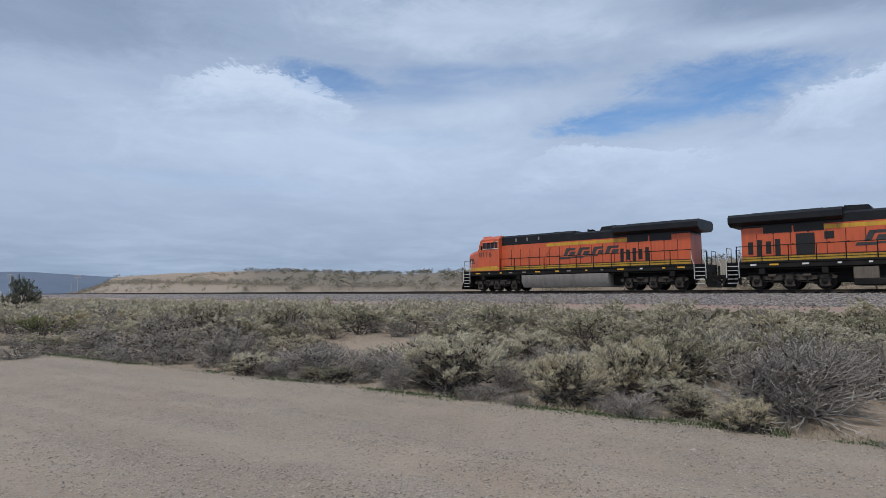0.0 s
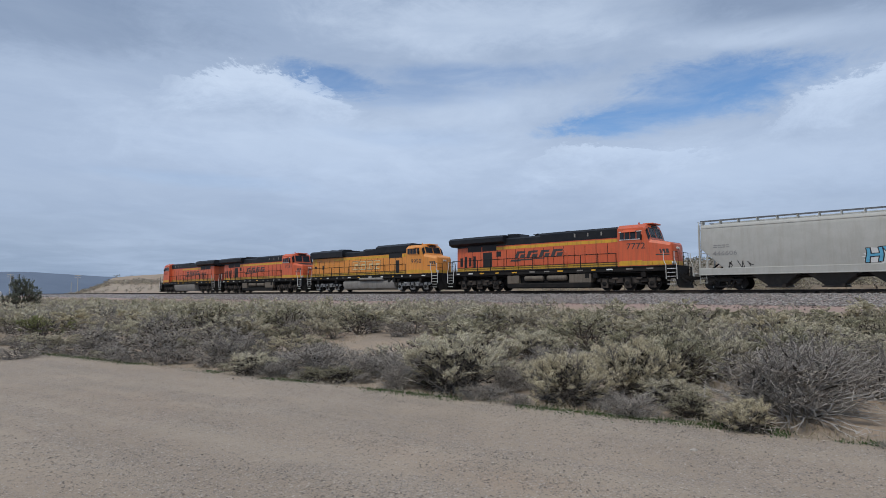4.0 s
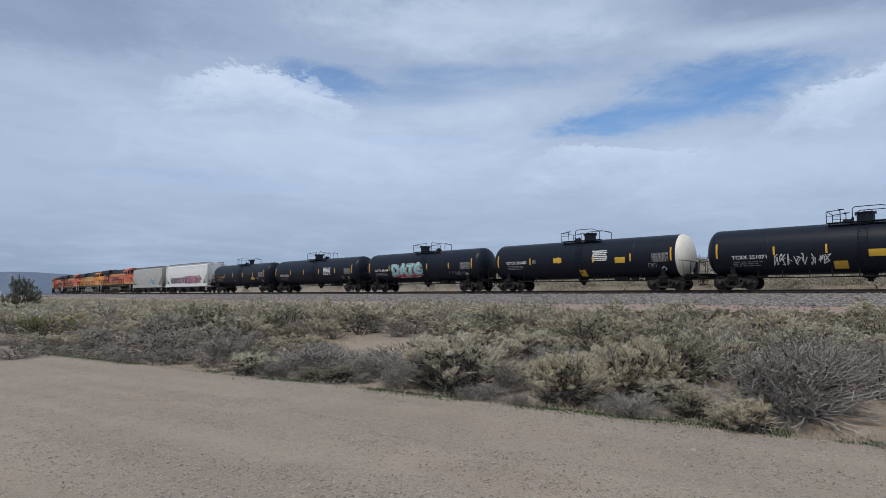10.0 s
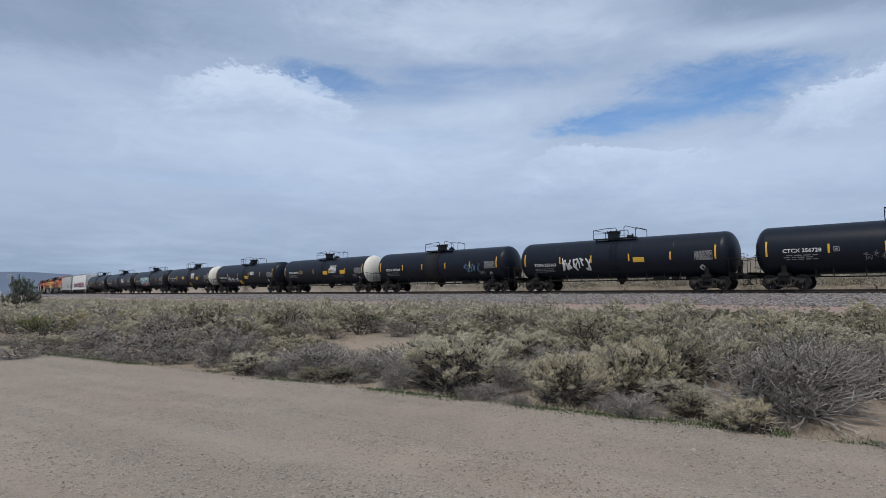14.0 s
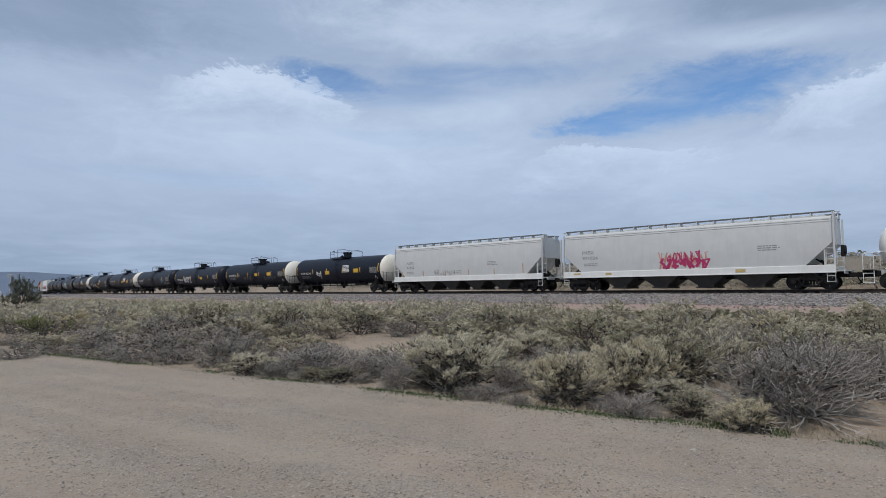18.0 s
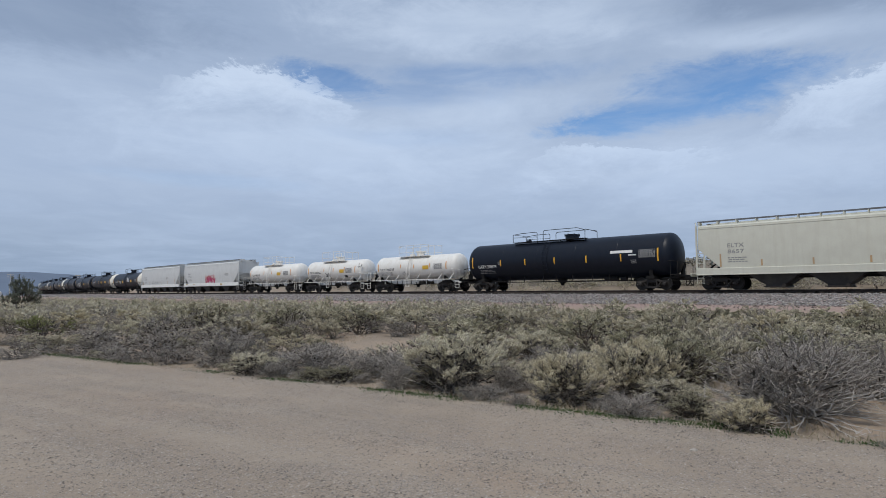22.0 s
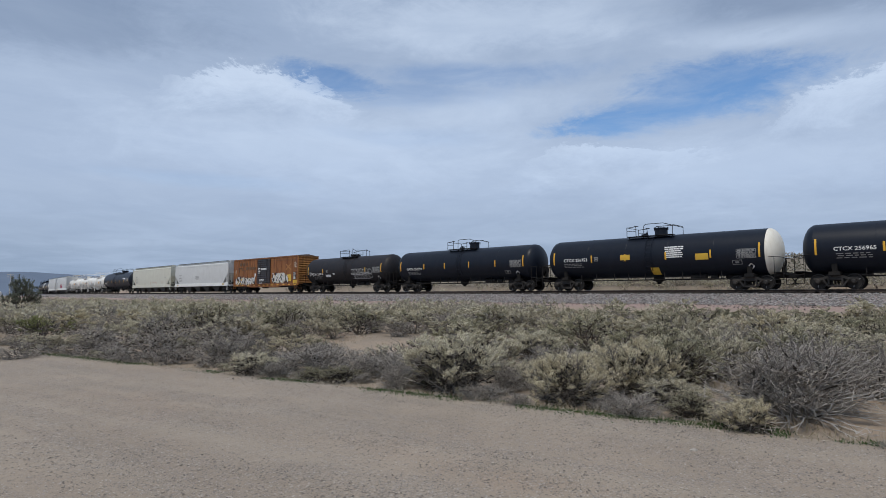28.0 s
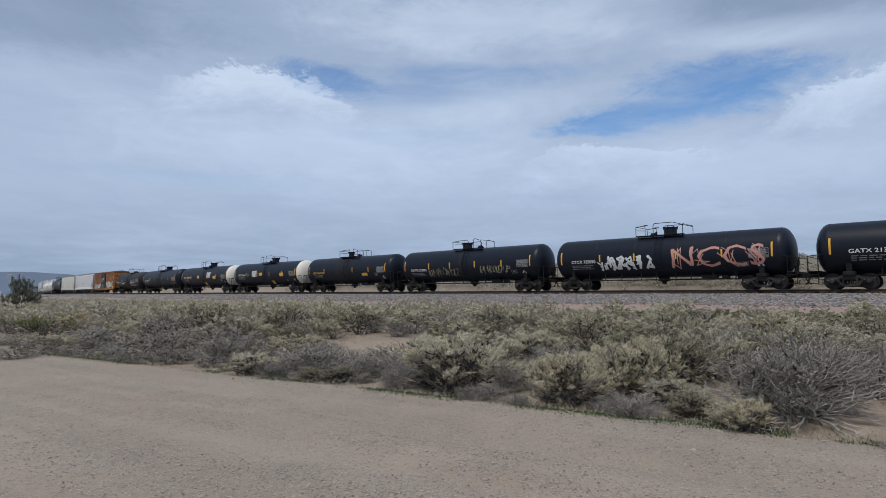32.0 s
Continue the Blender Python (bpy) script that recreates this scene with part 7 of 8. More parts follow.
def grow(seed, stems=22, twigs=10, leaves=3200, leaf=(0.045, 0.012), spread=0.5, upright=0.5, leafless=0.35, droop=0.0, thick=0.011, crook=0.028, clump=0.0):
    """A shrub one metre wide (radius 0.5) and one metre high: quads of its wood and of its leaves."""
    rng = np.random.default_rng(seed)
    n = stems
    az = rng.uniform(0, 2 * math.pi, n)
    out = np.sqrt(rng.uniform(0.0, 1.0, n))
    tip = np.stack([0.47 * out * np.cos(az), 0.47 * out * np.sin(az), 0.95 * np.sqrt(np.maximum(1 - 0.78 * out ** 2, 0.05)) * rng.uniform(0.75, 1.0, n)], axis=1)
    base = np.stack([0.10 * np.cos(az) * rng.random(n), 0.10 * np.sin(az) * rng.random(n), np.full(n, -0.03)], axis=1)
    wood = []
    segs = 5
    pts = [base]
    for k in range(1, segs + 1):
        t = k / segs
        bow = base + (tip - base) * t
        bow[:, 2] = base[:, 2] + (tip[:, 2] - base[:, 2]) * (t ** (1.25 - 0.5 * upright))
        bow += rng.normal(0, crook, (n, 3)) * (t < 1)
        pts.append(bow)
    for k in range(segs):
        wood.append(sticks(pts[k], pts[k + 1], thick * (1.25 - k / segs), thick * (1.25 - (k + 1) / segs) + 0.001, 3))
    # twigs along the outer part of each stem
    m = n * twigs
    which = np.repeat(np.arange(n), twigs)
    t = 1 - 0.72 * rng.random(m) ** 1.35
    idx = np.minimum((t * segs).astype(int), segs - 1)
    P = np.stack(pts)
    fr = (t * segs - idx)[:, None]
    start = P[idx, which] * (1 - fr) + P[idx + 1, which] * fr
    centre = np.array([0, 0, 0.25])
    dirs = unit(unit(start - centre) * 0.8 + rng.normal(0, 0.55, (m, 3)) + np.array([0, 0, upright]))
    ln = rng.uniform(0.10, 0.26, (m, 1))
    end = start + dirs * ln
    end[:, 2] -= droop * ln[:, 0] * 0.5
    wood.append(sticks(start, end, thick * 0.42, 0.0025, 3))
    # fine shoots on the twigs
    per = 3
    w2 = np.repeat(np.arange(m), per)
    f2 = rng.uniform(0.3, 1.0, (m * per, 1))
    s2 = start[w2] * (1 - f2) + end[w2] * f2
    d2 = unit(dirs[w2] * 0.7 + rng.normal(0, 0.5, (m * per, 3)) + np.array([0, 0, upright * 1.2]))
    e2 = s2 + d2 * rng.uniform(0.05, 0.13, (m * per, 1))
    wood.append(sticks(s2, e2, 0.0034, 0.0016, 1))
    keep = np.where(start[w2][:, 2] > leafless * rng.uniform(0.3, 1.3, m * per))[0]
    if leaves and len(keep):
        if clump:
            # leaves crowd on some shoots and leave gaps between them
            tuft = rng.random(len(keep)) ** (1 + 3 * clump)
            pick = rng.choice(keep, leaves, p=tuft / tuft.sum())
        else:
            pick = rng.choice(keep, leaves)
        f3 = 0.1 + 1.0 * rng.random((leaves, 1)) ** 0.8
        p3 = s2[pick] * (1 - f3) + e2[pick] * f3 + rng.normal(0, 0.012, (leaves, 3))
        d3 = d2[pick] + rng.normal(0, 0.42, (leaves, 3)) + np.array([0, 0, 0.35 * upright])
        return np.concatenate(wood), blades(p3, d3, leaf[0], leaf[1], rng)
    return np.concatenate(wood), None


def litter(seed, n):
    """The dense dead growth inside a shrub: dark brown blades in its lower middle that also paint its inner shade."""
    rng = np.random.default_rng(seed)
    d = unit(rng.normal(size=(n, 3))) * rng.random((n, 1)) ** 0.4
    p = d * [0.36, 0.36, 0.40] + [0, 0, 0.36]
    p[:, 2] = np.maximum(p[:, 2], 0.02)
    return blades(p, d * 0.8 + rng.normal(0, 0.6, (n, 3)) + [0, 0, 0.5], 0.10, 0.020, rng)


def bare_limbs(seed, n):
    """Bleached dead limbs, crooked and forked, that stand out of a shrub's flanks."""
    rng = np.random.default_rng(seed + 5000)
    az = rng.uniform(0, 2 * math.pi, n)
    lift = rng.uniform(0.32, 1.1, n)
    p = np.stack([0.08 * np.cos(az), 0.08 * np.sin(az), np.full(n, 0.02)], axis=1)
    d = np.stack([np.cos(az), np.sin(az), lift], axis=1)
    out, r = [], 0.0095
    for k in range(6):
        d = unit(unit(d) + rng.normal(0, 0.30, (n, 3)))
        q = p + d * rng.uniform(0.07, 0.125, (n, 1))
        q[:, 2] = np.maximum(q[:, 2], 0.03)
        out.append(sticks(p, q, r, r * 0.84, 4))
        if k > 1:
            side = unit(d + rng.normal(0, 0.75, (n, 3)))
            s = q + side * rng.uniform(0.06, 0.15, (n, 1))
            out.append(sticks(q, s, r * 0.6, r * 0.35, 3))
            t = s + unit(side + rng.normal(0, 0.5, (n, 3))) * rng.uniform(0.04, 0.09, (n, 1))
            out.append(sticks(s, t, r * 0.35, 0.0015, 3))
        p, r = q, r * 0.84
    return np.concatenate(out)


TWIG = surface("grey_dry_wood", (0.33, 0.295, 0.26), (0.165, 0.147, 0.13), rough=0.9, grain=30, blotch=6, bump=0.2)
TWIG_DARK = surface("dark_brown_wood", (0.12, 0.095, 0.075), (0.07, 0.055, 0.045), rough=0.9, grain=30, blotch=6, bump=0.2)
TWIG_PALE = surface("bleached_dead_wood", (0.50, 0.465, 0.42), (0.30, 0.275, 0.245), rough=0.9, grain=30, blotch=6, bump=0.2)
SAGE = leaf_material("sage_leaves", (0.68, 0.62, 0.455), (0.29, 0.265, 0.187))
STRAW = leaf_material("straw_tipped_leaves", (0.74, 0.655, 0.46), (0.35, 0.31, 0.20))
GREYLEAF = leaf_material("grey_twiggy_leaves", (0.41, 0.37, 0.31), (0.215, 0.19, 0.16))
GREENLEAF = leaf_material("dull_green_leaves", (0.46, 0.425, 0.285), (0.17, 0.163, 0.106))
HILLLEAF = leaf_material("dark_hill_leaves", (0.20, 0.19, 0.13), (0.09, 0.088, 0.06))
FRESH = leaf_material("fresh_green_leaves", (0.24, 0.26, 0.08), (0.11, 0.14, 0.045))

# dead twigs whose dark brown also holds the crown's inner shade
SHADED_DEADGROWTH = surface("shade_dark_dead_growth", (0.06, 0.05, 0.041), (0.035, 0.029, 0.024), rough=0.95, grain=30, blotch=6, bump=0.0)

KINDS = {
    0: ("sage_shrub", "pale olive sagebrush with grey stems", SAGE, TWIG, dict(stems=26, twigs=13, leaves=15000, leaf=(0.036, 0.0090), upright=0.6, leafless=0.30, clump=0.5)),
    1: ("straw_shrub", "dense straw-tipped desert shrub with rounded crown", STRAW, TWIG, dict(stems=34, twigs=13, leaves=19000, leaf=(0.038, 0.0085), upright=0.8, leafless=0.12, clump=0.5)),
    2: ("dry_shrub", "grey leafless desert shrub of tangled twigs", GREYLEAF, TWIG, dict(stems=42, twigs=12, leaves=1500, leaf=(0.032, 0.010), upright=0.2, leafless=0.3, thick=0.0075, crook=0.055)),
    3: ("creosote_shrub", "dull green desert shrub with dark stems", GREENLEAF, TWIG_DARK, dict(stems=24, twigs=11, leaves=13000, leaf=(0.030, 0.011), upright=0.4, leafless=0.28, clump=0.6)),
    4: ("green_shrub", "fresh green low desert shrub", FRESH, TWIG_DARK, dict(stems=24, twigs=11, leaves=4600, leaf=(0.045, 0.011), upright=0.9, leafless=0.1)),
}
SHRUBS = {}


def shrub(kind, variant, x, y, rx, h, turn, sink=0.02, fine=True):
    """A shrub on the ground: stems and foliage."""
    name, label, leafmat, wood, how = KINDS[kind]
    key = (kind, variant, fine)
    if key not in SHRUBS:
        if fine == "far":
            how = dict(how, stems=9, twigs=5, leaves=how["leaves"] // 5, leaf=(how["leaf"][0] * 1.5, how["leaf"][1] * 2.6), thick=0.016)
        elif not fine:
            # fewer, larger leaves for shrubs that stay farther off
            how = dict(how, stems=how["stems"] // 2, twigs=7, leaves=int(how["leaves"] / 2.8), leaf=(how["leaf"][0] * 1.15, how["leaf"][1] * 1.6), thick=0.013)
        w, l = grow(100 * kind + variant, **how)
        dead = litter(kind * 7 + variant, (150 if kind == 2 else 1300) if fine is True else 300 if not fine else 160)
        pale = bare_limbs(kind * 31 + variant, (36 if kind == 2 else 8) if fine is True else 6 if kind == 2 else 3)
        SHRUBS[key] = (quads("branchwork", w, wood), quads("dead_growth", dead, SHADED_DEADGROWTH), quads("deadwood", pale, TWIG_PALE), quads("foliage", l, leafmat))
    ob = new(name)
    tagged(ob, label, "shrub", "shrubs beside the track")
    ob.matrix_basis = pose(x, y, ground_z(x, y) - sink, 0, 0, turn)
    for n, me in zip(("branchwork", "dead_growth", "deadwood", "foliage"), SHRUBS[key]):
        o = part(n, me, None, ob)
        o.scale = (rx * 2, rx * 2, h)
        if n in ("dead_growth", "deadwood"):
            tagged(o, kind="stuff")
    return ob


rng = random.Random(11)
NEAR = [(0.19, 9.90, 0.85, 0.99, 0), (1.84, 8.77, 0.62, 0.75, 1), (3.02, 9.46, 0.71, 0.90, 1), (2.09, 13.20, 0.64, 0.70, 0), (4.45, 7.65, 0.98, 1.02, 2), (3.23, 7.77, 0.36, 0.32, 3), (-2.45, 12.17, 1.0, 0.60, 2), (-5.09, 14.02, 0.84, 0.68, 2), (-7.25, 14.91, 0.96, 0.73, 2), (-2.86, 20.4, 0.95, 1.0, 3), (1.31, 18.14, 0.93, 1.04, 3), (-8.31, 20.90, 1.16, 1.12, 3), (-5.53, 21.04, 1.26, 1.07, 3), (-13.3, 19.8, 0.95, 0.85, 4), (8.22, 19.35, 1.34, 0.98, 3), (4.63, 16.53, 1.29, 0.76, 0), (7.87, 12.28, 1.06, 0.84, 0)]
NEAR += [(-9.55, 16.71, 1.00, 0.69, 2), (-0.80, 10.22, 0.32, 0.40, 2), (1.02, 9.83, 0.34, 0.52, 2), (2.52, 7.95, 0.44, 0.30, 2), (6.48, 13.09, 0.80, 0.76, 2), (9.93, 16.54, 0.95, 0.85, 3), (-1.05, 20.84, 1.07, 0.87, 0), (-10.58, 14.88, 0.62, 0.50, 2), (5.45, 8.75, 0.85, 0.95, 2), (6.1, 10.2, 0.9, 0.95, 3), (4.62, 6.1, 0.20, 0.16, 2), (4.55, 8.55, 0.5, 0.62, 2), (6.75, 9.1, 0.75, 0.85, 2), (3.9, 10.1, 0.8, 0.85, 3), (4.9, 11.2, 0.9, 0.9, 0)]
BARE = [(-2.2, 17.4, 2.5, 2.2), (-1.4, 15.0, 1.6, 1.0), (-11.9, 17.4, 0.8, 1.2), (1.3, 15.0, 0.9, 1.3), (-4.4, 16.4, 1.2, 1.1), (3.75, 8.9, 0.45, 0.9), (2.4, 15.0, 0.9, 0.6), (5.5, 7.2, 1.2, 0.9), (4.6, 6.5, 0.6, 0.5)]
placed = []
for k, (x, y, r, h, kind) in enumerate(NEAR):
    shrub(kind, k % 3, x, y, r, h, rng.uniform(0, 360), fine=math.hypot(x, y) < 16)
    placed.append((x, y, r))


def scrub_kind(x, y):
    t = noise.noise((x * 0.16, y * 0.16, 6)) + rng.uniform(-0.4, 0.4)
    return 2 if t < -0.14 else 0 if t < 0.10 else 1 if t < 0.21 else 3


def clear(x, y, r, slack=0.62):
    for a, b, q in placed:
        if (a - x) ** 2 + (b - y) ** 2 < ((q + r) * slack) ** 2:
            return False
    for a, b, q, s in BARE:
        if ((a - x) / q) ** 2 + ((b - y) / s) ** 2 < 1:
            return False
    return True


for _ in range(900):
    l, c, r = rng.uniform(-7.5, 26), rng.uniform(0.30, 1.5), rng.uniform(0.22, 0.75)
    x, y = RA[0] * l + RB[0] * c, 9.0 + RA[1] * l + RB[1] * c
    if road_edge(x, y) < 0.05 + 0.55 * r or not clear(x, y, r, 0.6):
        continue
    shrub(rng.choice((2, 2, 2, 2, 0, 3)), rng.randrange(3), x, y, r, r * rng.uniform(0.6, 0.95), rng.uniform(0, 360), fine=math.hypot(x, y) < 13)
    placed.append((x, y, r))
count = 0
for _ in range(30000):
    if count >= 360:
        break
    a = radians(rng.uniform(-43, 43))
    d = math.sqrt(rng.uniform(5.5 ** 2, 33.0 ** 2))
    x, y = d * math.sin(a), d * math.cos(a)
    e, (u, w) = road_edge(x, y), along(x, y)
    r = rng.uniform(0.40, 1.15) * (0.6 if e < 1.5 else 1.0)
    if e < 0.10 + r * 0.6 or w < 8.5 + 5.0 * (noise.noise((u * 0.13, 1.0, 1.0)) < 0.25) or not clear(x, y, r, 0.74):
        continue
    # near the track they stay low, so that the red dirt at the ballast's foot shows over them
    tall = EYE - (0.024 if abs(x) < 0.42 * y else 0.013) * d - ground_z(x, y) + rng.uniform(-0.08, 0.04)
    if tall < 0.22:
        continue
    kind = scrub_kind(x, y)
    if e < 3.0 and kind in (0, 3) and rng.random() < 0.6:
        kind = 2
    shrub(kind, rng.randrange(3), x, y, r, min(r * rng.uniform(0.80, 1.15), tall), rng.uniform(0, 360), fine=True if d < 11.5 else False if d < 23 else "far")
    placed.append((x, y, r))
    count += 1


# ---- far scrub: towards the curve, under the bank and over the hill ----
def small_grow(seed, leaves, size):
    w, l = grow(seed, stems=9, twigs=4, leaves=leaves, leaf=size, upright=0.6, leafless=0.15, thick=0.018)
    keep = np.random.default_rng(seed).choice(len(w), min(len(w), leaves // 3), replace=False)
    return np.concatenate([w[keep], l]), np.concatenate([np.zeros(len(keep)), np.ones(leaves)])


def scatter(name, label, tries, where, leafmat, wood, size, leaves, leaf, seed, limit):
    """Many shrubs too far to count, in one mesh."""
    r = np.random.default_rng(seed)
    protos = [small_grow(seed * 10 + k, leaves, leaf) for k in range(4)]
    out, slots = [], []
    for _ in range(tries):
        spot = where(r)
        if spot is None:
            continue
        x, y = spot
        q, h = r.uniform(*size), r.uniform(0.7, 1.1)
        V, s = protos[r.integers(4)]
        a = r.uniform(0, 6.28)
        R = np.array([[math.cos(a), -math.sin(a), 0], [math.sin(a), math.cos(a), 0], [0, 0, 1]])
        out.append((V.reshape(-1, 3) * [2 * q, 2 * q, q * 1.2 * h] @ R.T + [x, y, ground_z(x, y) - 0.03]).reshape(-1, 4, 3))
        slots.append(s)
        if len(out) >= limit:
            break
    ob = part(name, quads(name, np.concatenate(out), [wood, leafmat], np.concatenate(slots)), None)
    return tagged(ob, label, "scrub", kind="stuff")


def field(r, lo, hi):
    a = radians(r.uniform(-44, 42))
    d = math.exp(r.uniform(math.log(lo), math.log(hi)))
    return d * math.sin(a), d * math.cos(a)


def flats(r):
    x, y = field(r, 29, 330)
    u, w = along(x, y)
    return (x, y) if w > 13 and road_edge(x, y) > 0.8 and (math.hypot(x, y) > 31 or clear(x, y, 0.4, 0.5)) else None


def bank(r):
    u = r.uniform(20, 330)
    w = -r.uniform(4.9, 9.5)
    x, y, _ = line_at(u, w)
    dense = noise.noise((u * 0.22, 0.0, 3.0)) + (0.5 if w < -7.2 else 0.0) + 0.5 * ease(75, 60, u)
    return (x, y) if dense > r.uniform(-0.15, 0.5) else None


def verge(r):
    x, y, _ = line_at(r.uniform(10, 82), -r.uniform(4.8, 16))
    return x, y


def slope(r):
    u = r.uniform(-150, 300)
    w = -(9 + 150 * r.random() ** 1.2)
    x, y, _ = line_at(u, w)
    az = math.degrees(math.atan2(x, y))
    if az < -37 or az > 42 or y < 5:
        return None
    bare = ease(-15, -22, az) * 0.75
    return (x, y) if noise.noise((x * 0.05, y * 0.05, 4)) + 0.42 - bare > r.uniform(0, 0.6) else None


scatter("distant_scrub", "low grey-olive desert scrub stretching along the track", 9000, flats, SAGE, TWIG, (0.35, 0.85), 110, (0.15, 0.055), 3, 700)
scatter("distant_scrub", "dull green desert scrub among grey bushes", 9000, flats, GREENLEAF, TWIG_DARK, (0.35, 0.85), 110, (0.15, 0.06), 4, 500)
scatter("distant_scrub", "grey leafless scrub among the bushes", 9000, flats, GREYLEAF, TWIG, (0.4, 0.9), 100, (0.14, 0.04), 5, 500)
scatter("bank_scrub", "pale olive shrubs beside the far side of the track", 9000, bank, SAGE, TWIG, (0.4, 0.8), 60, (0.16, 0.07), 9, 450)
scatter("bank_scrub", "dark shrubs on the sandy bank beside the track", 9000, bank, GREYLEAF, TWIG_DARK, (0.4, 0.9), 60, (0.17, 0.08), 6, 900)
scatter("hill_scrub", "dull green shrubs scattered over the low hill", 9000, slope, HILLLEAF, TWIG_DARK, (0.4, 0.85), 50, (0.24, 0.12), 7, 1500)
scatter("hill_scrub", "pale olive shrubs scattered over the low hill", 9000, slope, GREYLEAF, TWIG_DARK, (0.35, 0.8), 50, (0.24, 0.11), 8, 1200)
scatter("verge_scrub", "olive and grey shrubs along the far side of the track", 2000, verge, SAGE, TWIG_DARK, (0.35, 0.75), 90, (0.11, 0.05), 12, 520)
scatter("verge_scrub", "dull green shrubs along the far side of the track", 2000, verge, GREENLEAF, TWIG_DARK, (0.35, 0.75), 90, (0.11, 0.05), 13, 460)


# ---- stones, grass at the road's edge, litter of dead branches ----
def pebbles(name, label, n, where, size, material, seed, flat=0.6, sunk=False):
    """Loose stones too many to count."""
    r = np.random.default_rng(seed)
    base = np.array([(1, 0, 0), (0.2, 0.95, 0.1), (-0.9, 0.3, 0), (-0.3, -0.9, 0.1), (0.1, 0.1, 0.9), (0, 0, -0.6)])
    tris = np.array([(0, 1, 4), (1, 2, 4), (2, 3, 4), (3, 0, 4), (1, 0, 5), (2, 1, 5), (3, 2, 5), (0, 3, 5)])
    if sunk:
        # half buried grit: only the upper faces
        base, tris = base[:5], tris[:4]
    k = len(base)
    V, F = [], []
    while len(V) < n:
        p = where(r)
        if p is None:
            continue
        q = size[0] * (size[1] / size[0]) ** (r.random() ** 2.2)
        a = r.uniform(0, 6.28)
        R = np.array([[math.cos(a), -math.sin(a), 0], [math.sin(a), math.cos(a), 0], [0, 0, 1]])
        v = base * r.uniform(0.65, 1.25, (k, 3)) * [q, q * r.uniform(0.6, 1), q * flat]
        F.append(tris + k * len(V))
        V.append(v @ R.T + [p[0], p[1], p[2] + q * flat * 0.25])
    me = bpy.data.meshes.new(name)
    me.from_pydata(np.concatenate(V).tolist(), [], np.concatenate(F).tolist())
    me.materials.append(material)
    return tagged(part(name, me, None), label, "stones", kind="stuff")


def stone_material(name, a, b):
    m = bpy.data.materials.new(name)
    m.use_nodes = True
    n = Nodes(m.node_tree)
    rnd = n.add("ShaderNodeNewGeometry").outputs["Random Per Island"]
    pos = n.add("ShaderNodeTexCoord").outputs["Object"]
    c = n.mix(n.math("MULTIPLY", n.noise(pos, 60, 3), 0.3), n.mix(rnd, a, b), (0.10, 0.09, 0.08))
    s = n.add("ShaderNodeBsdfPrincipled", {"Base Color": c, "Roughness": 0.9})
    n.add("ShaderNodeOutputMaterial", {0: s.outputs[0]})
    return m


ROAD_STONE = stone_material("road_gravel", (0.54, 0.465, 0.39), (0.14, 0.118, 0.10))
BED_STONE = stone_material("ballast_stone", (0.50, 0.475, 0.455), (0.075, 0.068, 0.066))
FOOT_STONE = stone_material("reddish_ballast_stone", (0.40, 0.30, 0.27), (0.11, 0.08, 0.072))


def road_z(x, y):
    c = x * RB[0] + (y - 9.0) * RB[1]
    return 0.012 + 0.018 * noise.noise((x * 0.9, y * 0.9, 4)) - 0.02 * math.exp(-((c + 3.3) / 0.5) ** 2) - 0.02 * math.exp(-((c + 5.2) / 0.5) ** 2) + 0.03 * math.exp(-((c + 0.2) / 0.5) ** 2) - 0.09 * ease(0.15, 0.6, c)


def on_road(r):
    a = radians(r.uniform(-42, 42))
    d = 3.8 + 15 * r.random() ** 1.6
    x, y = d * math.sin(a), d * math.cos(a)
    c = x * RB[0] + (y - 9.0) * RB[1]
    l = x * RA[0] + (y - 9.0) * RA[1]
    # windrows of gravel along the lanes, bare sand between them
    band = noise.noise((l * 0.16, c * 1.1, 2.0)) + 0.6 * noise.noise((l * 0.7, c * 2.4, 5.0))
    if band < r.uniform(-0.45, 0.55):
        return None
    return (x, y, road_z(x, y)) if road_edge(x, y) < 0.15 else None


def at_edge(r):
    l = r.uniform(-9, 22)
    c = r.normal(0.05, 0.35)
    x, y = RA[0] * l + RB[0] * c, 9.0 + RA[1] * l + RB[1] * c
    return x, y, max(ground_z(x, y), road_z(x, y)) + 0.004


def on_bed(r):
    u = 25 + 110 * r.random() ** 1.5
    w = r.uniform(1.5, 4.9)
    x, y, _ = line_at(u, w)
    z = -0.25 - 0.05 * max(w - 1.35, 0) / 0.65 if w < 2.0 else -0.30 - 0.68 * (w - 2.0) / 2.6
    return x, y, RAIL_Z + max(z, -0.92)


def at_foot(r):
    u = 20 + 100 * r.random() ** 1.5
    w = 4.4 + abs(r.normal(0, 1.6))
    x, y, _ = line_at(u, w)
    return x, y, max(ground_z(x, y), road_z(x, y)) - 0.0031


pebbles("road_gravel", "loose pale gravel on the dirt road", 46000, on_road, (0.005, 0.0165), ROAD_STONE, 21, 0.7, True)
pebbles("edge_gravel", "small stones along the road's edge", 1800, at_edge, (0.006, 0.026), ROAD_STONE, 22)
pebbles("ballast_stones", "grey crushed stones on the ballast slope", 15000, on_bed, (0.035, 0.085), BED_STONE, 23, 0.8)
pebbles("ballast_stones", "stray ballast stones on the reddish dirt", 5000, at_foot, (0.03, 0.09), FOOT_STONE, 24, 0.8)


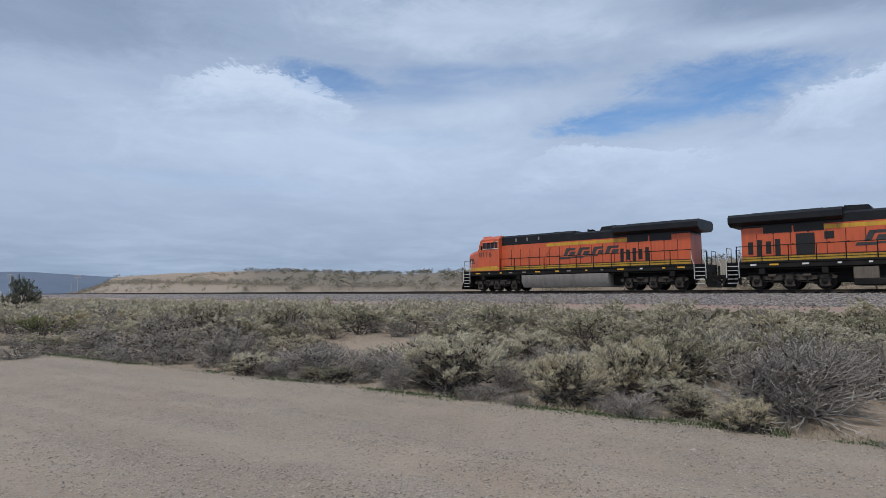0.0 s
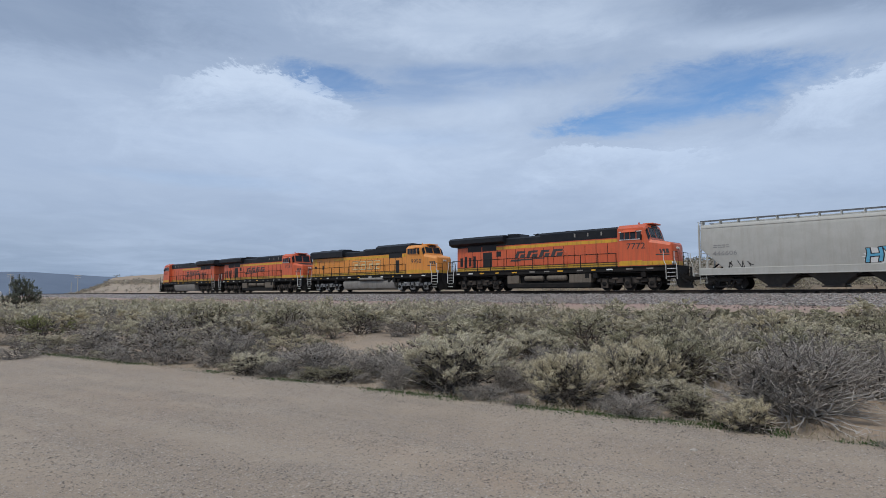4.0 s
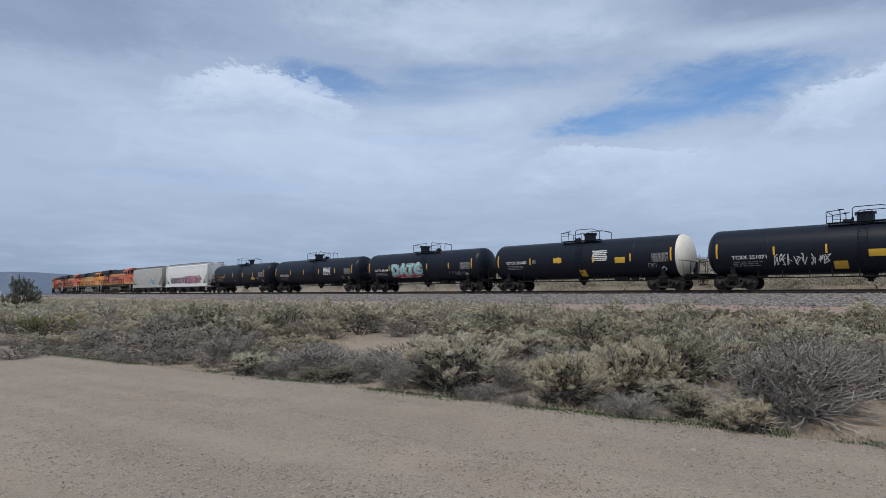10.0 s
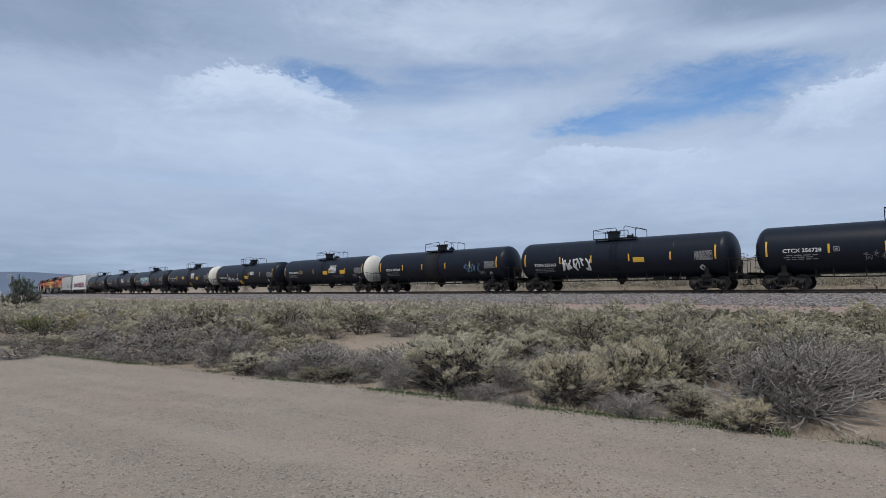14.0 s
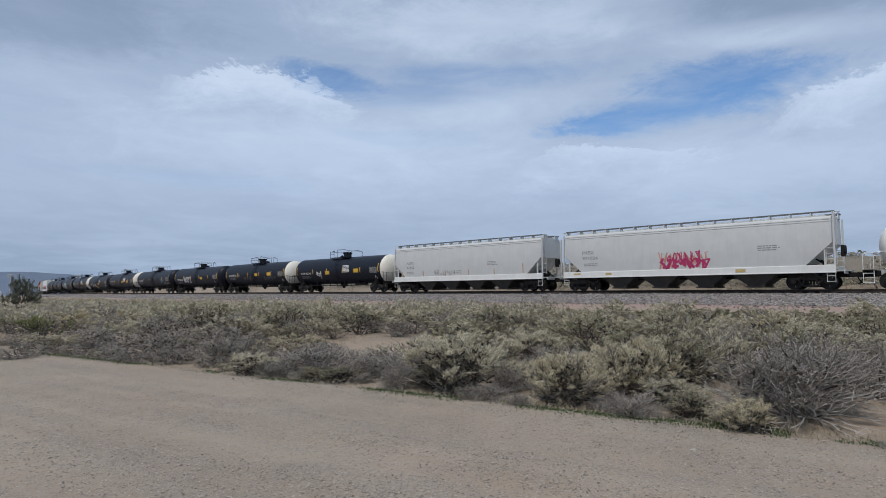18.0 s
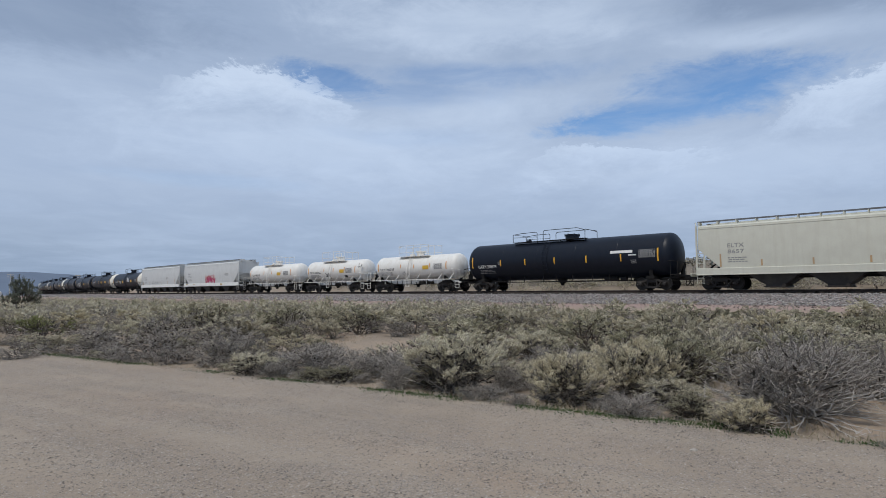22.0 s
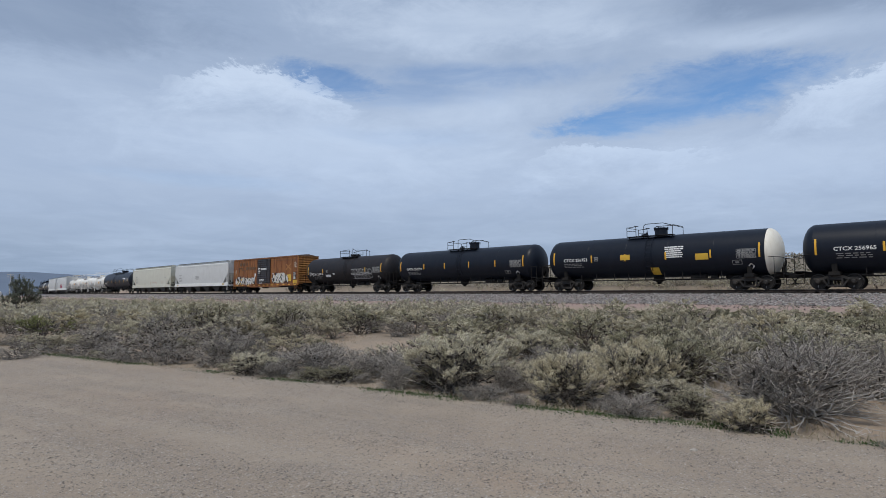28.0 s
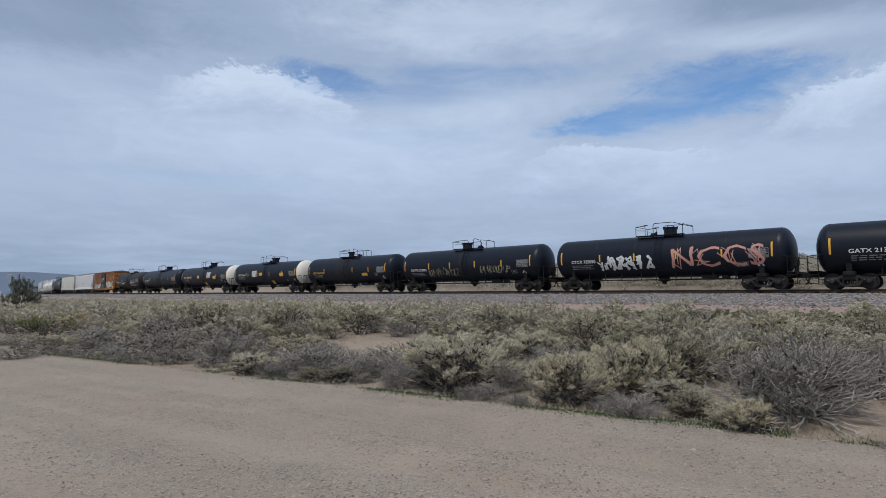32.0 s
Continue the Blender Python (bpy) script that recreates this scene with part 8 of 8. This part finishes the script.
def rock(x, y, z, r, seed):
    bm = bmesh.new()
    bmesh.ops.create_icosphere(bm, subdivisions=2, radius=r)
    for v in bm.verts:
        v.co *= 1 + 0.35 * noise.noise(v.co * 2.2 / r + Vector((seed, 0, 0)))
        v.co.z *= 0.65
    me = bpy.data.meshes.new("rock")
    bm.to_mesh(me)
    bm.free()
    me.materials.append(ROCK)
    ob = part("rock", me, None, at=pose(x, y, z + r * 0.3))
    return tagged(ob, "small pale rock lying beside the dirt road", "rock", "rocks by the road")


ROCK = surface("pale_rock", (0.42, 0.38, 0.33), (0.28, 0.25, 0.21), rough=0.9, grain=20, blotch=8, bump=0.5)
for k, (x, y, r) in enumerate(((2.55, 6.12, 0.045), (-1.55, 12.6, 0.09), (-1.15, 14.2, 0.10), (-3.0, 15.2, 0.09), (4.6, 6.0, 0.05), (5.2, 5.9, 0.04), (1.7, 8.1, 0.05), (-0.2, 9.2, 0.06))):
    rock(x, y, ground_z(x, y) if road_edge(x, y) > 0.1 else 0.0, r, k)

# grass
GRASS = leaf_material("new_grass", (0.055, 0.12, 0.022), (0.03, 0.07, 0.014), False)
DRYLITTER = leaf_material("bleached_litter", (0.58, 0.52, 0.42), (0.36, 0.31, 0.24), False)
DRYGRASS = leaf_material("dry_grass", (0.42, 0.35, 0.21), (0.22, 0.18, 0.11), False)


def turf(name, label, n, where, length, width, material, seed):
    r = np.random.default_rng(seed)
    P = []
    while len(P) < n:
        p = where(r)
        if p is not None:
            P.append(p)
    P = np.array(P)
    d = r.normal(0, 0.5, (n, 3)) + [0, 0, 0.9 if name != "edge_litter" else 0.1]
    ob = part(name, quads(name, blades(P, d, length, width, r), material), None)
    return tagged(ob, label, "grass", kind="stuff")


def green_edge(r):
    l = r.uniform(-8, 26)
    c = r.normal(0.22, 0.16)
    if r.random() < 0.14:
        # the thickest tuft
        l, c = r.normal(-4.0, 0.16), r.normal(0.42, 0.09)
        x, y = RA[0] * l + RB[0] * c, 9.0 + RA[1] * l + RB[1] * c
        return x, y, max(ground_z(x, y), road_z(x, y)) - 0.003
    x, y = RA[0] * l + RB[0] * c, 9.0 + RA[1] * l + RB[1] * c
    if noise.noise((l * 0.6, 0.3, 0)) + 0.4 * noise.noise((l * 2.3, 2.0, c * 3)) < 0.10 - 0.25 * (3.0 > l > -4.5):
        return None
    return x, y, max(ground_z(x, y), road_z(x, y)) - 0.003


def dry_floor(r):
    a = radians(r.uniform(-43, 43))
    d = 7 + 24 * r.random()
    x, y = d * math.sin(a), d * math.cos(a)
    if road_edge(x, y) < 0.2 or along(x, y)[1] < 6.5 or noise.noise((x * 0.8, y * 0.8, 7)) < 0.05:
        return None
    return x, y, ground_z(x, y)


def litter_edge(r):
    l = r.uniform(-8, 26)
    c = r.normal(0.20, 0.20)
    x, y = RA[0] * l + RB[0] * c, 9.0 + RA[1] * l + RB[1] * c
    return x, y, max(ground_z(x, y), road_z(x, y)) + 0.006


turf("edge_litter", "bleached twigs and straw along the road's edge", 9000, litter_edge, 0.10, 0.007, DRYLITTER, 34)
turf("green_grass", "thin strip of new green grass along the road's edge", 26000, green_edge, 0.034, 0.011, GRASS, 31)
turf("dry_grass", "sparse dry grass between the shrubs", 14000, dry_floor, 0.13, 0.008, DRYGRASS, 32)


def dead_branch(x, y, size, turn, seed):
    """A bleached fallen branch with forked limbs."""
    w, _ = grow(seed, stems=3, twigs=4, leaves=0, upright=0.0, thick=0.02)
    ob = part("dead_branch", quads("dead_branch", w, TWIG_PALE), None, at=pose(x, y, ground_z(x, y) + 0.06, 62, 0, turn))
    ob.scale = (size, size, size * 1.3)
    return tagged(ob, "bleached dead branch lying among the shrubs", "branch", "dead branches")


for k, (x, y, size, turn) in enumerate(((2.6, 8.45, 0.5, 30), (3.5, 7.95, 0.4, 200), (-1.7, 11.4, 0.6, 120), (-3.1, 12.3, 0.5, 300), (2.3, 15.4, 0.7, 20))):
    dead_branch(x, y, size, turn, 900 + k)

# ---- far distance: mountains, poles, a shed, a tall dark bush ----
# the haze of distance is put into the rock's blue base colour
MOUNTAIN = surface("hazy_blue_mountain", (0.13, 0.168, 0.228), (0.115, 0.15, 0.208), rough=1.0, grain=0.02, blotch=0.004, bump=0.0)
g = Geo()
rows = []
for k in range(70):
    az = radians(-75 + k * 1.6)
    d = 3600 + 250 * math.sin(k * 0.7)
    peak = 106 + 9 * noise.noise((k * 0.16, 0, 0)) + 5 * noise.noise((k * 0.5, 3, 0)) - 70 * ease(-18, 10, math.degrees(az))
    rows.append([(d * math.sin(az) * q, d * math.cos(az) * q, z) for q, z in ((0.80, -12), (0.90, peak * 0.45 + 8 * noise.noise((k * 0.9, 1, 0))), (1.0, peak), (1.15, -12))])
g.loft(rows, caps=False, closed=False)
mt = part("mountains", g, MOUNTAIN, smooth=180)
tagged(mt, "long mountain range beyond the plain, tinted with haze blue", "mountains", kind="structure")

POLE_WOOD = surface("pale_grey_pole", (0.50, 0.48, 0.45), (0.38, 0.36, 0.33), rough=0.9, grain=10, bump=0.2)


def utility_pole(x, y, h, arms):
    base = ground_z(x, y)
    ob = new("utility_pole")
    ob.matrix_basis = pose(x, y, base, 0, 0, 20)
    tagged(ob, "pale wooden utility pole standing on the plain", "utility pole", "poles on the plain")
    part("post", Geo().rod((0, 0, -0.3), (0, 0, h), 0.22, 10, 0.15), POLE_WOOD, ob)
    for k in range(arms):
        z = h - 0.5 - 1.3 * k
        part("crossarm", Geo().box(-1.7, 1.7, -0.12, 0.12, z - 0.14, z + 0.14, 0.02), POLE_WOOD, ob)
        for q in (-1.5, -0.7, 0.7, 1.5):
            part("insulator", Geo().rod((q, 0, z + 0.1), (q, 0, z + 0.5), 0.12, 8, 0.07), POLE_WOOD, ob)
    return ob


utility_pole(-216, 348, 12.4, 2)
utility_pole(-256, 348, 13.6, 2)
utility_pole(-221, 350, 8.2, 0)
utility_pole(-253, 352, 7.6, 0)
SHED = surface("white_metal_shed", (0.7, 0.71, 0.70), rough=0.5, bump=0.05)
shed = new("shed")
shed.matrix_basis = pose(-262, 345, ground_z(-262, 345), 0, 0, 20)
tagged(shed, "small white metal shed far out on the plain", "shed")
part("walls", Geo().box(-2.5, 2.5, -1.8, 1.8, -0.2, 2.5, 0.02), SHED, shed)
part("roof", Geo().prism([(-2.0, 2.5), (2.0, 2.5), (0, 3.2)], -2.7, 2.7, "x"), SHED, shed)


def tall_bush(x, y, h):
    ob = new("tall_bush")
    z = ground_z(x, y)
    ob.matrix_basis = pose(x, y, z - 0.05)
    tagged(ob, "tall dark green bush with ragged open crown", "bush")
    w, l = grow(777, stems=26, twigs=12, leaves=5200, leaf=(0.055, 0.02), upright=0.5, leafless=0.3, thick=0.014, clump=0.5)
    for n, me in (("branchwork", quads("branchwork", w, TWIG_DARK)), ("foliage", quads("foliage", l, DARKLEAF))):
        part(n, me, None, ob).scale = (h * 0.95, h * 0.95, h)


DARKLEAF = leaf_material("dark_green_leaves", (0.15, 0.17, 0.125), (0.07, 0.085, 0.062))
tall_bush(-27.5, 38.5, 2.3)


# ---- what moves: each car along the line, each wheelset round its axle ----
def motions():
    for car, lag, L, turned in cars:
        rows = []
        for k in range(65):
            t = k / 2
            u = SPEED * t - lag - L / 2
            x0, y0, _ = line_at(u + L * 0.37)
            x1, y1, _ = line_at(u - L * 0.37)
            rows.append((t, pose((x0 + x1) / 2, (y0 + y1) / 2, RAIL_Z, 0, 0, math.degrees(math.atan2(y1 - y0, x1 - x0)) + (180 if turned else 0))))
        walk(car, rows)
    shared = {}
    for w, a, r in WHEELS:
        back = any(w.parent.parent == car and turned for car, _, _, turned in cars)
        key = (a, r, back)
        if key in shared:
            w.rotation_mode = "QUATERNION"
            keys = w.animation_data_create()
            keys.action = shared[key].animation_data.action
            keys.action_slot = shared[key].animation_data.action_slot
        else:
            turn = math.degrees(SPEED / r) * (1 if back else -1)
            walk(w, [(k / 30, pose(a, 0, r, 0, turn * k / 30, 0)) for k in range(961)])
            shared[key] = w


motions()
